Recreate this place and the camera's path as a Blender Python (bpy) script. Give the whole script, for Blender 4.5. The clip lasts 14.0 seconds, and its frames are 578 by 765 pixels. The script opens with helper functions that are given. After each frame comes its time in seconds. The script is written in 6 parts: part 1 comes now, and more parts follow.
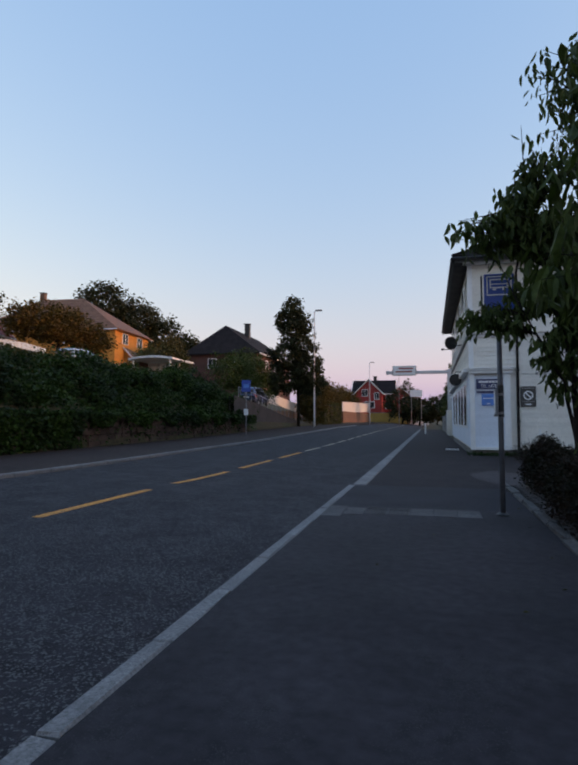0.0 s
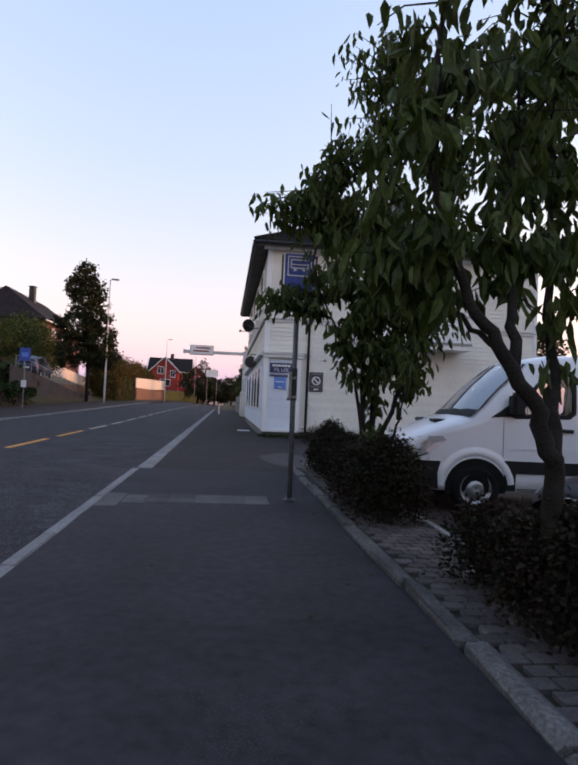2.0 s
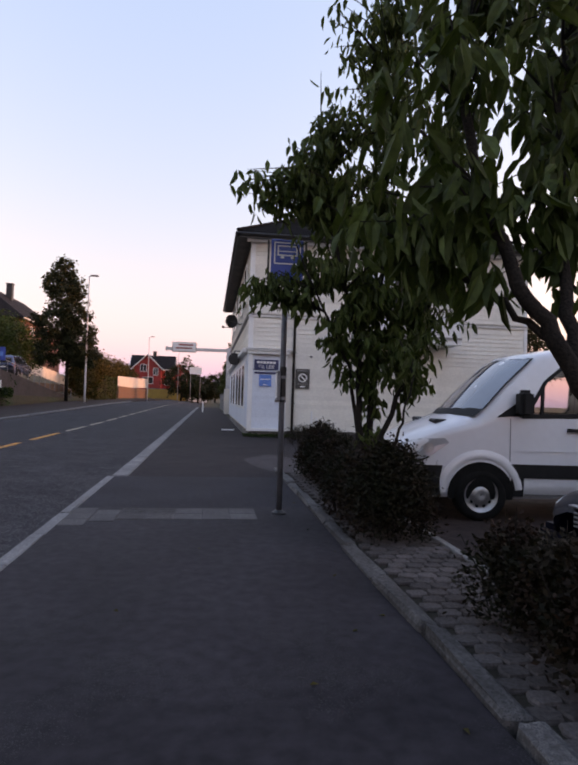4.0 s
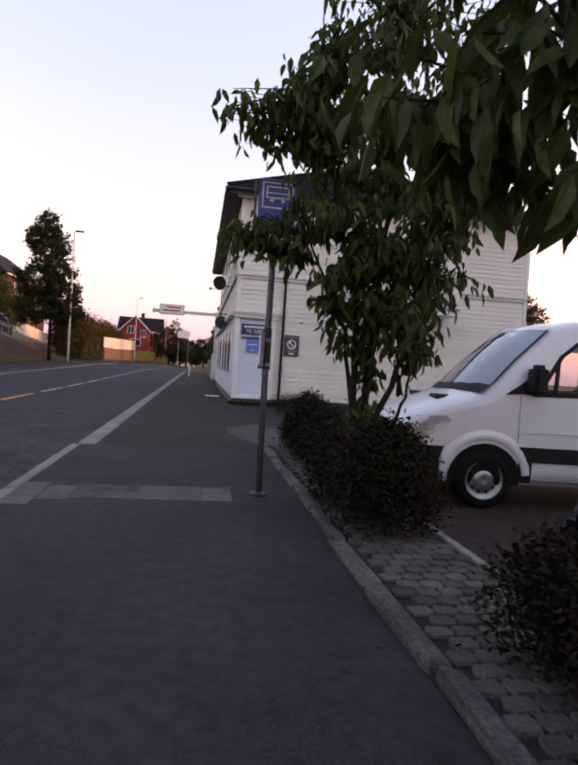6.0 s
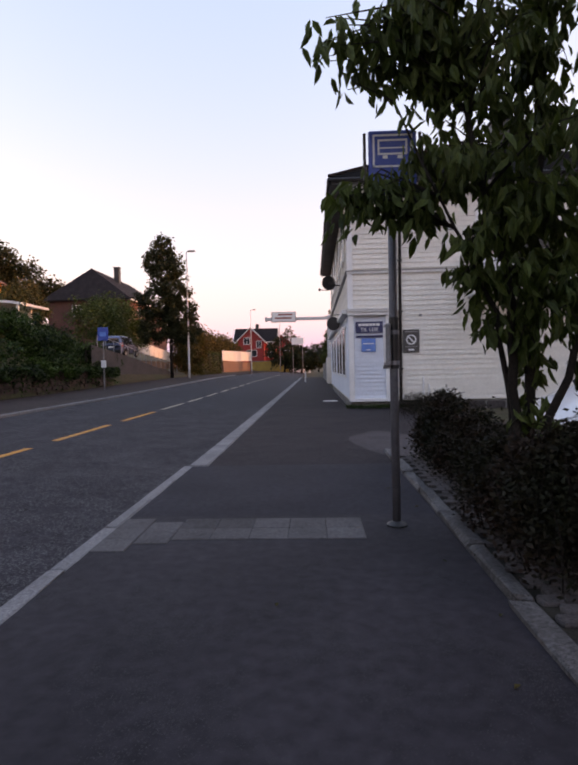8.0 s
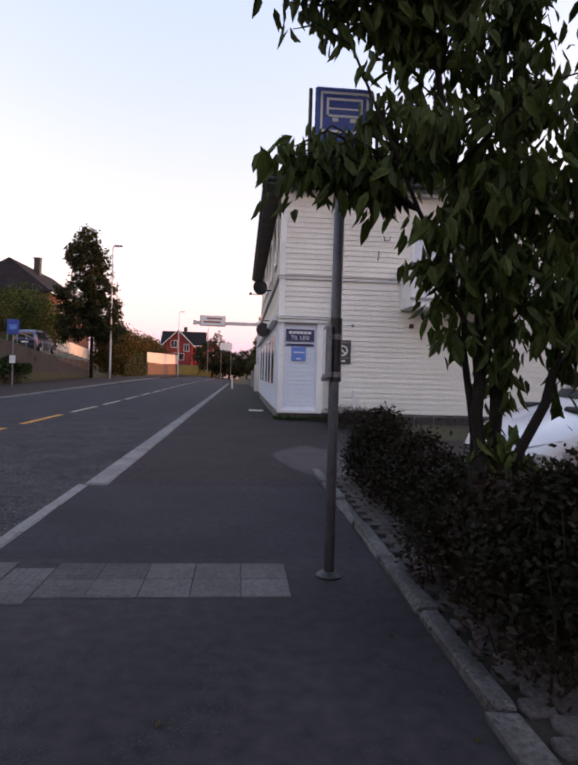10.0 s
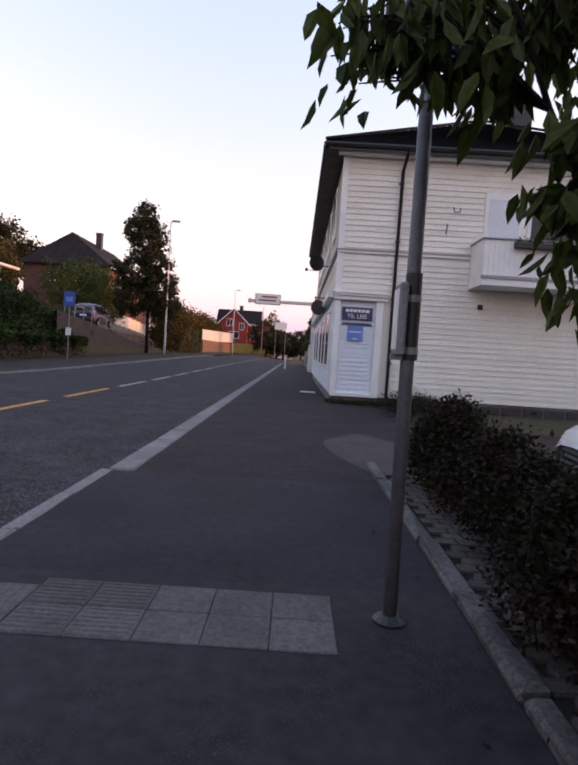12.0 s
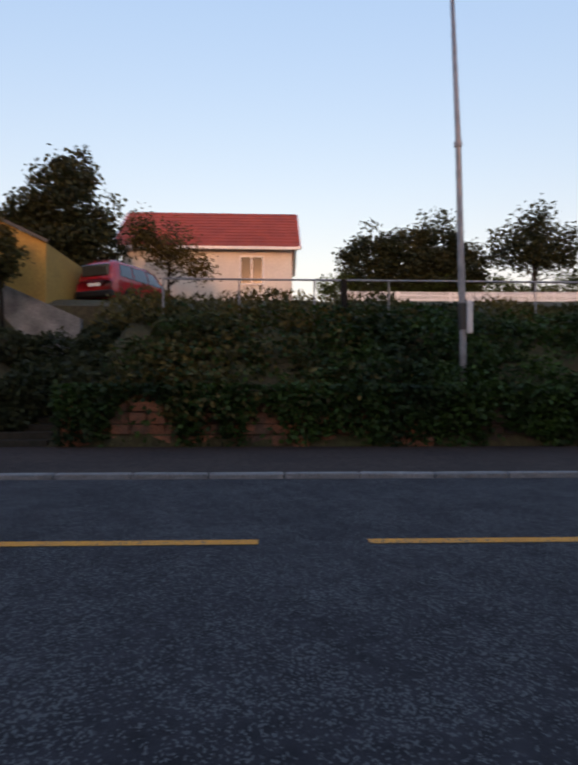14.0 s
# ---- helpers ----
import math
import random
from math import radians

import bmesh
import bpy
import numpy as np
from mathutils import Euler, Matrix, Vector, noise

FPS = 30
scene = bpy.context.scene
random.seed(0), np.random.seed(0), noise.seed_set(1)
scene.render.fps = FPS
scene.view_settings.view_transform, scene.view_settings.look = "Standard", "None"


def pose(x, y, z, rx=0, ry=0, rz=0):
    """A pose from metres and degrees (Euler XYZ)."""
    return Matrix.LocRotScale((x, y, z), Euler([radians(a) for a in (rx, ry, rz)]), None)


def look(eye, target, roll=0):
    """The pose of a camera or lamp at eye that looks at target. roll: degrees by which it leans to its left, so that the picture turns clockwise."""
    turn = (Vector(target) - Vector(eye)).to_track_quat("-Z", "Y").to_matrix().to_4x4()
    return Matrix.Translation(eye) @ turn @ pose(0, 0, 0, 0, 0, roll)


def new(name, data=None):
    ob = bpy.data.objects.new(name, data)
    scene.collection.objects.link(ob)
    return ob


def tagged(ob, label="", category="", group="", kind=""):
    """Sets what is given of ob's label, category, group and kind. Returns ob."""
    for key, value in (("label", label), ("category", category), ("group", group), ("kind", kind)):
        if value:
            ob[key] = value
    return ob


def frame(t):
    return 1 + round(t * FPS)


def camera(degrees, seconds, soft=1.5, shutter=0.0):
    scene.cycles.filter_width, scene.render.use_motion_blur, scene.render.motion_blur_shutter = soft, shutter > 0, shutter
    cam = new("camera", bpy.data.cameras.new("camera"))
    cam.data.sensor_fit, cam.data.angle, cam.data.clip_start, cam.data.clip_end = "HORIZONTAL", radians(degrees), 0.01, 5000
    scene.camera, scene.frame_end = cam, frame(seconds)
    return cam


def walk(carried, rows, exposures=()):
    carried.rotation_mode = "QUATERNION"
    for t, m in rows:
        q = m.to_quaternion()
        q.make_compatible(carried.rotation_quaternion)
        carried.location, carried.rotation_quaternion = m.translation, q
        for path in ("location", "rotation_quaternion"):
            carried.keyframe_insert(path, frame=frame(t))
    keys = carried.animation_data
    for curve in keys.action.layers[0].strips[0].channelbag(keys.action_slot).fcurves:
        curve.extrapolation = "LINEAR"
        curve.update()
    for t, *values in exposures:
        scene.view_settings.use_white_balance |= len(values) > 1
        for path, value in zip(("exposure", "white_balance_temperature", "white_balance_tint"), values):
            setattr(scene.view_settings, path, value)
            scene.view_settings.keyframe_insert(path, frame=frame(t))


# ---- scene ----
cam = camera(54.1, 14.0, soft=2.7, shutter=0.12)
PATH = [
    (0, (-0.912, -8.033, 1.252), (-1.396, -6.097, 1.384), 0.1),
    (0.5, (-0.981, -8.028, 1.26), (-1.161, -6.036, 1.288), 0.6),
    (1, (-0.86, -7.822, 1.277), (-0.674, -5.832, 1.348), 2.7),
    (1.5, (-0.846, -7.506, 1.257), (-0.609, -5.524, 1.373), 2.8),
    (2, (-0.891, -7.367, 1.265), (-0.669, -5.381, 1.338), 2.4),
    (4.5, (-0.826, -6.405, 1.339), (-0.517, -4.429, 1.393), 1.6),
    (5, (-0.746, -6.186, 1.299), (-0.241, -4.251, 1.317), 4.9),
    (5.5, (-0.772, -6.028, 1.364), (-0.115, -4.142, 1.467), 3.9),
    (6, (-0.696, -5.795, 1.328), (-0.374, -3.822, 1.277), 3.7),
    (6.5, (-0.599, -5.499, 1.346), (-0.469, -3.507, 1.213), 1.6),
    (7, (-0.655, -5.187, 1.32), (-0.739, -3.191, 1.227), 1.1),
    (7.5, (-0.709, -4.898, 1.284), (-0.891, -2.914, 1.111), -1.3),
    (8, (-0.667, -4.695, 1.325), (-0.754, -2.697, 1.273), -1.2),
    (8.5, (-0.622, -4.458, 1.355), (-0.523, -2.46, 1.329), -1.2),
    (11, (-0.617, -3.219, 1.32), (-0.497, -1.222, 1.294), 3.4),
    (11.5, (-0.572, -2.962, 1.319), (-0.59, -0.962, 1.303), 3.9),
    (12, (-0.549, -2.762, 1.295), (-0.566, -0.765, 1.195), 3.6),
    (12.5, (-0.655, -2.684, 1.395), (-0.795, -0.689, 1.414), 1.8),
    (13, (-0.669, -2.713, 1.373), (-1.651, -0.97, 1.362), 2.0),
    (13.5, (-0.646, -2.643, 1.40), (-2.305, -1.528, 1.326), 0.9),
    (14, (-0.6, -2.695, 1.362), (-2.598, -2.617, 1.402), 0.1),
]
EXPO = [(0.0, 1.87, 7800, 33), (1.5, 2.3, 8800, 42), (2.2, 2.38, 9100, 45), (4.5, 2.4, 10000, 50), (5.5, 2.48, 10500, 52), (6.5, 2.62, 10600, 53), (8.5, 2.47, 9900, 50),
        (11.0, 2.62, 10400, 51), (12.5, 2.46, 9200, 48), (13.0, 2.22, 8500, 43), (14.0, 1.92, 7900, 37)]
walk(cam, [(t, look(eye, target, roll)) for t, eye, target, roll in PATH],
     exposures=EXPO)

# ---- sky and sun ----
SUN_ELEV, SUN_AZ = radians(8.5), radians(90.0)   # azimuth clockwise from +y
world = bpy.data.worlds.new("dusk_sky")
scene.world = world
world.use_nodes = True
wn = world.node_tree.nodes
sky = wn.new("ShaderNodeTexSky")
sky.sky_type, sky.sun_disc = "NISHITA", False
sky.sun_elevation, sky.sun_rotation = SUN_ELEV, SUN_AZ
sky.air_density, sky.dust_density, sky.ozone_density = 2.0, 1.5, 3.0
wn["Background"].inputs[1].default_value = 0.15
# the low sun's sky, softened by an even blue twilight over the whole dome
tint, glow = wn.new("ShaderNodeMix"), wn.new("ShaderNodeMix")
for node_, kind_, colour_ in ((tint, "MULTIPLY", (0.53, 0.44, 0.29, 1)), (glow, "ADD", (0.098, 0.514, 1.205, 1))):
    node_.data_type, node_.blend_type = "RGBA", kind_
    node_.inputs[0].default_value, node_.inputs[7].default_value = 1.0, colour_
world.node_tree.links.new(sky.outputs[0], tint.inputs[6])
world.node_tree.links.new(tint.outputs[2], glow.inputs[6])
world.node_tree.links.new(glow.outputs[2], wn["Background"].inputs[0])
sun = new("sun", bpy.data.lights.new("sun", "SUN"))
sun.data.energy, sun.data.angle, sun.data.color = 0.21, radians(1.5), (1.0, 0.6, 0.34)
sun_from = Vector((math.sin(SUN_AZ) * math.cos(SUN_ELEV), math.cos(SUN_AZ) * math.cos(SUN_ELEV), math.sin(SUN_ELEV)))
sun.matrix_basis = look(sun_from * 60, (0, 0, 0))


# ---- materials ----
def mat(name, c1, c2=None, scale=4.0, rough=0.7, bump=0.0, bscale=60.0, metal=0.0, fine=0.25, vary=0.0, island=0.0, spec=0.5, speck=None, wave=None, translucent=0.0, coat=0.0, emit=None):
    """A surface with a broad and a fine variation, grain relief, and optional flecks, courses or leaf translucency."""
    m = bpy.data.materials.new(name)
    m.use_nodes = True
    n, ln = m.node_tree.nodes, m.node_tree.links
    bs = n["Principled BSDF"]
    bs.inputs["Roughness"].default_value = rough
    bs.inputs["Metallic"].default_value = metal
    bs.inputs["Specular IOR Level"].default_value = spec
    bs.inputs["Coat Weight"].default_value = coat
    pos = n.new("ShaderNodeNewGeometry")
    c2 = c2 or tuple(v * 0.75 for v in c1)

    def noise_at(s, detail=4.0):
        t = n.new("ShaderNodeTexNoise")
        t.inputs["Scale"].default_value, t.inputs["Detail"].default_value = s, detail
        ln.new(pos.outputs["Position"], t.inputs["Vector"])
        return t

    def mix(kind, fac, a, b):
        x = n.new("ShaderNodeMix")
        x.data_type, x.blend_type = "RGBA", kind
        for sock, val in ((x.inputs[0], fac), (x.inputs[6], a), (x.inputs[7], b)):
            if isinstance(val, (int, float)):
                sock.default_value = val
            elif isinstance(val, tuple):
                sock.default_value = (*val, 1)
            else:
                ln.new(val, sock)
        return x.outputs[2]

    def ramp(sock, lo, hi, a=0.0, b=1.0):
        r = n.new("ShaderNodeMapRange")
        r.inputs[1].default_value, r.inputs[2].default_value = lo, hi
        r.inputs[3].default_value, r.inputs[4].default_value = a, b
        ln.new(sock, r.inputs[0])
        return r.outputs[0]

    big = noise_at(scale)
    col = mix("MIX", ramp(big.outputs[0], 0.35, 0.65), c1, c2)
    small = noise_at(scale * 14, 3.0)
    grey = n.new("ShaderNodeCombineColor")
    g = ramp(small.outputs[0], 0.3, 0.7, 1 - fine, 1 + fine)
    for i in range(3):
        ln.new(g, grey.inputs[i])
    col = mix("MULTIPLY", 1.0, col, grey.outputs[0])
    height = small.outputs[0]
    if speck:
        sc, amount, sc_col = speck
        v = n.new("ShaderNodeTexVoronoi")
        v.inputs["Scale"].default_value = sc
        ln.new(pos.outputs["Position"], v.inputs["Vector"])
        sep = n.new("ShaderNodeSeparateColor")
        ln.new(v.outputs["Color"], sep.inputs[0])
        lump = noise_at(1.7, 3.0)
        cut = n.new("ShaderNodeMath")
        cut.operation = "ADD"
        ln.new(sep.outputs[0], cut.inputs[0])
        ln.new(ramp(lump.outputs[0], 0.35, 0.65, -0.12, 0.12), cut.inputs[1])
        col = mix("MIX", ramp(cut.outputs[0], 1 - amount, 1 - amount + 0.05), col, sc_col)
    for amount, out in ((vary, "obj"), (island, "isl")):
        if amount:
            if out == "obj":
                rnd = n.new("ShaderNodeObjectInfo").outputs["Random"]
            else:
                rnd = pos.outputs["Random Per Island"]
            gr = n.new("ShaderNodeCombineColor")
            f = ramp(rnd, 0, 1, 1 - amount, 1 + amount)
            for i in range(3):
                ln.new(f, gr.inputs[i])
            col = mix("MULTIPLY", 1.0, col, gr.outputs[0])
    ln.new(col, bs.inputs["Base Color"])
    if bump:
        b = n.new("ShaderNodeBump")
        b.inputs["Strength"].default_value, b.inputs["Distance"].default_value = bump, 0.01
        if wave:
            w = n.new("ShaderNodeTexWave")
            w.bands_direction, w.wave_profile = wave[0], "SAW"
            w.inputs["Scale"].default_value = wave[1]
            ln.new(pos.outputs["Position"], w.inputs["Vector"])
            b.inputs["Distance"].default_value = 0.03
            ln.new(w.outputs["Color"], b.inputs["Height"])
        else:
            ln.new(noise_at(bscale, 6.0).outputs[0], b.inputs["Height"])
        ln.new(b.outputs[0], bs.inputs["Normal"])
    if translucent:
        tr = n.new("ShaderNodeBsdfTranslucent")
        ln.new(mix("MULTIPLY", 1.0, col, (1.0, 1.15, 0.5)), tr.inputs[0])
        ms = n.new("ShaderNodeMixShader")
        ms.inputs[0].default_value = translucent
        ln.new(bs.outputs[0], ms.inputs[1])
        ln.new(tr.outputs[0], ms.inputs[2])
        ln.new(ms.outputs[0], n["Material Output"].inputs[0])
    return m


def glass_mat(name, tint, rough=0.03):
    m = mat(name, tint, tint, rough=rough, fine=0.02, spec=0.8, coat=0.6)
    return m


def clear_mat(name):
    """Thin clear glass: lets the view through and mirrors a little."""
    m = bpy.data.materials.new(name)
    m.use_nodes = True
    n, ln = m.node_tree.nodes, m.node_tree.links
    through_it, gloss, both = n.new("ShaderNodeBsdfTransparent"), n.new("ShaderNodeBsdfGlossy"), n.new("ShaderNodeMixShader")
    through_it.inputs[0].default_value = (0.8, 0.78, 0.74, 1)
    gloss.inputs["Roughness"].default_value = 0.03
    both.inputs[0].default_value = 0.07
    ln.new(through_it.outputs[0], both.inputs[1])
    ln.new(gloss.outputs[0], both.inputs[2])
    ln.new(both.outputs[0], n["Material Output"].inputs[0])
    return m


M = dict(
    road=mat("worn_road_asphalt", (0.031, 0.0276, 0.032), (0.0215, 0.0188, 0.0226), 0.5, 0.85, 0.5, 120, fine=0.35, speck=(78, 0.24, (0.085, 0.083, 0.085)), spec=0.15),
    pave=mat("smooth_pavement_asphalt", (0.032, 0.0276, 0.0326), (0.018, 0.0155, 0.019), 0.8, 0.75, 0.12, 220, fine=0.3, speck=(230, 0.06, (0.045, 0.044, 0.045)), spec=0.15),
    pave_new=mat("newer_bluish_asphalt", (0.0238, 0.0222, 0.0292), (0.0152, 0.0142, 0.0192), 1.1, 0.75, 0.12, 220, fine=0.3, speck=(230, 0.05, (0.038, 0.038, 0.042)), spec=0.15),
    pave_old=mat("older_reddish_asphalt", (0.033, 0.026, 0.0275), (0.025, 0.02, 0.022), 0.9, 0.85, 0.35, 160, fine=0.35, speck=(180, 0.08, (0.055, 0.05, 0.05)), spec=0.15),
    patch=mat("pale_asphalt_patch", (0.078, 0.066, 0.067), (0.058, 0.049, 0.051), 2.0, 0.9, 0.35, 140, fine=0.3, spec=0.15),
    left_pave=mat("far_pavement_asphalt", (0.050, 0.032, 0.028), (0.038, 0.025, 0.023), 0.5, 0.85, 0.3, 120, fine=0.3, spec=0.15),
    granite_dark=mat("weathered_split_granite", (0.135, 0.125, 0.122), (0.08, 0.073, 0.072), 2.5, 0.85, 0.6, 70, fine=0.4, vary=0.25, speck=(180, 0.15, (0.06, 0.058, 0.06)), spec=0.15),
    granite=mat("grey_granite", (0.20, 0.19, 0.188), (0.145, 0.138, 0.138), 3.0, 0.8, 0.5, 90, fine=0.35, vary=0.1, speck=(220, 0.15, (0.10, 0.10, 0.11))),
    tile=mat("grey_concrete_tile", (0.104, 0.096, 0.096), (0.082, 0.075, 0.075), 3.0, 0.85, 0.35, 150, fine=0.25, vary=0.14, spec=0.15),
    paver=mat("weathered_concrete_paver", (0.092, 0.078, 0.076), (0.062, 0.053, 0.052), 4.0, 0.9, 0.5, 120, fine=0.3, vary=0.25, spec=0.15),
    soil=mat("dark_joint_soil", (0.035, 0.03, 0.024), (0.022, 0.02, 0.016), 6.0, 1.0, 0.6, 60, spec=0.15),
    grass=mat("dry_bank_grass", (0.040, 0.042, 0.016), (0.055, 0.040, 0.019), 0.6, 1.0, 0.8, 40, fine=0.4),
    yellow=mat("worn_yellow_paint", (0.72, 0.245, 0.018), (0.60, 0.20, 0.016), 4.0, 0.7, 0.3, 150, fine=0.35, speck=(45, 0.12, (0.10, 0.08, 0.05))),
    paleline=mat("pale_worn_line_paint", (0.42, 0.33, 0.22), (0.30, 0.24, 0.17), 4.0, 0.7, 0.3, 150, fine=0.35, speck=(45, 0.15, (0.10, 0.08, 0.06))),
    white=mat("white_house_paint", (0.78, 0.74, 0.68), (0.72, 0.68, 0.62), 1.2, 0.6, 0.15, 80, fine=0.06, vary=0.05),
    bluewhite=mat("bluish_white_paint", (0.66, 0.72, 0.80), (0.60, 0.67, 0.76), 1.2, 0.6, 0.15, 80, fine=0.05, vary=0.03),
    trim=mat("white_trim_paint", (0.80, 0.80, 0.80), (0.72, 0.72, 0.72), 2.0, 0.5, fine=0.06),
    greytrim=mat("grey_trim_paint", (0.30, 0.29, 0.29), (0.24, 0.23, 0.23), 2.0, 0.6, fine=0.1),
    eaves=mat("grey_brown_soffit_boards", (0.13, 0.115, 0.11), (0.09, 0.08, 0.078), 2.0, 0.8, fine=0.15, spec=0.2),
    pipe=mat("dark_brown_pipe_paint", (0.022, 0.016, 0.014), (0.016, 0.012, 0.011), 3.0, 0.7, fine=0.2, spec=0.15),
    dark=mat("black_painted_metal", (0.018, 0.017, 0.018), (0.012, 0.012, 0.013), 3.0, 0.45, fine=0.2),
    roof=mat("dark_roof_tiles", (0.022, 0.02, 0.022), (0.015, 0.014, 0.016), 1.5, 0.8, 0.4, 30, fine=0.3, island=0.2, spec=0.12),
    redroof=mat("red_clay_tiles", (0.33, 0.052, 0.028), (0.25, 0.038, 0.022), 1.0, 0.8, 0.5, 30, fine=0.25, wave=("X", 3.0)),
    brownroof=mat("brown_clay_tiles", (0.20, 0.10, 0.06), (0.14, 0.07, 0.045), 1.0, 0.8, 0.5, 30, fine=0.25),
    orange=mat("ochre_wall_paint", (0.62, 0.26, 0.045), (0.52, 0.21, 0.04), 0.8, 0.8, 0.5, 30, fine=0.1, wave=("Z", 2.2)),
    ochre=mat("mustard_wall_paint", (0.42, 0.24, 0.05), (0.34, 0.19, 0.045), 0.8, 0.8, 0.2, 30, fine=0.15),
    red=mat("barn_red_paint", (0.36, 0.035, 0.03), (0.28, 0.03, 0.027), 0.8, 0.8, 0.5, 30, fine=0.15, wave=("Z", 2.2)),
    darkwall=mat("dark_red_brown_timber", (0.11, 0.045, 0.035), (0.08, 0.035, 0.03), 0.8, 0.8, 0.5, 30, fine=0.15, wave=("Z", 2.2)),
    plaster=mat("white_plaster_wall", (0.74, 0.70, 0.64), (0.64, 0.60, 0.55), 0.8, 0.9, 0.3, 60, fine=0.1),
    # darkened so that the ramp wall reads as lying in shade
    render=mat("darkened_grey_render", (0.062, 0.05, 0.049), (0.04, 0.033, 0.033), 0.7, 0.9, 0.4, 40, fine=0.35),
    stone=mat("rough_brown_stone", (0.26, 0.095, 0.05), (0.075, 0.045, 0.034), 1.6, 0.95, 0.9, 30, fine=0.4, vary=0.3),
    stone_dark=mat("dark_brown_stone", (0.085, 0.055, 0.045), (0.05, 0.036, 0.032), 1.6, 0.95, 0.6, 30, fine=0.4, vary=0.15, spec=0.2),
    brick=mat("brown_brick_wall", (0.20, 0.11, 0.07), (0.14, 0.08, 0.055), 2.0, 0.9, 0.6, 40, fine=0.3),
    concrete=mat("weathered_concrete", (0.26, 0.25, 0.24), (0.10, 0.098, 0.098), 1.2, 0.9, 0.4, 50, fine=0.25),
    steel=mat("galvanised_steel", (0.27, 0.27, 0.285), (0.2, 0.2, 0.215), 5.0, 0.55, 0.15, 80, metal=0.6, fine=0.2),
    polesteel=mat("weathered_dark_steel", (0.13, 0.13, 0.145), (0.09, 0.09, 0.102), 5.0, 0.6, 0.15, 80, metal=0.3, fine=0.2),
    palesteel=mat("pale_grey_coated_steel", (0.55, 0.55, 0.56), (0.45, 0.45, 0.46), 5.0, 0.5, 0.1, 80, metal=0.2, fine=0.1),
    blue=mat("blue_sign_sheet", (0.015, 0.075, 0.36), (0.012, 0.06, 0.30), 5.0, 0.35, fine=0.06),
    navy=mat("navy_sign_sheet", (0.02, 0.03, 0.11), (0.017, 0.026, 0.095), 5.0, 0.4, fine=0.06),
    sky_blue=mat("mid_blue_sign_sheet", (0.06, 0.24, 0.62), (0.05, 0.20, 0.55), 5.0, 0.4, fine=0.05),
    signwhite=mat("white_sign_sheet", (0.78, 0.78, 0.78), (0.72, 0.72, 0.72), 6.0, 0.5, fine=0.04),
    signgrey=mat("dark_grey_sign_sheet", (0.06, 0.055, 0.05), (0.05, 0.045, 0.042), 6.0, 0.5, fine=0.1),
    vanwhite=mat("white_van_lacquer", (0.74, 0.75, 0.78), (0.70, 0.71, 0.75), 0.8, 0.22, fine=0.02, coat=0.7),
    black_plastic=mat("black_bumper_plastic", (0.014, 0.014, 0.015), (0.010, 0.010, 0.011), 6.0, 0.65, 0.15, 200, fine=0.15, spec=0.25),
    rubber=mat("tyre_rubber", (0.012, 0.012, 0.012), (0.008, 0.008, 0.008), 8.0, 0.9, 0.3, 90, spec=0.15),
    rim=mat("steel_wheel_rim", (0.42, 0.42, 0.43), (0.30, 0.30, 0.31), 8.0, 0.4, metal=0.8, fine=0.15),
    carglass=glass_mat("car_window_glass", (0.02, 0.024, 0.028)),
    # blue-grey base colour stands in for sky mirrored in the windscreen
    windscreen=mat("sky_toned_windscreen", (0.10, 0.13, 0.17), (0.07, 0.095, 0.13), 0.9, 0.04, fine=0.02, spec=1.0, coat=1.0),
    lamp_glass=glass_mat("headlamp_glass", (0.36, 0.38, 0.41), 0.05),
    red_lamp=glass_mat("tail_lamp_glass", (0.35, 0.02, 0.02), 0.15),
    car_dark=mat("dark_blue_black_lacquer", (0.007, 0.008, 0.016), (0.005, 0.006, 0.012), 1.0, 0.35, fine=0.03, spec=0.1),
    car_red=mat("red_car_lacquer", (0.30, 0.016, 0.02), (0.26, 0.013, 0.017), 1.0, 0.25, fine=0.04, coat=0.7),
    car_blue=mat("silver_blue_lacquer", (0.09, 0.115, 0.19), (0.08, 0.10, 0.165), 1.0, 0.25, metal=0.4, fine=0.04, coat=0.7),
    car_grey=mat("pale_grey_lacquer", (0.42, 0.45, 0.46), (0.36, 0.39, 0.40), 1.0, 0.25, metal=0.3, fine=0.04, coat=0.7),
    seam=mat("panel_gap", (0.16, 0.155, 0.155), rough=0.8),
    clear_pane=clear_mat("clear_cab_glass"),
    pane=mat("window_pane_glass", (0.03, 0.034, 0.04), rough=0.12, fine=0.02, spec=0.3),
    curtain=mat("pale_door_paint", (0.62, 0.66, 0.74), (0.56, 0.60, 0.68), 1.0, 0.4, fine=0.05),
    bark=mat("grey_brown_bark", (0.024, 0.019, 0.016), (0.015, 0.012, 0.010), 6.0, 0.95, 0.9, 70, fine=0.4, spec=0.2),
    leaf=mat("glossy_cherry_leaf", (0.037, 0.062, 0.015), (0.05, 0.072, 0.019), 2.0, 0.6, fine=0.3, island=0.35, spec=0.2, translucent=0.22),
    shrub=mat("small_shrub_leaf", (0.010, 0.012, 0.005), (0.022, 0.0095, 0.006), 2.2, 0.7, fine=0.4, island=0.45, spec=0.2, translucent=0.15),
    ivy=mat("climbing_vine_leaf", (0.029, 0.066, 0.012), (0.010, 0.024, 0.008), 0.55, 0.6, fine=0.4, island=0.45, spec=0.2, translucent=0.2),
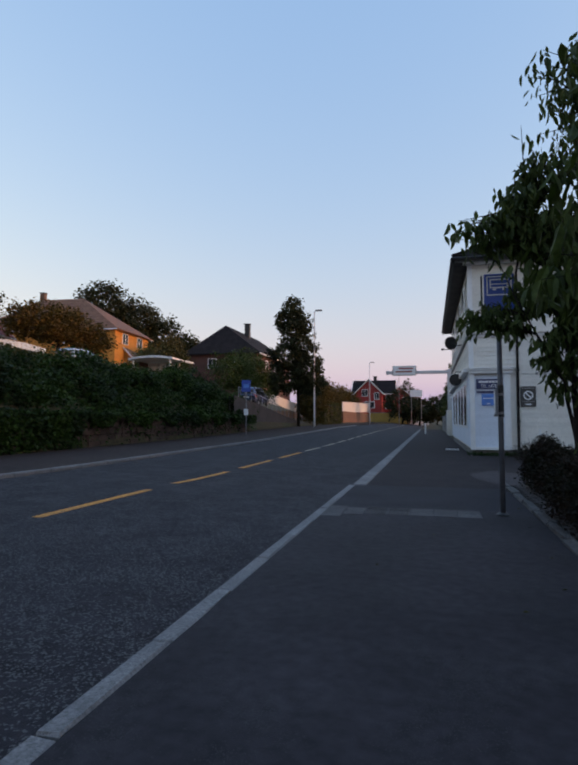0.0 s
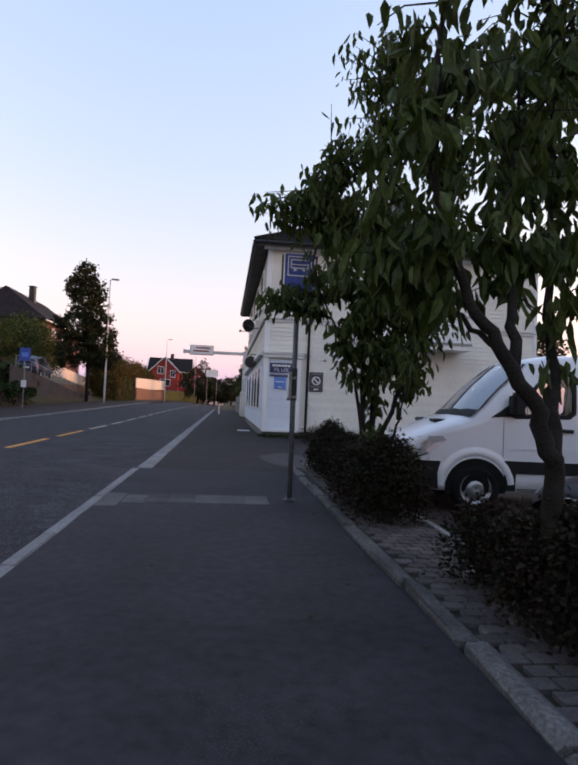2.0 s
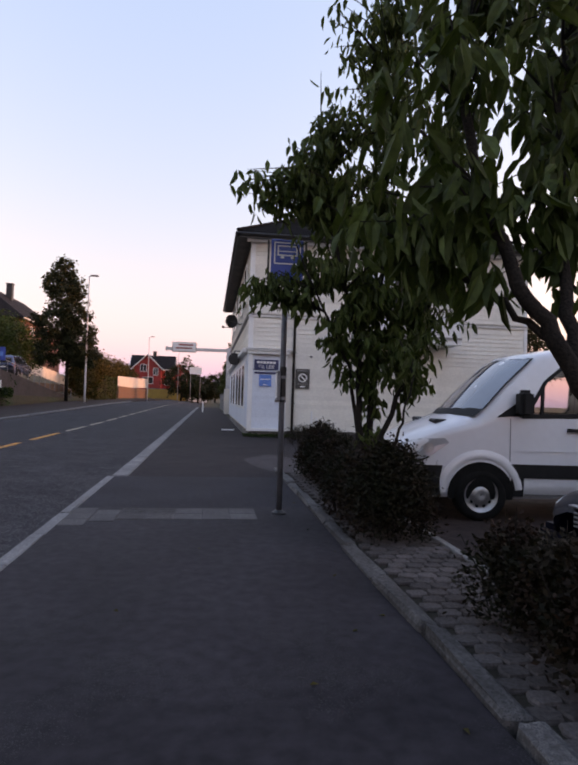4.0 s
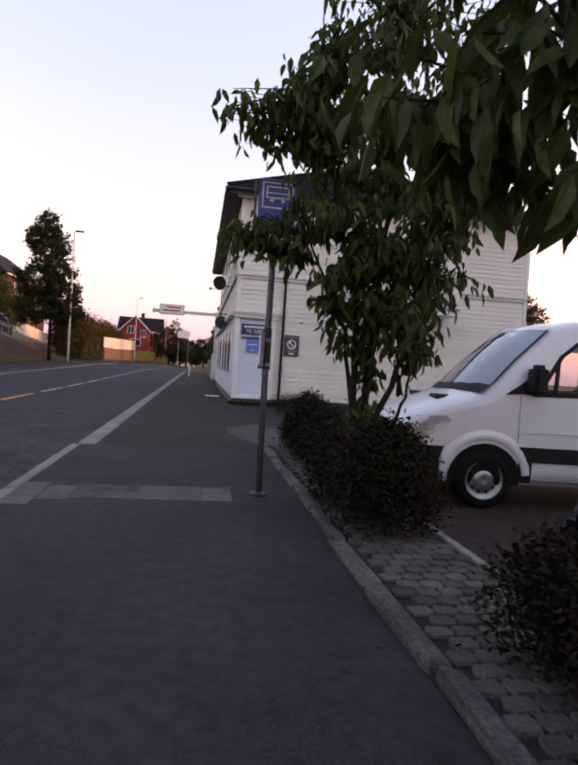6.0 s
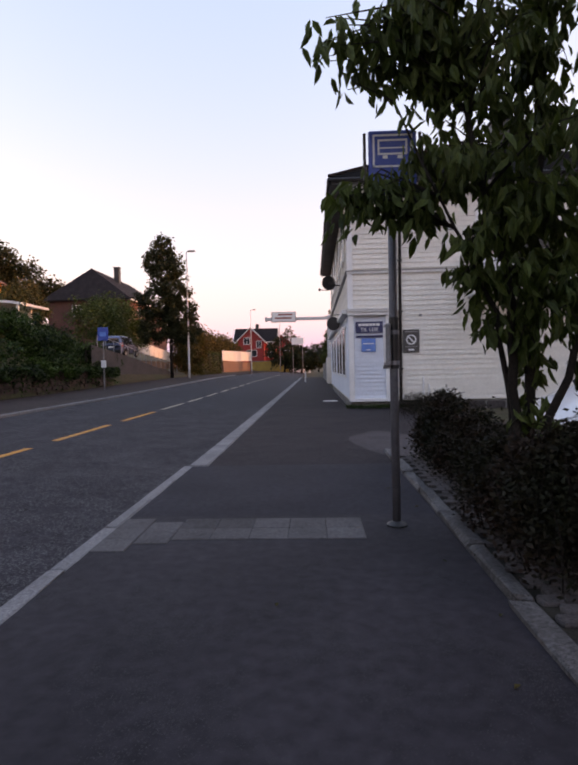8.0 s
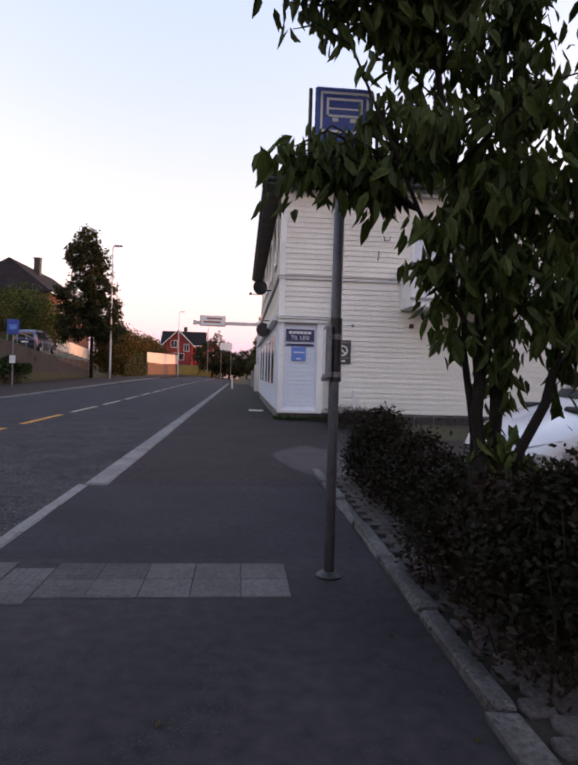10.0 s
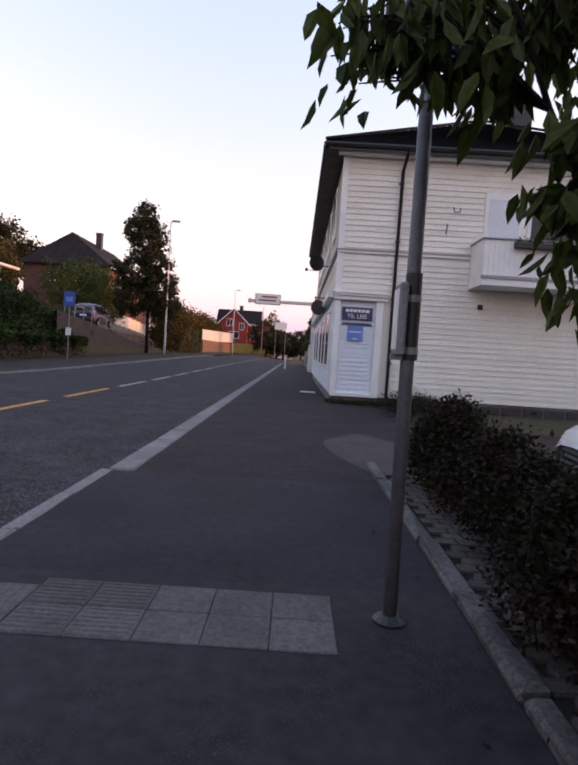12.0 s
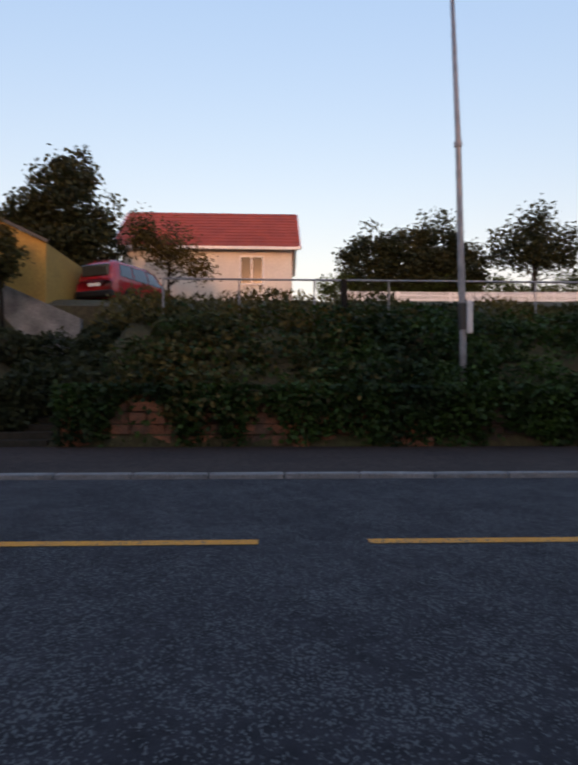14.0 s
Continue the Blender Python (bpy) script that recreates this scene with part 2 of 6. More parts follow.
    dryveg=mat("dry_bank_leaf", (0.105, 0.072, 0.022), (0.036, 0.042, 0.016), 0.5, 0.8, fine=0.4, island=0.4, spec=0.2, translucent=0.2),
    darkleaf=mat("dark_tree_leaf", (0.020, 0.028, 0.012), (0.030, 0.034, 0.014), 0.5, 0.7, fine=0.4, island=0.4, spec=0.2, translucent=0.15),
    goldleaf=mat("yellowing_leaf", (0.10, 0.058, 0.013), (0.055, 0.046, 0.014), 0.4, 0.7, fine=0.4, island=0.4, spec=0.2, translucent=0.25),
    cypress=mat("thuja_foliage", (0.030, 0.055, 0.018), (0.075, 0.075, 0.02), 0.8, 0.8, fine=0.4, island=0.4, spec=0.2, translucent=0.1),
)


# ---- mesh helpers ----
def part(name, bm, material, parent=None, label="", smooth=False):
    me = bpy.data.meshes.new(name)
    bm.normal_update()
    bm.to_mesh(me)
    bm.free()
    return obj(name, me, material, parent, label, smooth)


def obj(name, me, material, parent=None, label="", smooth=False):
    if not me.materials:
        me.materials.append(material)
    if smooth:
        me.polygons.foreach_set("use_smooth", [True] * len(me.polygons))
    ob = new(name, me)
    ob.parent = parent
    if label:
        tagged(ob, label)
    return ob


def thing(name, x, y, z, turn=0, label="", category="", group="", kind=""):
    e = new(name)
    e.empty_display_size = 0.2
    e.matrix_basis = pose(x, y, z, 0, 0, turn)
    return tagged(e, label, category, group, kind)


def box(bm, x0, x1, y0, y1, z0, z1):
    v = [bm.verts.new((x, y, z)) for x in (x0, x1) for y in (y0, y1) for z in (z0, z1)]
    fs = [bm.faces.new([v[i] for i in q]) for q in ((0, 1, 3, 2), (4, 6, 7, 5), (0, 4, 5, 1), (2, 3, 7, 6), (0, 2, 6, 4), (1, 5, 7, 3))]
    return v, fs


def bbox(bm, x0, x1, y0, y1, z0, z1, r=0.01, seg=1):
    v, fs = box(bm, x0, x1, y0, y1, z0, z1)
    edges = list({e for f in fs for e in f.edges})
    bmesh.ops.bevel(bm, geom=edges, offset=r, segments=seg, affect="EDGES", clamp_overlap=True)


def abox(x0, x1, y0, y1, z0, z1, r=0.0, seg=1):
    bm = bmesh.new()
    bbox(bm, x0, x1, y0, y1, z0, z1, r, seg) if r else box(bm, x0, x1, y0, y1, z0, z1)
    return bm


def tube(bm, pts, radii, n=8, cap=True):
    """A tapered tube through points."""
    rings, pts = [], [Vector(p) for p in pts]
    for i, p in enumerate(pts):
        d = (pts[min(i + 1, len(pts) - 1)] - pts[max(i - 1, 0)]).normalized()
        a = d.orthogonal().normalized() if i == 0 else (a - d * a.dot(d)).normalized()
        b = d.cross(a)
        r = radii[i] if isinstance(radii, (list, tuple)) else radii
        rings.append([bm.verts.new(p + (a * math.cos(k * math.tau / n) + b * math.sin(k * math.tau / n)) * r) for k in range(n)])
    for r0, r1 in zip(rings, rings[1:]):
        for k in range(n):
            bm.faces.new((r0[k], r0[(k + 1) % n], r1[(k + 1) % n], r1[k]))
    if cap:
        bm.faces.new(rings[0][::-1])
        bm.faces.new(rings[-1])
    return bm


def atube(pts, radii, n=8):
    return tube(bmesh.new(), pts, radii, n)


def poly(bm, pts):
    return bm.faces.new([bm.verts.new(p) for p in pts])


def sheet(name, xs, ys, height, material, parent=None):
    """A height sheet over the grid xs by ys."""
    verts = [(x, y, height(x, y)) for y in ys for x in xs]
    w = len(xs)
    faces = [(j * w + i, j * w + i + 1, (j + 1) * w + i + 1, (j + 1) * w + i) for j in range(len(ys) - 1) for i in range(w - 1)]
    me = bpy.data.meshes.new(name)
    me.from_pydata(verts, [], faces)
    return obj(name, me, material, parent)


def leaves(name, centres, size, material, parent, seed=1, droop=0.5, slim=0.45, label="", full=True, out=None):
    """Many folded leaves, one at each centre, as one mesh."""
    rng = np.random.default_rng(seed)
    c = np.asarray(centres, float)
    n = len(c)
    d = rng.normal(size=(n, 3))
    if out is not None:
        d += 1.2 * (c - np.asarray(out))/ (np.linalg.norm(c - np.asarray(out), axis=1, keepdims=True) + 1e-6)
    d[:, 2] = d[:, 2] * 0.5 - droop
    d /= np.linalg.norm(d, axis=1, keepdims=True)
    s = np.cross(d, rng.normal(size=(n, 3)))
    s /= np.linalg.norm(s, axis=1, keepdims=True) + 1e-9
    up = np.cross(s, d)
    L = size * rng.uniform(0.6, 1.25, (n, 1))
    w = L * slim
    if full:
        rows = [c, c + d * L * 0.3 + s * w * 0.5 + up * L * 0.06, c + d * L * 0.68 + s * w * 0.38 + up * L * 0.04, c + d * L - up * L * 0.1,
                c + d * L * 0.68 - s * w * 0.38 + up * L * 0.04, c + d * L * 0.3 - s * w * 0.5 + up * L * 0.06]
        quads = [(0, 1, 2, 3), (0, 3, 4, 5)]
    else:
        rows = [c, c + d * L * 0.45 + s * w * 0.5, c + d * L, c + d * L * 0.45 - s * w * 0.5]
        quads = [(0, 1, 2, 3)]
    k = len(rows)
    verts = np.stack(rows, 1).reshape(-1, 3)
    base = np.arange(n)[:, None, None] * k + np.array(quads)[None]
    me = bpy.data.meshes.new(name)
    me.from_pydata(verts.tolist(), [], base.reshape(-1, 4).tolist())
    ob = obj(name, me, material, parent, label)
    return tagged(ob, kind="stuff")


def in_blobs(rng, blobs, n, shell=0.35):
    """Points in a union of ellipsoids, denser towards their skins."""
    vol = np.array([b[1][0] * b[1][1] * b[1][2] for b in blobs]) ** (2 / 3)
    pick = rng.choice(len(blobs), n, p=vol / vol.sum())
    d = rng.normal(size=(n, 3))
    d /= np.linalg.norm(d, axis=1, keepdims=True)
    r = rng.uniform(shell, 1.0, (n, 1)) ** 0.7
    lump = 1 + 0.22 * np.sin(d[:, :1] * 5 + pick[:, None]) * np.cos(d[:, 2:] * 6 + pick[:, None] * 2)
    c = np.array([b[0] for b in blobs], float)[pick]
    e = np.array([b[1] for b in blobs], float)[pick]
    return c + d * r * lump * e


def writing(name, text, size, material, parent, m, label=""):
    """Raised lettering in the built-in font, as a mesh."""
    cu = bpy.data.curves.new(name, "FONT")
    cu.body, cu.size, cu.extrude, cu.align_x, cu.align_y = text, size, 0.002, "CENTER", "CENTER"
    tmp = bpy.data.objects.new(name, cu)
    me = bpy.data.meshes.new_from_object(tmp)
    bpy.data.objects.remove(tmp)
    bpy.data.curves.remove(cu)
    me.transform(m)
    return obj(name, me, material, parent, label)


# ---- the lie of the land ----
def left_rise(y):
    return float(np.interp(y, (-20, 5, 20, 46, 70), (0, 0, 0.10, 0.48, 0.6)))


def road_z(x, y):
    k = min(max((-2.4 - x) / 7.2, 0), 1)
    drop = float(np.interp(y, (-40, -30, 2.4, 3.6), (-0.08, -0.015, -0.015, -0.08)))
    return drop * (1 - k) + (left_rise(y) + 0.02) * k + 0.01 * math.sin(k * math.pi)


def hill(x, y):
    d = -13.9 - x
    if -10.3 < y < -7.7 and d < 4.6:
        return 0.05 + 0.5 * d
    z = float(np.interp(d, (0, 0.4, 2.2, 3.2, 6, 12, 16, 24, 40, 80, 200), (0.1, 1.2, 3.1, 3.6, 4.5, 5.5, 6.2, 7.2, 9, 12, 16)))
    f = float(np.interp(y, (24, 35, 50, 62, 400), (1, 0.78, 0.32, 0.18, 0.18)))
    back = float(np.interp(d, (8, 30), (0, 0.75)))
    f = f + (1 - f) * back
    return left_rise(y) + 0.1 + (z - 0.1) * f


def ground_z(x, y):
    if x > 1.45:
        return -0.205 if y < 11 or x > 30 else -0.08
    if x > -13.9:
        return -0.25
    return hill(x, y) + 0.10 * noise.noise((x * 0.35, y * 0.35, 0)) * min(1, (-13.9 - x) / 3)


# ---- ground, road and pavements ----
gx = [-3000, -800, -300, -150, -95] + list(np.arange(-60, -20, 2.5)) + list(np.arange(-20, -13.8, 0.4)) + [-13.85, -9.7, -2.4, 1.44, 1.46, 12, 40, 150, 600, 3000]
gy = [-3000, -600, -200, -80, -40] + list(np.arange(-26, 34, 1.5)) + list(np.arange(34, 130, 4)) + [160, 220, 400, 900, 3000]
gx = sorted(set(round(float(v), 2) for v in gx))
tagged(sheet("ground", gx, gy, ground_z, M["grass"]), "dry grass and soil on a rising bank", "ground", kind="structure")
ry = list(np.arange(-60, 60, 1.2)) + list(np.arange(60, 400, 10))
tagged(sheet("road", list(np.linspace(-9.55, -2.45, 9)), ry, road_z, M["road"]), "worn grey asphalt road with coarse pale aggregate", "road", kind="structure")
py = list(np.arange(-60, 60, 1.5)) + list(np.arange(60, 400, 10))
tagged(sheet("pavement_far_side", (-13.95, -13, -11.5, -9.72), py, lambda x, y: left_rise(y) + 0.10 + 0.02 * (-9.7 - x) / 4, M["left_pave"]), "reddish grey asphalt pavement beside a stone wall", "pavement", kind="structure")


def slab(name, x0, x1, y0, y1, top, material, label, category="pavement"):
    return tagged(part(name, abox(x0, x1, y0, y1, top - 0.2, top), material), label, category, kind="structure")


slab("pavement_near", -2.345, 0.40, -60, 0.36, 0.0, M["pave"], "dark smooth asphalt pavement")
slab("pavement_patch", -2.345, 0.40, 0.36, 3.0, 0.0, M["pave_new"], "newer bluish asphalt patch in the pavement")
slab("pavement_old", -2.345, 0.46, 3.0, 70, 0.0, M["pave_old"], "older reddish asphalt pavement beside the white house")
slab("pavement_apron", 0.46, 2.2, 3.86, 13.3, 0.0, M["pave_old"], "older asphalt apron before the white house")
slab("parking_lot", 1.47, 26, -40, 13.0, -0.19, M["left_pave"], "dark asphalt parking lot", "parking lot")
bm = bmesh.new()
ring = [(0.44 + 0.62 * math.cos(a) * (1 + 0.12 * math.sin(3 * a)) + 0.15, 5.2 + 1.55 * math.sin(a) * (1 + 0.1 * math.cos(4 * a)), 0.005) for a in np.linspace(0, math.tau, 26)[:-1]]
poly(bm, [(max(p[0], -0.05), p[1], p[2]) for p in ring])
tagged(part("asphalt_patch", bm, M["patch"]), "pale worn asphalt patch with an uneven outline", "pavement", kind="structure")

# yellow centre dashes, three metres with gaps of one metre
dash = None
for i in range(-5, 40):
    y0 = 2.22 + 3.98 * i
    bm = bmesh.new()
    for a, b in zip(np.linspace(y0, y0 + 2.97, 4)[:-1], np.linspace(y0, y0 + 2.97, 4)[1:]):
        poly(bm, [(-5.855, a, road_z(-5.77, a) + 0.006), (-5.695, a, road_z(-5.77, a) + 0.006), (-5.695, b, road_z(-5.77, b) + 0.006), (-5.855, b, road_z(-5.77, b) + 0.006)])
    bmesh.ops.remove_doubles(bm, verts=bm.verts, dist=1e-4)
    tagged(part("road_marking", bm, M["yellow"] if y0 < 13 else M["paleline"]), "worn yellow painted dash on the road" if y0 < 13 else "pale worn painted dash on the road", "road marking", group="yellow centre line", kind="structure")

# plain unseen walls added to block the low sun; one closes the parking lot
tagged(part("wall_northeast", abox(16, 16.4, 27, 60, -0.3, 9.0), M["plaster"]), "plain unseen wall behind the house, added to shade the ramp wall", "wall", kind="structure")
tagged(part("wall_east", abox(28, 28.4, -70, 19, -0.3, 12.6), M["plaster"]), "plain unseen wall beyond the parking lot, added to block the low sun", "wall", kind="structure")


# ---- white corner house ----
# local frame: x along the end wall, y along the street, origin at the street corner
HX, HY, HW, HD = 0.5, 13.38, 10.5, 17.0
house = thing("corner_house", HX, HY, 0, 0, "two-storey white clapboard corner house with dark hip roof", "house")


def boards(parent, length, z0, z1, pitch, material, along):
    """Overlapping clapboards on a wall, each one leaning out at its foot."""
    me = bpy.data.meshes.new("board")
    prof = [(-0.034, 0.0), (-0.010, pitch + 0.012), (0.0, pitch + 0.012), (0.0, 0.0)]
    verts = [(s, y, z) for s in (0.0, length) for y, z in prof]
    if along == "y":
        verts = [(y, s, z) for s, y, z in verts]
    me.from_pydata(verts, [], [(0, 1, 5, 4), (1, 2, 6, 5), (3, 0, 4, 7), (0, 3, 2, 1), (4, 5, 6, 7)])
    k = 0
    while z0 + (k + 1) * pitch <= z1 + 0.001:
        b = obj("board", me, material, parent)
        b.location.z = z0 + k * pitch
        k += 1


bm = abox(0.0, HW, 0.0, HD, 0.22, 7.0)
wall = part("wall", bm, M["white"], house)
end_low = part("end_wall_cladding", abox(0.01, HW - 0.01, -0.004, -0.001, 3.2, 4.25), M["white"], house)
P = 0.157
lower = part("lower_cladding", abox(1.62, HW - 0.08, -0.006, -0.002, 0.24, 4.2), M["white"], house, "white clapboard cladding of the ground floor")
boards(lower, HW - 1.75, 0.0, 3.99, P, M["white"], "x")
for b in lower.children:
    b.location.x, b.location.z = 1.66, b.location.z + 0.24
upper = part("upper_cladding", abox(0.1, HW - 0.08, -0.006, -0.002, 4.42, 6.95), M["white"], house, "white clapboard cladding of the upper floor")
boards(upper, HW - 0.22, 0.0, 2.55, P, M["white"], "x")
for b in upper.children:
    b.location.x, b.location.z = 0.12, b.location.z + 4.40
mid = part("corner_cladding", abox(0.1, 1.64, -0.006, -0.002, 3.2, 4.2), M["white"], house)
boards(mid, 1.54, 0.0, 0.96, P, M["white"], "x")
for b in mid.children:
    b.location.x, b.location.z = 0.12, b.location.z + 3.26
for z0, z1, name in ((3.26, 4.24, "street_cladding_low"), (4.40, 6.95, "street_cladding")):
    face = part(name, abox(-0.006, -0.002, 0.1, HD - 0.1, z0, z1), M["white"], house)
    boards(face, HD - 0.24, 0.0, z1 - z0, P, M["white"], "y")
    for b in face.children:
        b.location.y, b.location.z = 0.12, b.location.z + z0
# corner bay of the former shop, its wall set back behind a moulded frame
bay = part("corner_bay", abox(0.02, 1.3, 0.02, 0.06, 0.3, 2.95), M["bluewhite"], house, "bluish white shop corner with recessed boarded panel")
boards(bay, 1.0, 0.0, 2.56, 0.128, M["bluewhite"], "x")
for b in bay.children:
    b.location.x, b.location.y, b.location.z = 0.13, -0.01, b.location.z + 0.30
part("corner_post", abox(-0.03, 0.13, -0.14, 0.02, 0.2, 3.0, 0.008), M["trim"], house)
part("corner_post", abox(1.13, 1.34, -0.14, 0.01, 0.2, 2.98, 0.008), M["trim"], house)
part("bay_sill", abox(-0.02, 1.34, -0.12, 0.0, 0.2, 0.30, 0.008), M["trim"], house)
bm = bmesh.new()
bbox(bm, -0.10, 1.46, -0.24, 0.0, 3.03, 3.10, 0.012)
bbox(bm, -0.07, 1.42, -0.19, 0.0, 2.92, 3.03, 0.012)
bbox(bm, -0.13, 1.50, -0.27, 0.0, 3.10, 3.13, 0.006)
part("bay_cornice", bm, M["trim"], house, "white moulded cornice over the shop corner")
part("street_cornice", abox(-0.24, 0.0, 0.0, HD, 2.98, 3.12, 0.012), M["trim"], house)
part("street_shop_front", abox(-0.05, 0.0, 0.02, HD, 0.3, 2.98), M["bluewhite"], house)
for y0 in (1.1, 3.4, 5.7, 9.0, 12.0):
    w = part("shop_window", abox(-0.09, -0.052, y0, y0 + 1.5, 0.95, 2.7, 0.01), M["trim"], house, "white framed shop window seen from the side")
    part("pane", abox(-0.096, -0.091, y0 + 0.1, y0 + 1.4, 1.05, 2.6), M["pane"], w)
for y0 in (1.6, 4.6, 7.6, 10.6, 13.6):
    w = part("upper_window", abox(-0.09, -0.036, y0, y0 + 1.2, 4.95, 6.5, 0.01), M["trim"], house, "white framed upper window")
    part("pane", abox(-0.096, -0.091, y0 + 0.1, y0 + 0.56, 5.05, 6.4), M["pane"], w)
    part("pane", abox(-0.096, -0.091, y0 + 0.64, y0 + 1.1, 5.05, 6.4), M["pane"], w)
for x0, x1 in ((0.0, 0.12),):
    part("corner_board", abox(-0.045, 0.12, -0.05, 0.12, 3.13, 6.98, 0.006), M["trim"], house)
part("corner_board", abox(HW - 0.1, HW + 0.03, -0.05, 0.1, 0.2, 6.98, 0.006), M["trim"], house)
part("trim_band", abox(-0.07, HW, -0.075, 0.0, 4.25, 4.32, 0.006), M["trim"], house)
part("drip_board", abox(-0.09, HW, -0.10, 0.0, 4.32, 4.345), M["greytrim"], house, "grey drip board between the storeys")
part("street_drip_board", abox(-0.10, 0.0, 0.0, HD, 4.3, 4.34), M["greytrim"], house)
part("plinth", abox(0.02, HW, 0.03, HD, -0.3, 0.22), M["concrete"], house, "weathered grey concrete plinth")
bm = bmesh.new()
for x0 in np.arange(1.8, HW - 0.5, 0.62):
    bbox(bm, x0, x0 + 0.58, -0.03, 0.03, -0.25, 0.17, 0.03)
part("plinth_stone", bm, M["render"], house, "rough dark foundation stones")
# eaves, roof
soff = bmesh.new()
box(soff, -0.50, HW + 0.6, -0.42, HD + 0.5, 6.99, 7.03)
part("soffit", soff, M["eaves"], house, "grey boarded soffit under the eaves")
for k, x0 in enumerate((-0.46, -0.36, -0.26, -0.16)):
    part("soffit_board", abox(x0, x0 + 0.075, -0.40, HD + 0.4, 6.965, 6.99), M["eaves"], house)
part("frieze_board", abox(-0.2, HW + 0.3, -0.33, -0.06, 6.9, 6.985, 0.006), M["trim"], house)
part("fascia", abox(-0.54, -0.50, -0.46, HD + 0.5, 6.93, 7.12), M["dark"], house)
part("fascia", abox(-0.54, HW + 0.64, -0.46, -0.42, 6.93, 7.12), M["dark"], house)
gut = bmesh.new()
tube(gut, [(-0.58, -0.52, 7.06), (-0.58, HD + 0.5, 7.1)], 0.06, 8)
tube(gut, [(-0.58, -0.52, 7.06), (HW + 0.66, -0.52, 7.1)], 0.06, 8)
part("gutter", gut, M["dark"], house, "black metal gutter")
E0, E1, F0, F1, RZ = -0.58, HW + 0.68, -0.50, HD + 0.55, 10.3
mx = (E0 + E1) / 2
r0, r1 = Vector((mx, F0 + 5.9, RZ)), Vector((mx, F1 - 5.9, RZ))
cs = [Vector((E0, F0, 7.13)), Vector((E1, F0, 7.13)), Vector((E1, F1, 7.13)), Vector((E0, F1, 7.13))]
bm = bmesh.new()
for q in ((cs[0], cs[1], r0), (cs[1], cs[2], r1, r0), (cs[2], cs[3], r1), (cs[3], cs[0], r0, r1)):
    poly(bm, q)
    poly(bm, [v - Vector((0, 0, 0.08)) for v in q][::-1])
roof = part("roof", bm, M["roof"], house, "dark tiled hip roof")
# tile courses on the end slope and the street slope
bm = bmesh.new()
for a, b, t0, t1 in ((cs[0], cs[1], r0, r0), (cs[3], cs[0], r1, r0)):
    n_course = 22
    for k in range(n_course):
        f, g = k / n_course, (k + 1.15) / n_course
        p0, p1 = a.lerp(t0, f), b.lerp(t1, f)
        q0, q1 = a.lerp(t0, min(g, 1)), b.lerp(t1, min(g, 1))
        up = Vector((0, 0, 0.055))
        m_tiles = max(1, int((p1 - p0).length / 0.3))
        for j in range(m_tiles):
            u0, u1 = j / m_tiles, (j + 0.94) / m_tiles
            poly(bm, [p0.lerp(p1, u0) + up, p0.lerp(p1, u1) + up, q0.lerp(q1, u1) + Vector((0, 0, 0.01)), q0.lerp(q1, u0) + Vector((0, 0, 0.01))])
tiles_ob = part("roof_tiles", bm, M["roof"], roof)
tagged(tiles_ob, kind="stuff")
part("hip_cap", atube([cs[0] + Vector((0, 0, 0.06)), r0 + Vector((0, 0, 0.08))], 0.045, 8), M["roof"], roof)
part("hip_cap", atube([cs[1] + Vector((0, 0, 0.06)), r0 + Vector((0, 0, 0.08))], 0.045, 8), M["roof"], roof)
part("ridge_cap", atube([r0 + Vector((0, 0, 0.08)), r1 + Vector((0, 0, 0.08))], 0.045, 8), M["roof"], roof)
ch = part("chimney", abox(6.1, 6.9, 4.7, 5.5, 8.6, 10.9, 0.02), M["dark"], house, "dark sheet-clad chimney")
part("chimney_cap", abox(6.03, 6.97, 4.63, 5.57, 10.9, 11.0, 0.02), M["dark"], ch)
# downpipe
part("downpipe", atube([(1.66, -0.50, 7.05), (1.66, -0.46, 6.9), (1.62, -0.1, 6.55), (1.60, -0.09, 4.0), (1.58, -0.09, 0.3), (1.58, -0.13, 0.22)], 0.045, 8), M["pipe"], house, "dark brown downpipe")
for z in (6.2, 4.6, 3.0, 1.2):
    part("pipe_clip", abox(1.54, 1.67, -0.14, -0.02, z, z + 0.04), M["dark"], house)
# balcony
bal = part("balcony", abox(3.68, 7.4, -1.15, -0.03, 3.42, 3.62, 0.01), M["trim"], house, "white timber balcony with boarded railing")
part("end_panel", abox(3.68, 3.73, -1.1, -0.04, 3.62, 4.62), M["trim"], bal)
part("bottom_rail", abox(3.66, 7.4, -1.19, -1.13, 3.60, 3.68), M["greytrim"], bal)
part("top_rail", abox(3.64, 7.4, -1.20, -1.08, 4.62, 4.66, 0.008), M["greytrim"], bal)
part("end_rail", abox(3.64, 3.76, -1.10, -0.04, 4.62, 4.66), M["greytrim"], bal)
bme = bpy.data.meshes.new("slat")
tmp = abox(0, 0.128, -1.145, -1.12, 3.64, 4.62)
tmp.to_mesh(bme)
tmp.free()
for k in range(27):
    s = obj("slat", bme, M["trim"], bal)
    s.location.x = 3.70 + k * 0.136
flower = thing("flower_box", HX + 5.2, HY - 1.26, 4.40, 0, "black balcony flower box with dark plants", "flower box")
part("box", abox(-0.75, 0.75, -0.09, 0.09, 0, 0.15, 0.01), M["dark"], flower)
rng = np.random.default_rng(5)
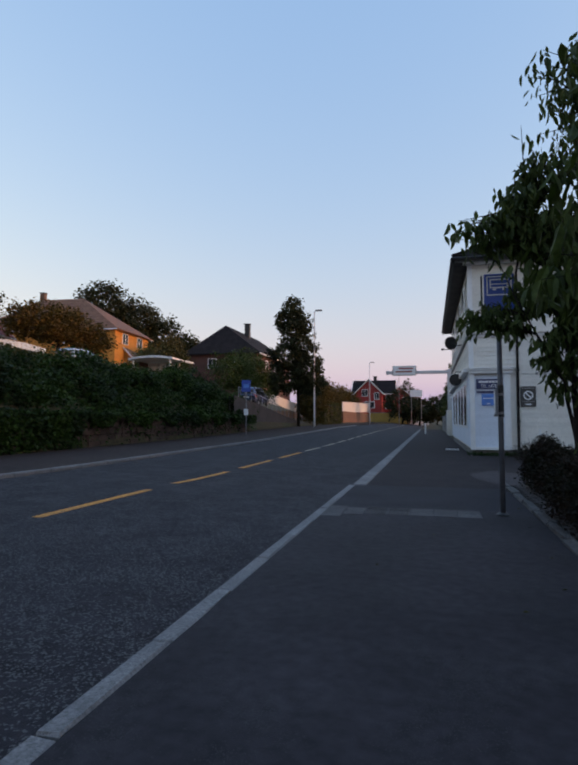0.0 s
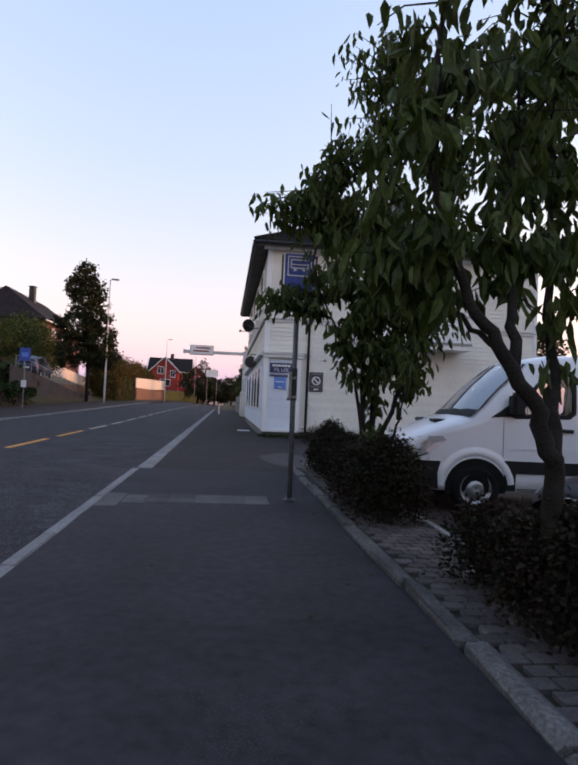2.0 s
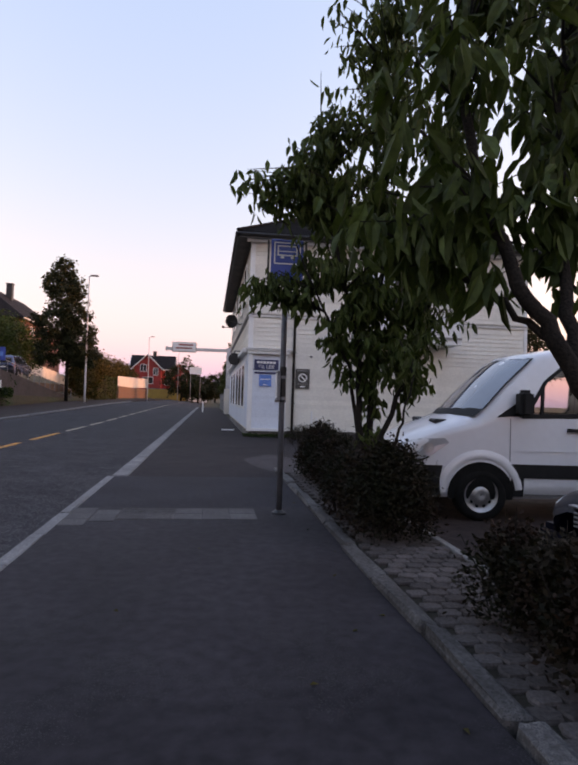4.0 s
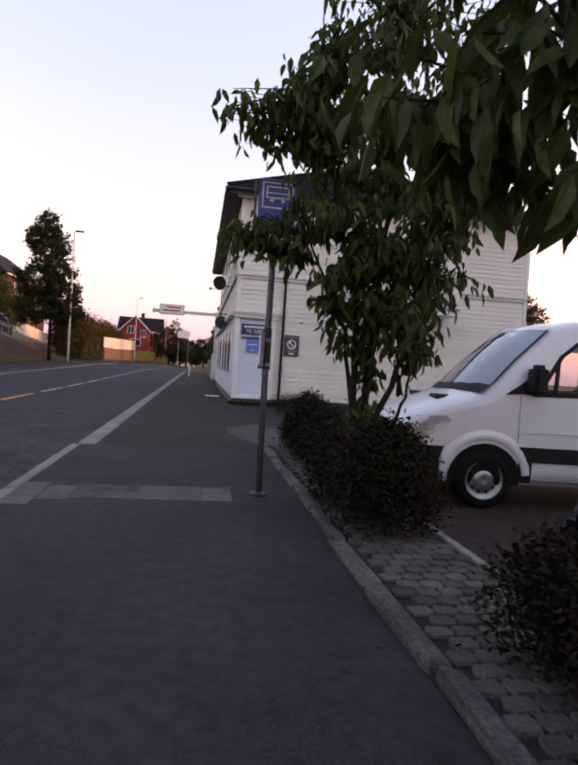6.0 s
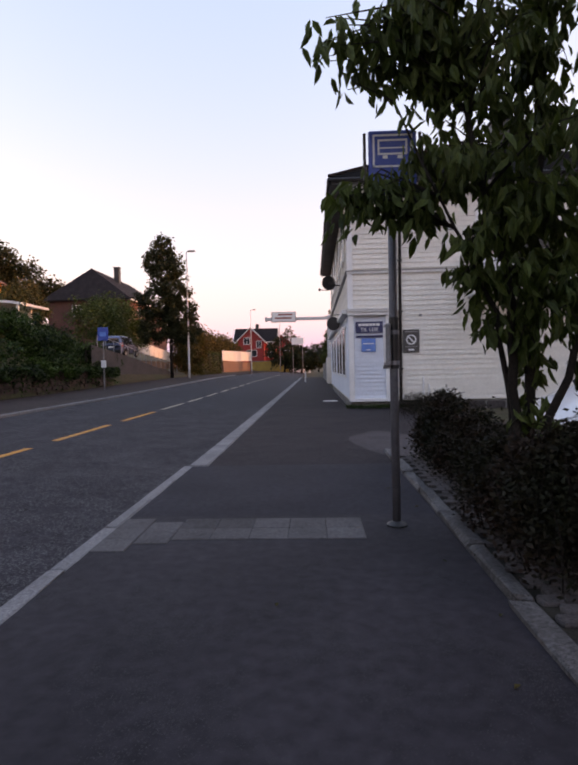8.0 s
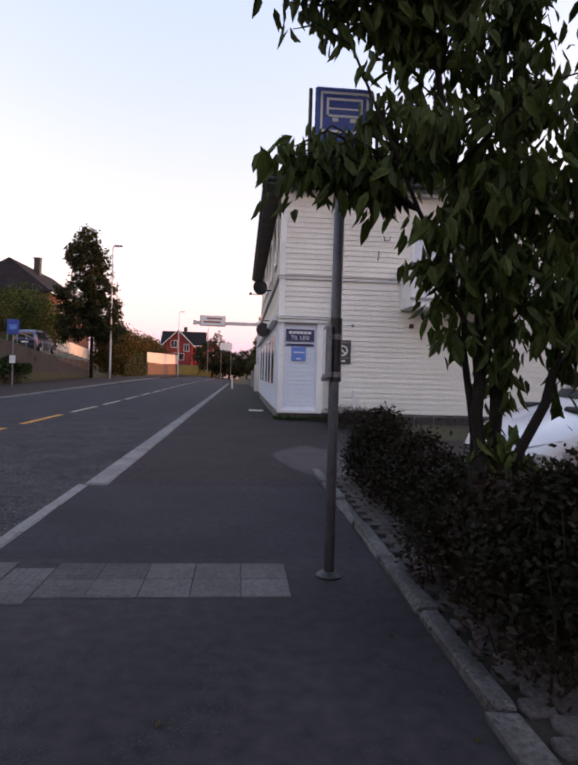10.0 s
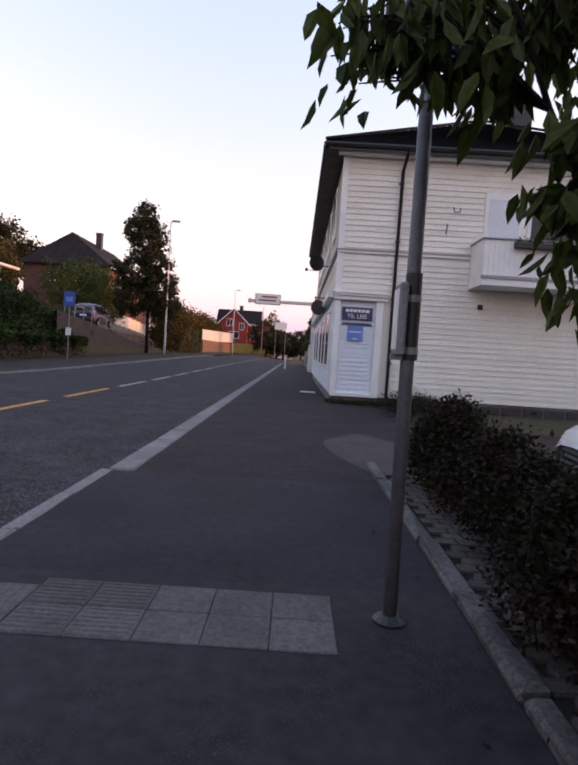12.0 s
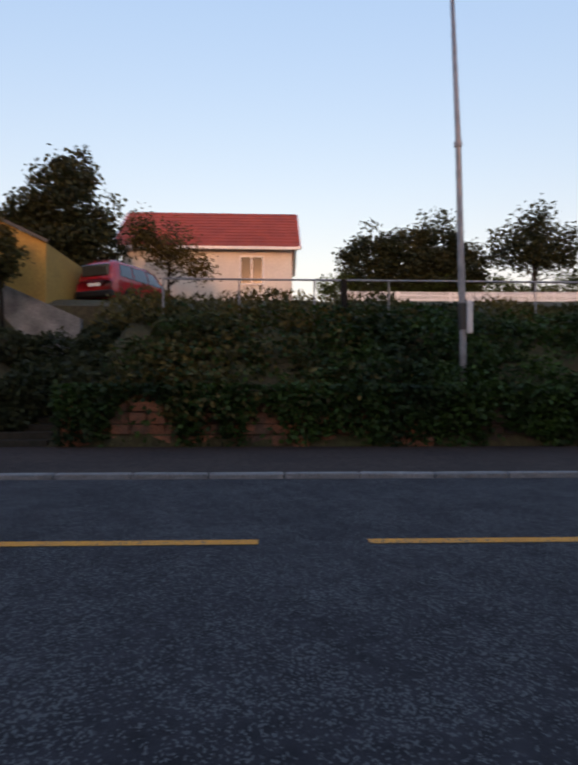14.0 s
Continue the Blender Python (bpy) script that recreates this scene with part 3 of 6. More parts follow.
leaves("plants", np.c_[rng.uniform(-0.72, 0.72, 260), rng.uniform(-0.1, 0.1, 260), rng.uniform(0.12, 0.34, 260)], 0.06, M["darkleaf"], flower, 5)
dr = part("balcony_door", abox(3.98, 5.15, -0.06, -0.03, 3.62, 6.15, 0.008), M["trim"], house, "pale blue-white balcony door")
part("panel", abox(4.10, 4.95, -0.075, -0.061, 3.75, 5.95), M["curtain"], dr)
w = part("balcony_window", abox(5.2, 6.6, -0.06, -0.03, 4.6, 6.15, 0.008), M["trim"], house)
part("pane", abox(5.3, 6.5, -0.072, -0.061, 4.7, 6.05), M["pane"], w)
# small fittings on the end wall
part("wall_hook", atube([(3.10, -0.05, 5.66), (3.10, -0.14, 5.60), (3.10, -0.14, 5.52), (3.26, -0.14, 5.52), (3.28, -0.14, 5.64)], 0.016, 6), M["dark"], house)
part("wall_bracket", atube([(2.95, -0.04, 5.2), (2.95, -0.12, 5.15), (2.92, -0.12, 4.9)], 0.018, 6), M["dark"], house)
part("wall_vent", abox(3.98, 4.12, -0.10, -0.03, 2.88, 3.02, 0.02), M["darkwall"], house)
part("wall_vent", abox(2.18, 2.28, -0.08, -0.03, 2.86, 2.94, 0.02), M["greytrim"], house)
for x in (2.28, 2.46):
    part("standpipe", atube([(x, -0.12, 0.0), (x, -0.12, 0.72 if x > 2.4 else 0.95)], 0.028, 8), M["trim"], house, "white standpipe by the wall")

# signs on the end wall
sg = thing("rental_sign", HX + 0.62, HY - 0.06, 2.23, 0, "navy sign with white lettering on the shop corner", "sign")
part("board", abox(-0.43, 0.43, -0.02, 0, 0.14, 0.50, 0.004), M["navy"], sg)
part("lower_board", abox(-0.42, 0.42, -0.02, 0, 0.0, 0.065, 0.004), M["navy"], sg)
for k, (a, b) in enumerate(((-0.34, -0.24), (-0.22, -0.14), (-0.12, -0.02), (0.0, 0.09), (0.11, 0.2), (0.22, 0.33))):
    part("lettering", abox(a, b, -0.024, -0.0205, 0.36, 0.44), M["signwhite"], sg)
writing("lettering", "TIL LEIE", 0.17, M["signwhite"], sg, pose(0, -0.0235, 0.24, 90))
sg = thing("blue_sign", HX + 0.59, HY - 0.06, 1.78, 0, "mid blue square sign with white line on the shop corner", "sign")
part("board", abox(-0.22, 0.22, -0.018, 0, 0, 0.42, 0.004), M["sky_blue"], sg)
part("lettering", abox(-0.17, 0.17, -0.021, -0.0185, 0.24, 0.27), M["signwhite"], sg)
part("lettering", abox(-0.07, 0.07, -0.021, -0.0185, 0.045, 0.075), M["signwhite"], sg)
sg = thing("no_parking_sign", HX + 1.93, HY - 0.04, 1.73, 0, "dark grey no parking sign with white ring", "sign")
part("board", abox(-0.255, 0.255, -0.03, 0, 0, 0.72, 0.006), M["signgrey"], sg)
bm = bmesh.new()
for k in range(32):
    a0, a1 = k * math.tau / 32, (k + 1) * math.tau / 32
    poly(bm, [(r * math.cos(a), -0.034, 0.40 + r * math.sin(a)) for r, a in ((0.16, a0), (0.16, a1), (0.12, a1), (0.12, a0))])
poly(bm, [(-0.105, -0.0345, 0.475), (-0.075, -0.0345, 0.505), (0.105, -0.0345, 0.325), (0.075, -0.0345, 0.295)])
part("ring", bm, M["signwhite"], sg)
part("lettering", abox(-0.20, 0.20, -0.033, -0.0305, 0.64, 0.665), M["greytrim"], sg)
part("lettering", abox(-0.20, 0.20, -0.033, -0.0305, 0.17, 0.19), M["greytrim"], sg)
part("lettering", abox(-0.09, 0.09, -0.033, -0.0305, 0.06, 0.11), M["signwhite"], sg)
# street-side hanging signs and lamp
for yy, zz, xx, rr in ((HY + 3.4, 2.95, 0.12, 0.25),):
    hs = thing("hanging_sign", xx, yy, zz, 0, "round black hanging sign on an iron arm", "sign")
    bm = bmesh.new()
    tube(bm, [(0, -0.05, 0), (0, 0.05, 0)], rr, 24)
    part("disc", bm, M["dark"], hs)
    part("arm", atube([(-0.02, 0, rr - 0.02), (0.0, 0, rr + 0.08), (0.38, 0, rr + 0.08)], 0.02, 6), M["dark"], hs)
sl = thing("satellite_dish", 0.02, HY + 5.2, 4.75, 0, "dark satellite dish on a bracket under the eaves", "satellite dish")
bm = bmesh.new()
prev = None
for k in range(6):
    r = 0.3 * k / 5
    ringv = [bm.verts.new((0.12 * (k / 5) ** 2 - 0.1 - 0.0, r * math.cos(a), r * math.sin(a))) for a in np.linspace(0, math.tau, 21)[:-1]]
    if prev:
        for i in range(20):
            bm.faces.new((prev[i], prev[(i + 1) % 20], ringv[(i + 1) % 20], ringv[i]))
    prev = ringv
bmesh.ops.rotate(bm, verts=bm.verts, cent=(0, 0, 0), matrix=Matrix.Rotation(radians(-70), 3, "Z"))
part("dish", bm, M["dark"], sl)
part("bracket", atube([(0, 0, 0), (0.3, 0.05, -0.1), (0.48, 0.05, -0.1)], 0.025, 6), M["dark"], sl)
part("feed_arm", atube([(0, -0.05, -0.3), (-0.35, -0.35, -0.32)], 0.015, 6), M["dark"], sl)
part("feed_head", abox(-0.42, -0.32, -0.4, -0.3, -0.36, -0.26, 0.02), M["dark"], sl)

# grass tufts along the wall foot
rng = np.random.default_rng(8)
n = 900
ox, oy = rng.uniform(0.35, 3.3, n), rng.normal(13.02, 0.10, n)
g = thing("grass_strip", 1.4, 13.0, 0, 0, "green grass strip along the house wall", "grass", kind="stuff")
leaves("blades", np.c_[ox - 1.4, oy - 13.0, rng.uniform(0.0, 0.05, n)], 0.13, M["ivy"], g, 8, droop=-1.4, slim=0.12)

# ---- bus stop ----
stop = thing("bus_stop", 0, 0, 0, 0, "grey steel bus stop pole with blue bus sign", "bus stop")
part("pole", atube([(0, 0, 0), (-0.005, 0, 1.35), (0.0, 0, 2.78)], 0.034, 14), M["polesteel"], stop, smooth=True)
part("base_collar", atube([(0, 0, 0.0), (0, 0, 0.012), (0, 0, 0.04)], [0.085, 0.085, 0.045], 14), M["dark"], stop)
part("sleeve", atube([(0, 0, 1.30), (0, 0, 1.72)], 0.040, 14), M["dark"], stop)
for z in (1.33, 1.58, 2.52, 2.60):
    part("clamp", atube([(0, 0, z), (0, 0, z + 0.035)], 0.043, 12), M["steel"], stop)
part("clamp_bolt", abox(0.03, 0.075, -0.012, 0.012, 2.60, 2.63), M["steel"], stop)
sign = part("sign_panel", abox(-0.185, 0.205, -0.012, 0.012, 2.725, 3.24, 0.012), M["blue"], stop, "blue bus stop sign with white bus outline")
bm = bmesh.new()
for a in ((-0.15, 0.17, 3.19, 3.205), (-0.15, 0.17, 2.94, 2.955), (-0.15, -0.135, 2.94, 3.2), (0.155, 0.17, 2.94, 3.2)):
    box(bm, a[0], a[1], -0.0155, -0.0125, a[2], a[3])
part("white_border", bm, M["signwhite"], sign)
bm = bmesh.new()
for a in ((-0.11, 0.13, 3.15, 3.165), (-0.11, 0.13, 3.04, 3.055), (-0.11, -0.095, 3.04, 3.16), (0.115, 0.13, 3.04, 3.16), (-0.11, 0.13, 3.09, 3.10), (-0.07, -0.03, 3.01, 3.035), (0.05, 0.09, 3.01, 3.035)):
    box(bm, a[0], a[1], -0.0155, -0.0125, a[2], a[3])
part("bus_outline", bm, M["signwhite"], sign)
part("sign_frame", atube([(-0.215, 0, 3.22), (-0.215, 0, 2.75), (-0.19, 0, 2.705), (0.21, 0, 2.705), (0.235, 0, 2.75), (0.235, 0, 3.22)], 0.013, 8), M["dark"], stop)
tt = part("timetable_case", abox(-0.075, -0.035, -0.08, 0.08, 1.32, 1.67, 0.01), M["steel"], stop, "flat steel timetable case")
part("glass_front", abox(-0.079, -0.0755, -0.062, 0.062, 1.35, 1.64), M["signwhite"], tt)
part("case_foot", abox(-0.09, 0.04, -0.02, 0.02, 1.30, 1.33), M["steel"], stop)


# ---- vehicles ----
def vehicle(name, x, y, z, turn, tops, lows, belts, wide, wtop, paint, label, wheels, wheel_r, side_panes, strip=None, windscreen=None, rear_screen=None, extras=None, lamp=None, tail=None, bulge=1.25, bow=((0, 0), (9, 0)), clear=False):
    """A vehicle that faces local -x, front at x = 0; all profiles run over the distance from its nose."""
    car = thing(name, x, y, z, turn, label, "van" if "van" in name else "car")
    f = lambda tab, s: float(np.interp(s, [p[0] for p in tab], [p[1] for p in tab]))
    length = tops[-1][0]
    ss = sorted(set((list(np.linspace(1.4, 3.6, 60)) if clear else []) + [0.0, 0.04, 0.1, 0.18, 0.3] + [p[0] for p in tops] + list(np.linspace(0, length, 34)) + [length - 0.05, length - 0.15]))

    ss = [q for i, q in enumerate(ss) if i == 0 or q - ss[i - 1] > 0.015 or q == ss[-1]]

    bend = lambda s: f(bow, s)
    # a clear cab's unseen far window is lengthened to let sky show through
    panes_of = lambda side: [[(s + 0.85 if clear and side > 0 and s > 2.4 else s, h) for s, h in q] for q in side_panes]
    flank = [(s + bend(s), s) for s in ss]
    inside = lambda px_, pz_, ring: sum((a[1] > pz_) != (b[1] > pz_) and px_ < (b[0] - a[0]) * (pz_ - a[1]) / (b[1] - a[1]) + a[0] for a, b in zip(ring, ring[1:] + ring[:1])) % 2

    def halfw(x_, h):
        return halfw_at(f(flank, x_), h)

    def halfw_at(s, h):
        zt, zb = f(tops, s), f(belts, s)
        wb, wt = f(wide, s), f(wtop, s)
        zb = min(zb, zt - 0.1)
        if h <= zb:
            return wb * (1 - 0.05 * max(0, (0.55 - h)) / 0.5)
        k = min((h - zb) / max(zt - zb, 0.05), 1)
        return wb + (wt - wb) * k ** bulge

    bm = bmesh.new()
    rows = []
    for s in ss:
        zl, zt, zb = f(lows, s), f(tops, s), f(belts, s)
        zb = min(zb, zt - 0.1)
        hs = [zl + (zb - zl) * k / 6 for k in range(7)] + [zb + (zt - 0.06 - zb) * k for k in (np.linspace(0.05, 1, 20) if clear else (0.2, 0.4, 0.6, 0.8, 1.0))]
        sec = [(halfw_at(s, h), h) for h in hs]
        wt = f(wtop, s)
        sec += [(wt * 0.95, zt - 0.02), (wt * 0.85, zt), (wt * 0.4, zt + 0.02)]
        pts = [(-w, h) for w, h in sec] + [(w, h) for w, h in sec[::-1]]
        rows.append([bm.verts.new((s + bend(s) * min(1, abs(a) / f(wide, s)) ** 2, a, b)) for a, b in pts])
    for r0_, r1_ in zip(rows, rows[1:]):
        for i in range(len(r0_)):
            j = (i + 1) % len(r0_)
            mid_ = (r0_[i].co + r0_[j].co + r1_[i].co + r1_[j].co) / 4
            if clear and abs(mid_.y) > 0.6 and any(inside(mid_.x, mid_.z, q) for q in panes_of(1 if mid_.y > 0 else -1)):
                continue
            bm.faces.new((r0_[i], r0_[j], r1_[j], r1_[i]))
    bm.faces.new(rows[0])
    bm.faces.new(rows[-1][::-1])
    body = part("body", bm, paint, car, smooth=True)

    def side_patch(nm, pts, material, side, lift=0.006, parent=car, lab=""):
        """A panel laid on the flank, by its outline in (distance, height)."""
        bm = bmesh.new()
        b = [bm.verts.new((s, side * (halfw(s, h) + lift), h)) for s, h in pts]
        c = [bm.verts.new((s, side * (halfw(s, h) - 0.03), h)) for s, h in pts]
        ms, mh = sum(p[0] for p in pts) / len(pts), sum(p[1] for p in pts) / len(pts)
        m_ = bm.verts.new((ms, side * (halfw(ms, mh) + lift), mh))
        for i in range(len(b)):
            j = (i + 1) % len(b)
            bm.faces.new((b[i], b[j], m_))
            bm.faces.new((b[j], b[i], c[i], c[j]))
        bmesh.ops.recalc_face_normals(bm, faces=bm.faces)
        return part(nm, bm, material, parent, lab)

    def fine(pts, step=0.12):
        out = []
        for a, b in zip(pts, pts[1:] + pts[:1]):
            k = max(1, int(math.hypot(b[0] - a[0], b[1] - a[1]) / step))
            out += [(a[0] + (b[0] - a[0]) * i / k, a[1] + (b[1] - a[1]) * i / k) for i in range(k)]
        return out

    def screen(nm, s0, s1, k0, k1, material, lift=0.012):
        """A pane on the sloping top between two distances."""
        bm = bmesh.new()
        grid = []
        for s in np.linspace(s0, s1, 7):
            w = f(wtop, s)
            k = k0 + (k1 - k0) * (s - s0) / (s1 - s0)
            grid.append([bm.verts.new((s + bend(s) * (w * k * u / f(wide, s)) ** 2, w * k * u, f(tops, s) + lift + 0.016 * (1 - (k * u) ** 2))) for u in np.linspace(-1, 1, 7)])
        for g0, g1 in zip(grid, grid[1:]):
            for i in range(6):
                bm.faces.new((g0[i], g1[i], g1[i + 1], g0[i + 1]))
        return part(nm, bm, material, car, smooth=True)

    for side in (-1, 1):
        for pts in panes_of(side):
            rim_ = [((s - sum(q[0] for q in pts) / len(pts)) * 1.07 + sum(q[0] for q in pts) / len(pts), (h - sum(q[1] for q in pts) / len(pts)) * 1.1 + sum(q[1] for q in pts) / len(pts)) for s, h in pts]
            if clear:
                cs_, ch_ = sum(q[0] for q in pts) / len(pts), sum(q[1] for q in pts) / len(pts)
                o_, i_ = fine(pts, 0.06), fine(pts, 0.06)
                ringb = bmesh.new()
                loops = [[ringb.verts.new((cs_ + (s - cs_) * g, side * (halfw(cs_ + (s - cs_) * g, ch_ + (h - ch_) * g) + lift), ch_ + (h - ch_) * g)) for s, h in o_]
                         for g, lift in ((1.11, -0.01), (1.11, 0.006), (0.93, 0.006), (0.93, -0.04))]
                for q0, q1 in zip(loops, loops[1:]):
                    for i in range(len(q0)):
                        ringb.faces.new((q0[i], q0[(i + 1) % len(q0)], q1[(i + 1) % len(q0)], q1[i]))
                bmesh.ops.recalc_face_normals(ringb, faces=ringb.faces)
                part("window_gasket", ringb, M["black_plastic"], car)
                pb = bmesh.new()
                poly(pb, [(s, side * (halfw(s, h) - 0.012), h) for s, h in i_])
                part("window_pane", pb, M["clear_pane"], car)
            else:
                gasket = side_patch("window_gasket", fine(rim_), M["black_plastic"], side, 0.004)
                side_patch("window_pane", fine(pts), M["carglass"], side, 0.010, car)
        if strip:
            side_patch("rub_strip", fine([(strip[0], strip[2]), (strip[1], strip[2]), (strip[1], strip[3]), (strip[0], strip[3])], 0.2), M["black_plastic"], side, 0.012)
        if lamp:
            side_patch("headlight", fine(lamp), M["lamp_glass"], side, 0.014, car, "clear glass headlight")
        if tail:
            side_patch("tail_light", fine(tail), M["red_lamp"], side, 0.012, car, "red tail light")
        for ws in wheels:
            arch = [(ws + (wheel_r + 0.09) * math.cos(a), max(wheel_r + (wheel_r + 0.09) * math.sin(a), f(lows, ws) - 0.02)) for a in np.linspace(-0.4, math.pi + 0.4, 22)]
            side_patch("wheel_arch", arch, M["rubber"], side, 0.016)
            wy = side * (halfw(ws, wheel_r) - 0.075)
            tyre = bmesh.new()
            prof = [(0.10, wheel_r * 0.62), (0.115, wheel_r * 0.72), (0.115, wheel_r * 0.9), (0.085, wheel_r), (-0.08, wheel_r), (-0.1, wheel_r * 0.7)]
            rr_ = [[tyre.verts.new((ws + r * math.cos(a), wy + side * o, wheel_r + r * math.sin(a))) for a in np.linspace(0, math.tau, 29)[:-1]] for o, r in prof]
            for q0, q1 in zip(rr_, rr_[1:]):
                for i in range(28):
                    tyre.faces.new((q0[i], q0[(i + 1) % 28], q1[(i + 1) % 28], q1[i]))
            wh = part("wheel", tyre, M["rubber"], car, smooth=True)
            rim_b = bmesh.new()
            prof = [(0.108, wheel_r * 0.66), (0.10, wheel_r * 0.60), (0.07, wheel_r * 0.54), (0.085, wheel_r * 0.36), (0.11, wheel_r * 0.28), (0.11, wheel_r * 0.14), (0.10, 0.01)]
            rr_ = [[rim_b.verts.new((ws + r * math.cos(a), wy + side * o, wheel_r + r * math.sin(a))) for a in np.linspace(0, math.tau, 29)[:-1]] for o, r in prof]
            for q0, q1 in zip(rr_, rr_[1:]):
                for i in range(28):
                    rim_b.faces.new((q0[i], q0[(i + 1) % 28], q1[(i + 1) % 28], q1[i]))
            part("rim", rim_b, M["rim"], wh, "grey steel rim", smooth=True)
            holes = bmesh.new()
            for a in np.linspace(0, math.tau, 11)[:-1]:
                cx, cz = ws + wheel_r * 0.43 * math.cos(a), wheel_r + wheel_r * 0.43 * math.sin(a)
                poly(holes, [(cx + 0.024 * math.cos(b), wy + side * 0.082, cz + 0.024 * math.sin(b)) for b in np.linspace(0, math.tau, 9)[:-1]])
            part("rim_hole", holes, M["rubber"], wh)
    if windscreen:
        screen("windscreen_seal", windscreen[0] - 0.05, windscreen[1] + 0.03, min(1.0, windscreen[2] + 0.045), min(1.0, windscreen[3] + 0.035), M["black_plastic"], 0.006)
        screen("windscreen", *windscreen, M["windscreen" if clear else "carglass"], 0.014)
    if rear_screen:
        screen("rear_window", *rear_screen, M["carglass"])
    if extras:
        extras(car, side_patch, fine, halfw, f)
    return car


def van_extras(car, side_patch, fine, halfw, f):
    for side in (-1, 1):
        for s in (1.53, 2.63, 2.70):
            side_patch("door_seam", fine([(s - 0.004, 0.5), (s + 0.004, 0.5), (s + 0.004, 1.36 if s < 2 else 2.05), (s - 0.004, 1.36 if s < 2 else 2.05)], 0.2), M["seam"], side, 0.004)
        side_patch("window_bar", fine([(1.93, 1.40), (1.965, 1.40), (2.0, 1.86), (1.965, 1.84)]), M["black_plastic"], side, 0.012)
        side_patch("door_handle", fine([(2.29, 1.20), (2.52, 1.19), (2.53, 1.24), (2.30, 1.25)]), M["black_plastic"], side, 0.035)
        side_patch("mirror_base", fine([(1.34, 1.37), (1.84, 1.41), (1.78, 1.68)]), M["black_plastic"], side, 0.02)
        bm = abox(1.58, 1.76, side * 0.97 if side > 0 else side * 1.2, side * 1.2 if side > 0 else side * 0.97, 1.38, 1.74, 0.05, 3)
        part("wing_mirror", bm, M["black_plastic"], car)
        lipb = bmesh.new()
        angs = np.linspace(0.12, math.pi - 0.02, 18)
        rows_ = [[lipb.verts.new((1.15 + r * math.cos(a), side * (halfw(1.15 + r * math.cos(a), 0.36 + r * math.sin(a)) + o), 0.36 + r * math.sin(a))) for a in angs] for r, o in ((0.58, 0.002), (0.53, 0.02), (0.475, 0.024), (0.455, 0.0))]
        for q0, q1 in zip(rows_, rows_[1:]):
            for i in range(len(angs) - 1):
                lipb.faces.new((q0[i], q0[i + 1], q1[i + 1], q1[i]))
        bmesh.ops.recalc_face_normals(lipb, faces=lipb.faces)
        part("wheel_lip", lipb, M["vanwhite"], car, smooth=True)
        side_patch("side_bumper", fine([(0.02, 0.32), (0.62, 0.32), (0.60, 0.55), (0.64, 0.72), (0.03, 0.72)]), M["black_plastic"], side, 0.02)
        side_patch("headlight_reflector", [(0.22 + 0.085 * math.cos(q), 0.865 + 0.085 * math.sin(q)) for q in np.linspace(0, math.tau, 13)[:-1]], M["rim"], side, 0.019)
        side_patch("headlight_reflector", [(0.45 + 0.07 * math.cos(q), 0.95 + 0.065 * math.sin(q)) for q in np.linspace(0, math.tau, 13)[:-1]], M["rim"], side, 0.019)
        side_patch("flank_crease", fine([(1.62, 0.93), (5.75, 0.95), (5.75, 0.965), (1.62, 0.945)], 0.3), M["vanwhite"], side, 0.012)
        side_patch("wing_cladding", fine([(1.50, 0.33), (1.72, 0.33), (1.72, 0.76), (1.46, 0.76), (1.56, 0.6)], 0.08), M["black_plastic"], side, 0.010)
        side_patch("sill_step", fine([(1.74, 0.345), (5.8, 0.345), (5.8, 0.37), (1.74, 0.37)], 0.3), M["seam"], side, 0.014)
        side_patch("headlight_rim", fine([(0.03, 0.735), (0.16, 0.695), (0.46, 0.815), (0.46, 0.835), (0.16, 0.715), (0.03, 0.755)], 0.05), M["black_plastic"], side, 0.018)
        side_patch("sill_panel", fine([(1.47, 0.35), (1.5, 0.33), (1.5, 0.55), (1.46, 0.55)]), M["vanwhite"], side, 0.012)
    # black panel added inside, stands in for the unlit van interior
    part("bulkhead", abox(3.6, 3.63, -0.8, 0.8, 0.5, 2.1), M["black_plastic"], car)
    part("bumper", abox(-0.05, 0.16, -0.80, 0.80, 0.25, 0.70, 0.05, 2), M["black_plastic"], car)
    part("grille", abox(-0.015, 0.05, -0.45, 0.45, 0.66, 0.86, 0.02), M["black_plastic"], car)
    for k in range(3):
        part("grille_bar", abox(-0.022, 0.0, -0.44, 0.44, 0.69 + 0.055 * k, 0.71 + 0.055 * k), M["rim"], car)
    for side in (-1, 1):
        part("bonnet_vent", abox(0.62, 0.80, side * 0.48 - 0.16, side * 0.48 + 0.16, 1.25, 1.318, 0.02), M["black_plastic"], car)


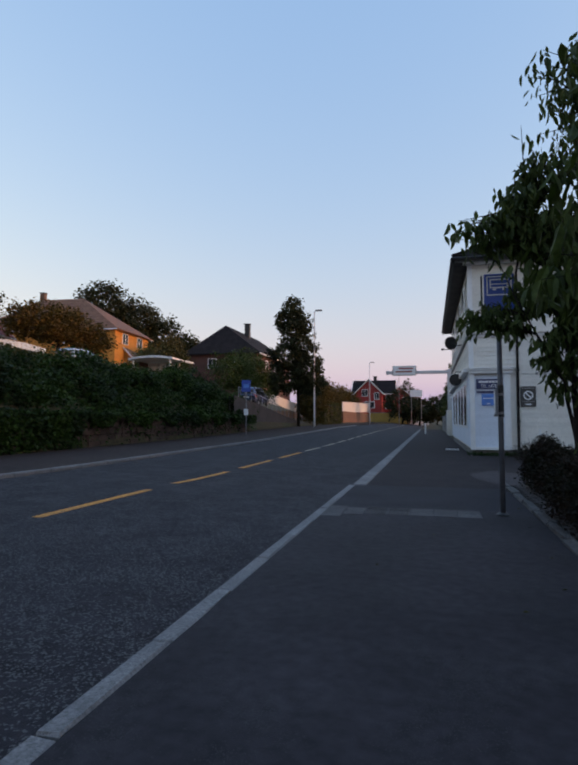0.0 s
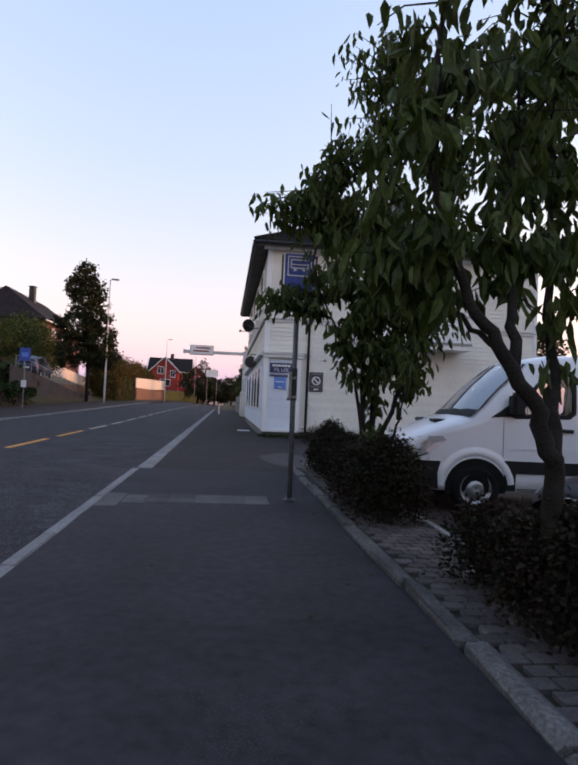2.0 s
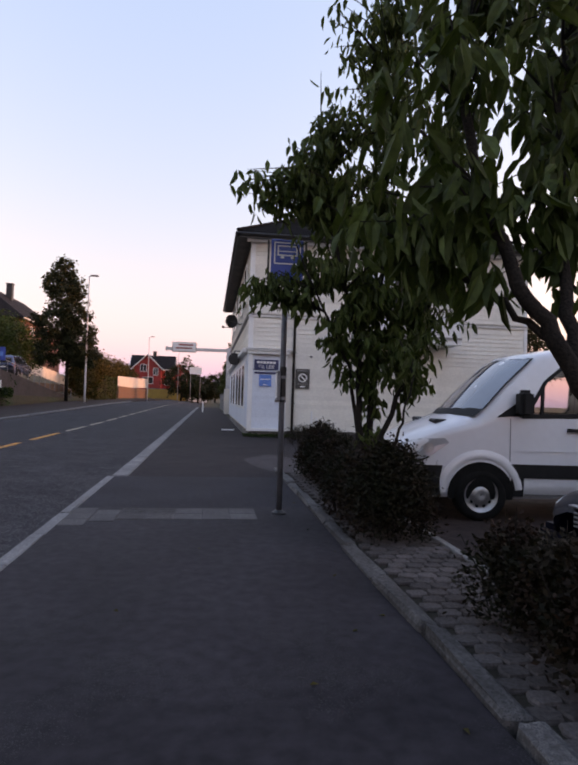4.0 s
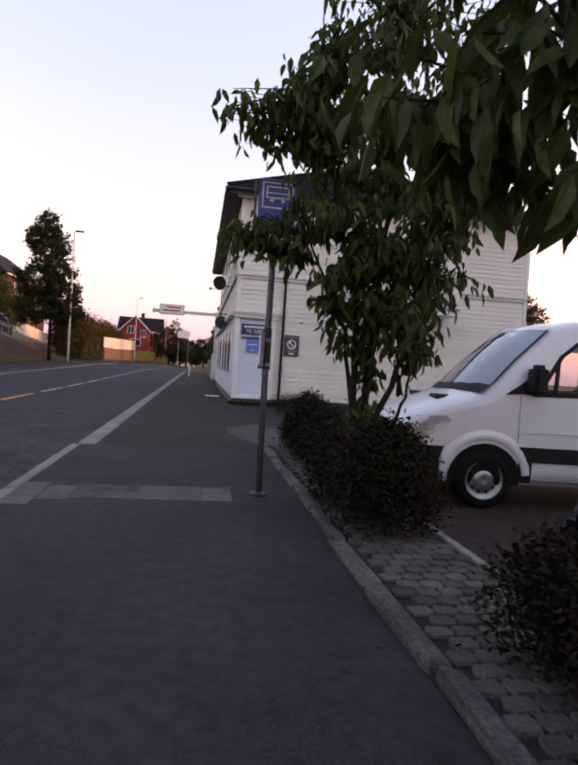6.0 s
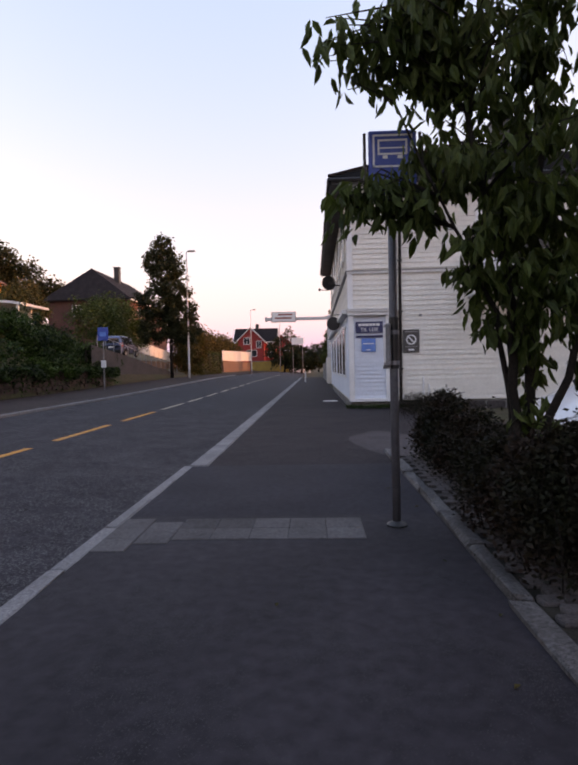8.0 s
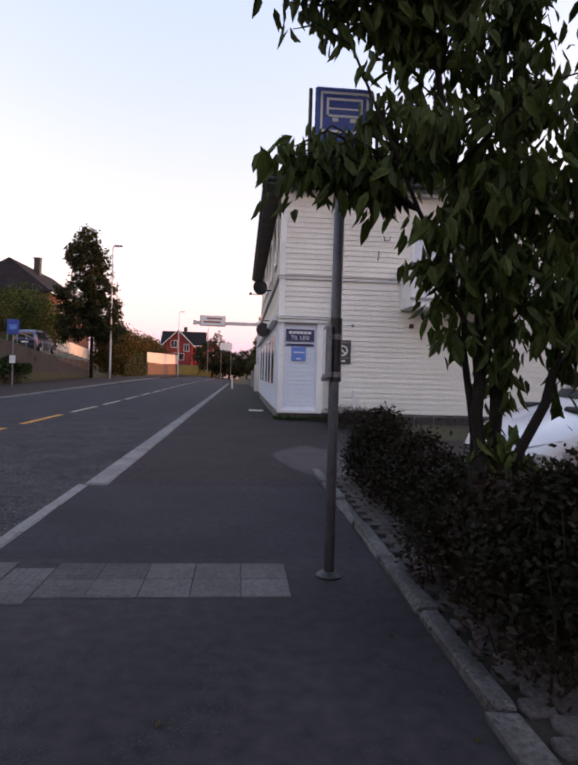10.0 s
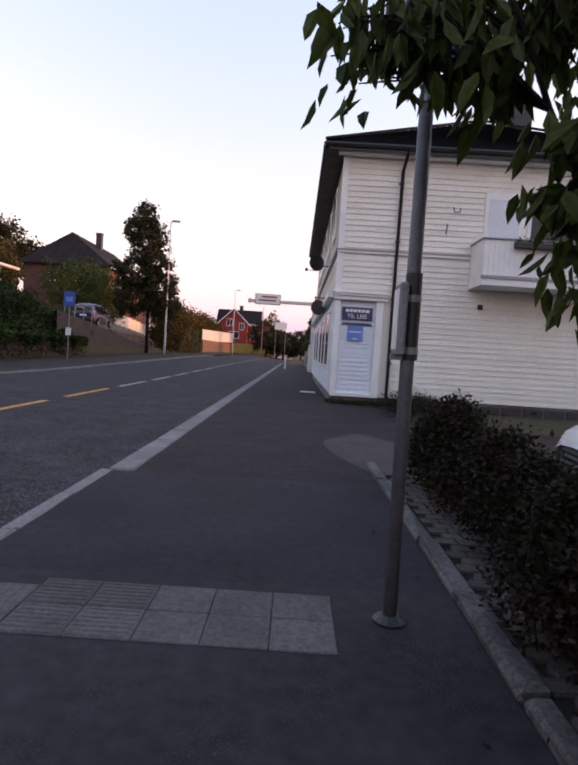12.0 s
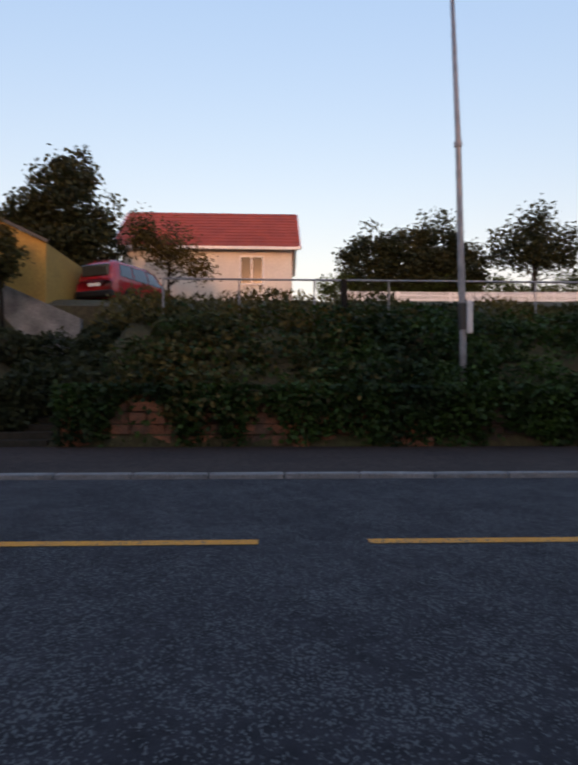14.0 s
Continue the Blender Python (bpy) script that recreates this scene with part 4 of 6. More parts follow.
vehicle("delivery_van", 1.68, 1.506, -0.19, -6,
        [(0, 0.86), (0.06, 0.98), (0.25, 1.11), (0.88, 1.38), (1.25, 1.78), (1.62, 2.12), (1.82, 2.24), (2.2, 2.31), (3.2, 2.35), (5.85, 2.34), (6.05, 2.27)],
        [(0, 0.30), (6.05, 0.34)], [(0, 0.75), (0.3, 1.0), (1.0, 1.28), (2.0, 1.42), (6.05, 1.44)],
        [(0, 0.78), (0.1, 0.87), (0.35, 0.94), (0.8, 0.98), (5.6, 0.99), (6.05, 0.96)],
        [(0, 0.66), (0.3, 0.78), (0.9, 0.93), (1.8, 0.85), (2.4, 0.86), (6.05, 0.88)],
        M["vanwhite"], "white delivery van parked nose out, black side strip", (1.15, 4.75), 0.345,
        [[(1.74, 1.40), (2.46, 1.42), (2.54, 1.49), (2.55, 1.98), (2.49, 2.05), (2.24, 2.04), (2.02, 1.86)]],
        (1.64, 5.9, 0.58, 0.76), (0.9, 1.68, 0.98, 0.97), None, van_extras,
        [(0.03, 0.75), (0.16, 0.71), (0.46, 0.83), (0.72, 1.02), (0.66, 1.08), (0.35, 1.06), (0.10, 0.97)], bulge=1.9, bow=((0, 0.04), (0.5, 0.1), (0.9, 0.26), (1.6, 0.26), (2.3, 0.0), (9, 0.0)), clear=True)


def car_extras(car, side_patch, fine, halfw, f):
    part("bumper", abox(-0.06, 0.3, -0.78, 0.78, 0.22, 0.46, 0.06, 2), M["car_dark"], car)
    part("grille", abox(-0.03, 0.05, -0.34, 0.34, 0.50, 0.62, 0.02), M["black_plastic"], car)
    part("badge", atube([(-0.045, 0, 0.57), (-0.03, 0, 0.57)], 0.055, 14), M["rim"], car)
    for k in range(4):
        part("grille_bar", abox(-0.045, -0.028, -0.30, 0.30, 0.50 + 0.038 * k, 0.516 + 0.038 * k, 0.004), M["rim"], car)
    part("bonnet_trim", abox(-0.02, 0.06, -0.40, 0.40, 0.655, 0.675, 0.006), M["rim"], car, "bright chrome strip over the grille")
    for side in (-1, 1):
        side_patch("headlight_reflector", [(0.24 + 0.06 * math.cos(q), 0.60 + 0.05 * math.sin(q)) for q in np.linspace(0, math.tau, 13)[:-1]], M["rim"], side, 0.019)
        side_patch("headlight_reflector", [(0.42 + 0.05 * math.cos(q), 0.66 + 0.04 * math.sin(q)) for q in np.linspace(0, math.tau, 13)[:-1]], M["rim"], side, 0.019)
        side_patch("wing_mirror", fine([(1.35, 0.98), (1.55, 0.98), (1.55, 1.1), (1.38, 1.1)]), M["car_dark"], side, 0.17)


SALOON = dict(
    tops=[(0, 0.60), (0.05, 0.68), (0.2, 0.76), (1.0, 0.93), (1.15, 0.97), (1.85, 1.36), (2.3, 1.44), (3.1, 1.42), (3.9, 1.08), (4.3, 1.0), (4.45, 0.8)],
    lows=[(0, 0.22), (4.45, 0.28)], belts=[(0, 0.56), (0.3, 0.7), (1.1, 0.86), (3.9, 0.94), (4.45, 0.72)],
    wide=[(0, 0.62), (0.08, 0.72), (0.3, 0.82), (0.8, 0.87), (3.9, 0.87), (4.45, 0.76)],
    wtop=[(0, 0.52), (0.3, 0.62), (1.1, 0.72), (1.9, 0.58), (3.2, 0.56), (4.0, 0.64), (4.45, 0.58)])
PANES = [[(1.5, 0.98), (2.35, 0.99), (2.35, 1.34), (1.95, 1.30)], [(2.45, 0.99), (3.35, 1.0), (3.1, 1.32), (2.45, 1.34)]]
LAMP = [(0.08, 0.52), (0.2, 0.50), (0.52, 0.66), (0.62, 0.74), (0.35, 0.72), (0.12, 0.63)]
TAIL = [(4.15, 0.75), (4.42, 0.70), (4.40, 0.88), (4.2, 0.95)]
vehicle("dark_car", 2.35, -2.42, -0.19, 4, SALOON["tops"], SALOON["lows"], SALOON["belts"], SALOON["wide"], SALOON["wtop"], M["car_dark"],
        "dark glossy car parked nose out beside a hedge", (0.85, 3.5), 0.31, PANES, None, (1.18, 1.86, 0.92, 0.95), (3.25, 3.92, 0.92, 0.92), car_extras, LAMP, TAIL)
MPV = dict(
    tops=[(0, 0.65), (0.05, 0.78), (0.2, 0.85), (0.9, 1.02), (1.0, 1.06), (1.7, 1.62), (2.2, 1.74), (4.0, 1.72), (4.22, 1.55), (4.35, 1.05), (4.4, 0.9)],
    lows=[(0, 0.24), (4.4, 0.28)], belts=[(0, 0.6), (0.3, 0.78), (1.0, 0.98), (4.2, 1.02), (4.4, 0.8)],
    wide=[(0, 0.62), (0.3, 0.83), (0.8, 0.88), (4.2, 0.88), (4.4, 0.82)], wtop=[(0, 0.52), (0.3, 0.66), (1.0, 0.74), (1.8, 0.62), (4.1, 0.64), (4.4, 0.7)])
MPANES = [[(1.45, 1.08), (2.3, 1.09), (2.3, 1.58), (1.85, 1.54)], [(2.4, 1.09), (3.2, 1.09), (3.2, 1.58), (2.4, 1.58)], [(3.3, 1.09), (4.0, 1.12), (3.9, 1.55), (3.3, 1.58)]]


def mpv_extras(car, side_patch, fine, halfw, f):
    part("tailgate_window", abox(4.28, 4.40, -0.6, 0.6, 1.10, 1.52, 0.02), M["carglass"], car)
    part("number_plate", abox(4.40, 4.425, -0.26, 0.26, 0.72, 0.83), M["signwhite"], car)
    part("rear_bumper", abox(4.2, 4.5, -0.84, 0.84, 0.3, 0.55, 0.05), M["black_plastic"], car)


MTAIL = [(4.15, 0.8), (4.38, 0.8), (4.36, 1.12), (4.16, 1.2)]


# ---- trees and shrubs beside the pavement ----
def branch_tree(name, base, stems, blobs, twigs, per_twig, leaf, seed, label, spread=0.105):
    """A small multi-stemmed tree: stems, limbs to its clumps of hanging leaves, twigs."""
    rng = np.random.default_rng(seed)
    t = thing(name, *base, 0, label, "tree")
    b0 = np.array(base)
    nodes, trunk = [], None
    for pts, r in stems:
        p = [np.array(q, float) for q in pts]
        fine_pts = []
        for a, b in zip(p, p[1:]):
            for k in range(5):
                fine_pts.append(a + (b - a) * k / 5 + rng.normal(size=3) * 0.012)
        fine_pts.append(p[-1])
        n = len(fine_pts)
        radii = [r * (1 - 0.85 * i / (n - 1)) + 0.004 for i in range(n)]
        part("trunk", atube(fine_pts, radii, 9), M["bark"], t, smooth=True)
        nodes += fine_pts[3:]
    nodes = np.array(nodes)
    cen = in_blobs(rng, [((np.array(c) - b0), e) for c, e in blobs], twigs, 0.25)
    limb = bmesh.new()
    lv = []
    for k, c in enumerate(cen):
        dist = np.linalg.norm((nodes - c) * (1, 1, 1.0), axis=1) + np.maximum(0, nodes[:, 2] - c[2] + 0.1) * 1.5
        a = nodes[np.argmin(dist)]
        midp = a + (c - a) * 0.55 + np.array([0, 0, 0.12]) + rng.normal(size=3) * 0.05
        ln_ = np.linalg.norm(c - a)
        if ln_ > 0.12:
            tube(limb, [a, midp, c], [0.004 + 0.007 * min(ln_, 1.2), 0.004 + 0.004 * min(ln_, 1.2), 0.003], 4, False)
        tt_ = rng.uniform(0.25, 1.08, (per_twig, 1))
        q = np.where(tt_ < 0.55, a + (midp - a) * tt_ / 0.55, midp + (c - midp) * (tt_ - 0.55) / 0.45)
        q = q + rng.normal(size=(per_twig, 3)) * spread * np.array([0.6, 0.6, 0.45])
        lv.append(q)
    tagged(part("twigwork", limb, M["bark"], t), kind="stuff")
    leaves("crown", np.concatenate(lv), leaf, M["leaf"], t, seed, droop=2.3, slim=0.36)
    return t


branch_tree("cherry_tree", (0.85, -0.35, 0.0),
            [([(0, 0, -0.05), (0.02, 0.02, 0.9), (-0.05, 0.0, 2.0), (-0.3, 0.0, 3.0), (-0.45, 0.05, 4.0)], 0.045),
             ([(0.08, 0.05, -0.05), (0.14, 0.1, 0.9), (0.25, 0.2, 2.0), (0.35, 0.35, 3.6), (0.4, 0.4, 5.9)], 0.05),
             ([(0.04, 0.1, -0.05), (0.02, 0.12, 0.8), (-0.12, 0.0, 1.7), (-0.7, -0.2, 2.75)], 0.034),
             ([(0.05, -0.05, -0.05), (0.2, -0.12, 0.9), (0.5, -0.2, 1.7), (0.9, -0.1, 3.0), (1.0, 0.1, 4.2)], 0.036),
             ([(0.16, -0.5, -0.05), (0.14, -0.72, 0.7), (0.2, -0.85, 1.15), (0.3, -0.9, 1.6)], 0.02)],
            [((1.05, -0.4, 2.1), (0.68, 0.6, 0.7))] * 2 + [((1.0, -0.4, 1.5), (0.4, 0.36, 0.4))] + [((1.0, -0.4, 3.0), (1.05, 0.9, 0.7))]
            + [((0.45, -0.35, 3.75), (0.9, 0.8, 0.48))] + [((-0.34, -0.4, 3.68), (0.32, 0.32, 0.32))] * 3 + [((0.05, -0.4, 3.85), (0.4, 0.35, 0.35))]
            + [((0.75, -0.3, 4.5), (0.72, 0.7, 0.7)), ((1.1, -0.2, 5.5), (0.72, 0.7, 0.8)), ((1.4, 0.1, 6.2), (0.5, 0.6, 0.5))]
            + [((-0.36, -0.5, 2.5), (0.22, 0.2, 0.15))] * 4 + [((0.3, -0.3, 2.8), (0.35, 0.3, 0.3))]
            + [((1.65, -0.3, 2.5), (0.45, 0.5, 0.6)), ((1.75, -0.2, 3.7), (0.7, 0.8, 0.9)), ((1.9, -0.2, 4.7), (0.6, 0.7, 0.7)), ((1.55, -0.35, 1.75), (0.25, 0.3, 0.35)), ((0.98, -0.42, 1.0), (0.16, 0.2, 0.26)), ((1.42, -0.5, 1.3), (0.16, 0.2, 0.24))],
            585, 16, 0.148, 21, "small cherry tree with several stems and hanging dark leaves")
branch_tree("cherry_tree", (1.0, -4.38, 0.0),
            [([(0.0, 0, -0.05), (-0.03, -0.01, 0.55), (-0.08, -0.02, 0.94), (-0.19, -0.07, 1.25), (-0.35, -0.05, 1.53), (-0.55, -0.06, 1.78), (-0.68, 0.0, 2.1), (-0.8, 0.1, 2.8), (-0.7, 0.2, 3.7)], 0.062),
             ([(-0.06, -0.02, 0.85), (0.06, 0.2, 1.4), (0.15, 0.41, 1.9), (0.5, 1.05, 3.0), (0.9, 1.6, 4.6)], 0.042),
             ([(-0.33, -0.05, 1.5), (-0.28, 0.1, 1.9), (-0.2, 0.3, 2.5), (-0.1, 0.4, 3.4)], 0.032),
             ([(-0.42, -0.05, 1.6), (-0.62, 0.12, 1.82), (-0.75, 0.3, 2.0)], 0.016),
             ([(0.42, 0.2, -0.05), (0.52, 0.22, 0.9), (0.68, 0.3, 2.0), (0.8, 0.4, 3.2)], 0.034)],
            [((0.35, -4.3, 2.1), (0.42, 0.35, 0.25)), ((0.12, -4.2, 2.15), (0.34, 0.32, 0.26)), ((0.12, -4.2, 2.15), (0.34, 0.32, 0.26)), ((0.85, -4.2, 2.4), (0.6, 0.5, 0.35)), ((1.2, -4.1, 2.1), (0.35, 0.4, 0.3)), ((0.3, -4.3, 2.75), (0.65, 0.5, 0.4)),
             ((-0.12, -4.2, 2.85), (0.3, 0.35, 0.2)), ((0.9, -4.2, 3.2), (0.9, 0.8, 0.6)), ((0.4, -4.0, 3.7), (0.6, 0.6, 0.45)),
             ((1.75, -3.8, 2.6), (0.6, 0.6, 0.5)), ((1.6, -3.2, 3.5), (0.8, 0.8, 0.8)), ((1.9, -2.8, 4.8), (0.8, 0.8, 0.9)), ((1.25, -3.7, 2.8), (0.6, 0.6, 0.5)),
             ((0.42, -4.3, 1.66), (0.13, 0.14, 0.14)), ((0.33, -4.36, 1.78), (0.14, 0.15, 0.1)), ((1.12, -4.3, 1.68), (0.14, 0.16, 0.16)), ((0.6, -4.0, 2.0), (0.35, 0.35, 0.2)), ((-0.2, -4.0, 2.28), (0.2, 0.25, 0.14))],
            203, 14, 0.165, 22, "small cherry tree with forked leaning trunk and hanging dark leaves")


def shrub_row(name, x0, x1, y0, y1, h, seed, label, count, leaf=0.05):
    rng = np.random.default_rng(seed)
    t = thing(name, (x0 + x1) / 2, (y0 + y1) / 2, 0, 0, label, "hedge")
    cx, cy = (x0 + x1) / 2, (y0 + y1) / 2
    stems = bmesh.new()
    for k in range(int((y1 - y0) * 26)):
        px, py_ = rng.uniform(x0 + 0.15, x1 - 0.15) - cx, rng.uniform(y0 + 0.1, y1 - 0.1) - cy
        top = Vector((px + rng.normal() * 0.16, py_ + rng.normal() * 0.16, h * rng.uniform(0.75, 1.12)))
        tube(stems, [(px, py_, -0.02), Vector((px, py_, 0)).lerp(top, 0.5) + Vector((rng.normal() * 0.03, 0, 0)), top], [0.006, 0.005, 0.002], 4, False)
    tagged(part("stemwork", stems, M["bark"], t), kind="stuff")
    u, v, w_ = rng.uniform(-1, 1, count), rng.uniform(0, 1, count), rng.uniform(0, 1, count) ** 0.6
    yy = y0 + (y1 - y0) * v
    end = np.minimum(1, np.minimum(yy - y0, y1 - yy) / 0.22 + 0.55)
    hh = h * (0.86 + 0.16 * np.sin(yy * 4.1 + seed) + 0.10 * np.sin(yy * 9.7)) * np.sqrt(np.clip(end, 0.2, 1))
    prof = np.sqrt(np.clip(1.05 - w_ ** 2.4, 0, 1))
    xx = cx + u ** 1.0 * (x1 - x0) / 2 * prof * (0.9 + 0.15 * np.sin(yy * 6 + 2))
    pts = np.c_[xx - cx, yy - cy, 0.04 + w_ * hh] + rng.normal(size=(count, 3)) * np.where(rng.uniform(0, 1, (count, 1)) < 0.25, 0.06, 0.035)
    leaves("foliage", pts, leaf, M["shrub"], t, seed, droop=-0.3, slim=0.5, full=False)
    return t


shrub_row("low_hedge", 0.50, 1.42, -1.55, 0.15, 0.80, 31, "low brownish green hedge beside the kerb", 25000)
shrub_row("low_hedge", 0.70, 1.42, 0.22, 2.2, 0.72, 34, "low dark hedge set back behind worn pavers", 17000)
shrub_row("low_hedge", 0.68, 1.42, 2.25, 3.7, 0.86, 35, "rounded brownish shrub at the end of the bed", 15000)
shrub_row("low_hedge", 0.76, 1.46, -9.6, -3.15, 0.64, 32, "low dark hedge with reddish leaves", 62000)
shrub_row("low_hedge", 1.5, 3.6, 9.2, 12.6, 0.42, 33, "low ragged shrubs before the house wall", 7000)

# ---- left side: stone wall, bank with climbing plants ----
bank = thing("retaining_wall", -13.95, 10, 0.1, 0, "brown rubble retaining wall half hidden by climbers", "wall", kind="structure")
rng = np.random.default_rng(41)
core = part("wall_core", abox(-0.55, -0.12, -17.6, 22, -0.3, 1.05), M["soil"], bank)
sm = []
for k in range(6):
    b = bmesh.new()
    bbox(b, -0.30, 0.0, 0, 1, 0, 1, 0.06)
    for v_ in b.verts:
        v_.co += Vector((rng.normal() * 0.03, rng.normal() * 0.03, rng.normal() * 0.04))
    me_ = bpy.data.meshes.new("stone")
    b.to_mesh(me_)
    b.free()
    me_.materials.append(M["stone"])
    sm.append(me_)
plain_stones = [me_.copy() for me_ in sm]
for me_ in plain_stones:
    me_.materials[0] = M["stone_dark"]
z = -0.05
while z < 1.2:
    h = rng.uniform(0.24, 0.36)
    y = -17.5
    while y < 21.5:
        w = rng.uniform(0.35, 0.8)
        s_ = obj("stone", (sm if y < -9 else plain_stones)[rng.integers(6)], M["stone"], bank)
        s_.location, s_.scale = (rng.uniform(-0.06, 0.02), y, z), (1, w * 0.97, h * 0.96)
        y += w
    z += h
mounds = []
for k in range(300):
    yv = rng.uniform(-6.6, 33.5)
    d = rng.uniform(0.1, 3.3)
    zf = float(np.interp(yv, (28, 33.5), (1, 0.72)))
    r_ = rng.uniform(0.3, 1.0)
    mounds.append(((-13.95 - d + 14, yv - 10, (float(np.interp(d, (0, 0.4, 2.2, 3.3), (0.95, 1.45, 3.05, 3.5))) - 0.1) * zf), (r_ * 0.9, r_ * 1.15, r_ * 0.72)))
up_part = in_blobs(rng, mounds, 120000, 0.8)
up_part = up_part[(up_part[:, 1] < 2) | (up_part[:, 2] > 1.15 + 0.25 * np.sin(up_part[:, 1] * 2.3))]
n = 42000
yy = rng.uniform(-7.6, 33, n)
hang = rng.uniform(0, 1, n) ** 0.7
keep = np.sin(yy * 1.3) + 0.6 * np.sin(yy * 3.1 + 1) + 2.2 * hang - 0.4 * (yy > 16) > -0.9
keep &= (yy < 11) | (hang > 0.74 + 0.16 * np.sin(yy * 1.9)) | (rng.uniform(0, 1, n) < 0.04)
for gy, gw, gh in ((-5.6, 0.75, 0.66), (-4.0, 0.2, 0.45), (-2.75, 0.4, 0.5), (2.8, 0.25, 0.55)):
    keep &= (((yy - gy) / gw) ** 2 + ((hang - 0.2) / gh) ** 2 > 1) | (rng.uniform(0, 1, n) < 0.08)
low_part = np.c_[0.10 + 0.2 * np.abs(np.sin(yy * 2.1)) * hang + rng.uniform(-0.12, 0.16, n), yy - 10, 0.05 + hang * 1.45][keep]
vine = thing("climbing_vines", -14, 10, 0.1, 0, "dense green climbers over the wall and bank", "climbing plant", kind="stuff")
brown = (up_part[:, 1] < rng.normal(-11.3, 1.4, len(up_part))) & (rng.uniform(0, 1, len(up_part)) < 0.68)
leaves("autumn_foliage", up_part[brown], 0.16, M["dryveg"], vine, 44, droop=0.5, slim=0.7, full=False)
leaves("foliage", np.concatenate((up_part[~brown], low_part)), 0.135, M["ivy"], vine, 42, droop=0.5, slim=0.8, full=False)
n = 13000
yy = rng.uniform(-7.4, 30, n)
d = rng.uniform(1.9, 5.0, n)
pts = np.c_[-13.9 - d + 16, yy - 10, np.array([hill(-13.9 - a, b) for a, b in zip(d, yy)]) + rng.uniform(0, 0.38, n) * (0.5 + 0.5 * np.sin(yy * 1.7)) + (yy < 1) * rng.uniform(0, 0.35, n)]
dry = thing("dry_undergrowth", -16, 10, 0, 0, "dry yellowish weeds and grass along the bank top", "undergrowth", kind="stuff")
leaves("foliage", pts, 0.24, M["dryveg"], dry, 43, droop=-0.9, slim=0.3, full=False)


# bushes round the garden steps; the last is added to darken the steps
for bx_, by_, bz_, blobs_ in ((-17.2, -7.4, 1.8, [((0, 0, 0.7), (1.5, 0.7, 0.9)), ((1.6, 0.1, -0.2), (1.3, 0.6, 0.9)), ((-1.3, 0.2, 1.2), (1.0, 0.8, 0.7))]),
                              (-17.5, -8.7, 2.0, [((0, -0.2, 0.5), (0.9, 1.0, 0.65)), ((1.2, 0.3, -0.3), (0.9, 0.8, 0.7)), ((0.2, -1.6, 0.6), (0.9, 1.0, 0.7))]),
                              (-15.2, -8.75, 1.0, [((0, 0, 0.2), (0.9, 0.6, 0.9)), ((0.5, -0.9, -0.1), (0.7, 0.7, 0.7))])):
    bush = thing("bush", bx_, by_, bz_, 0, "dark leafy bush filling in the shaded area round the garden steps", "bush")
    part("stem", atube([(0.1, 0, -1.2), (0.0, 0, -0.2), (0.1, 0.05, 0.5)], [0.05, 0.04, 0.015], 6), M["bark"], bush)
    leaves("crown", in_blobs(rng, blobs_, 5200, 0.7), 0.17, M["darkleaf"], bush, int(50 - by_), droop=0.6, slim=0.6, full=False)


# ---- trees, houses and fences ----
def crown_tree(name, x, y, z, blobs, trunk_r, leaf, count, material, seed, label, shell=0.45, limbs=9, clump=0.36):
    """A larger tree: tapered trunk, limbs into the crown, clumps of leaves with gaps."""
    rng = np.random.default_rng(seed)
    t = thing(name, x, y, z, 0, label, "tree")
    o = np.array((x, y, z))
    local = [((np.array(c) - o), e) for c, e in blobs]
    top = max(c[2] + 0.3 * e[2] for c, e in local)
    ax = np.array([np.mean([c[0] for c, e in local]), np.mean([c[1] for c, e in local])])
    bm = bmesh.new()
    tube(bm, [(0, 0, -0.6), (ax[0] * 0.2, ax[1] * 0.2, top * 0.3), (ax[0] * 0.6, ax[1] * 0.6, top * 0.65), (ax[0], ax[1], top)], [trunk_r, trunk_r * 0.8, trunk_r * 0.5, trunk_r * 0.12], 9)
    part("trunk", bm, M["bark"], t, smooth=True)
    bm = bmesh.new()
    for p in in_blobs(rng, local, limbs * 3, 0.3):
        a = np.array((ax[0] * 0.5, ax[1] * 0.5, min(p[2] * 0.6, top * 0.7)))
        tube(bm, [a, a + (p - a) * 0.5 + np.array((0, 0, 0.15)), p], [trunk_r * 0.28, trunk_r * 0.16, 0.012], 5, False)
    tagged(part("limbwork", bm, M["bark"], t), kind="stuff")
    count, leaf = int(count * 1.9), leaf * 0.72
    nc = max(20, count // 26)
    cl = in_blobs(rng, local, nc, shell)
    sc = float(np.mean([np.mean(e) for c, e in local]))
    pts = np.repeat(cl, 26, 0) + rng.normal(size=(nc * 26, 3)) * sc * 0.16 * clump / 0.5
    leaves("crown", pts, leaf, material, t, seed, droop=0.4, slim=0.7, full=False)
    return t


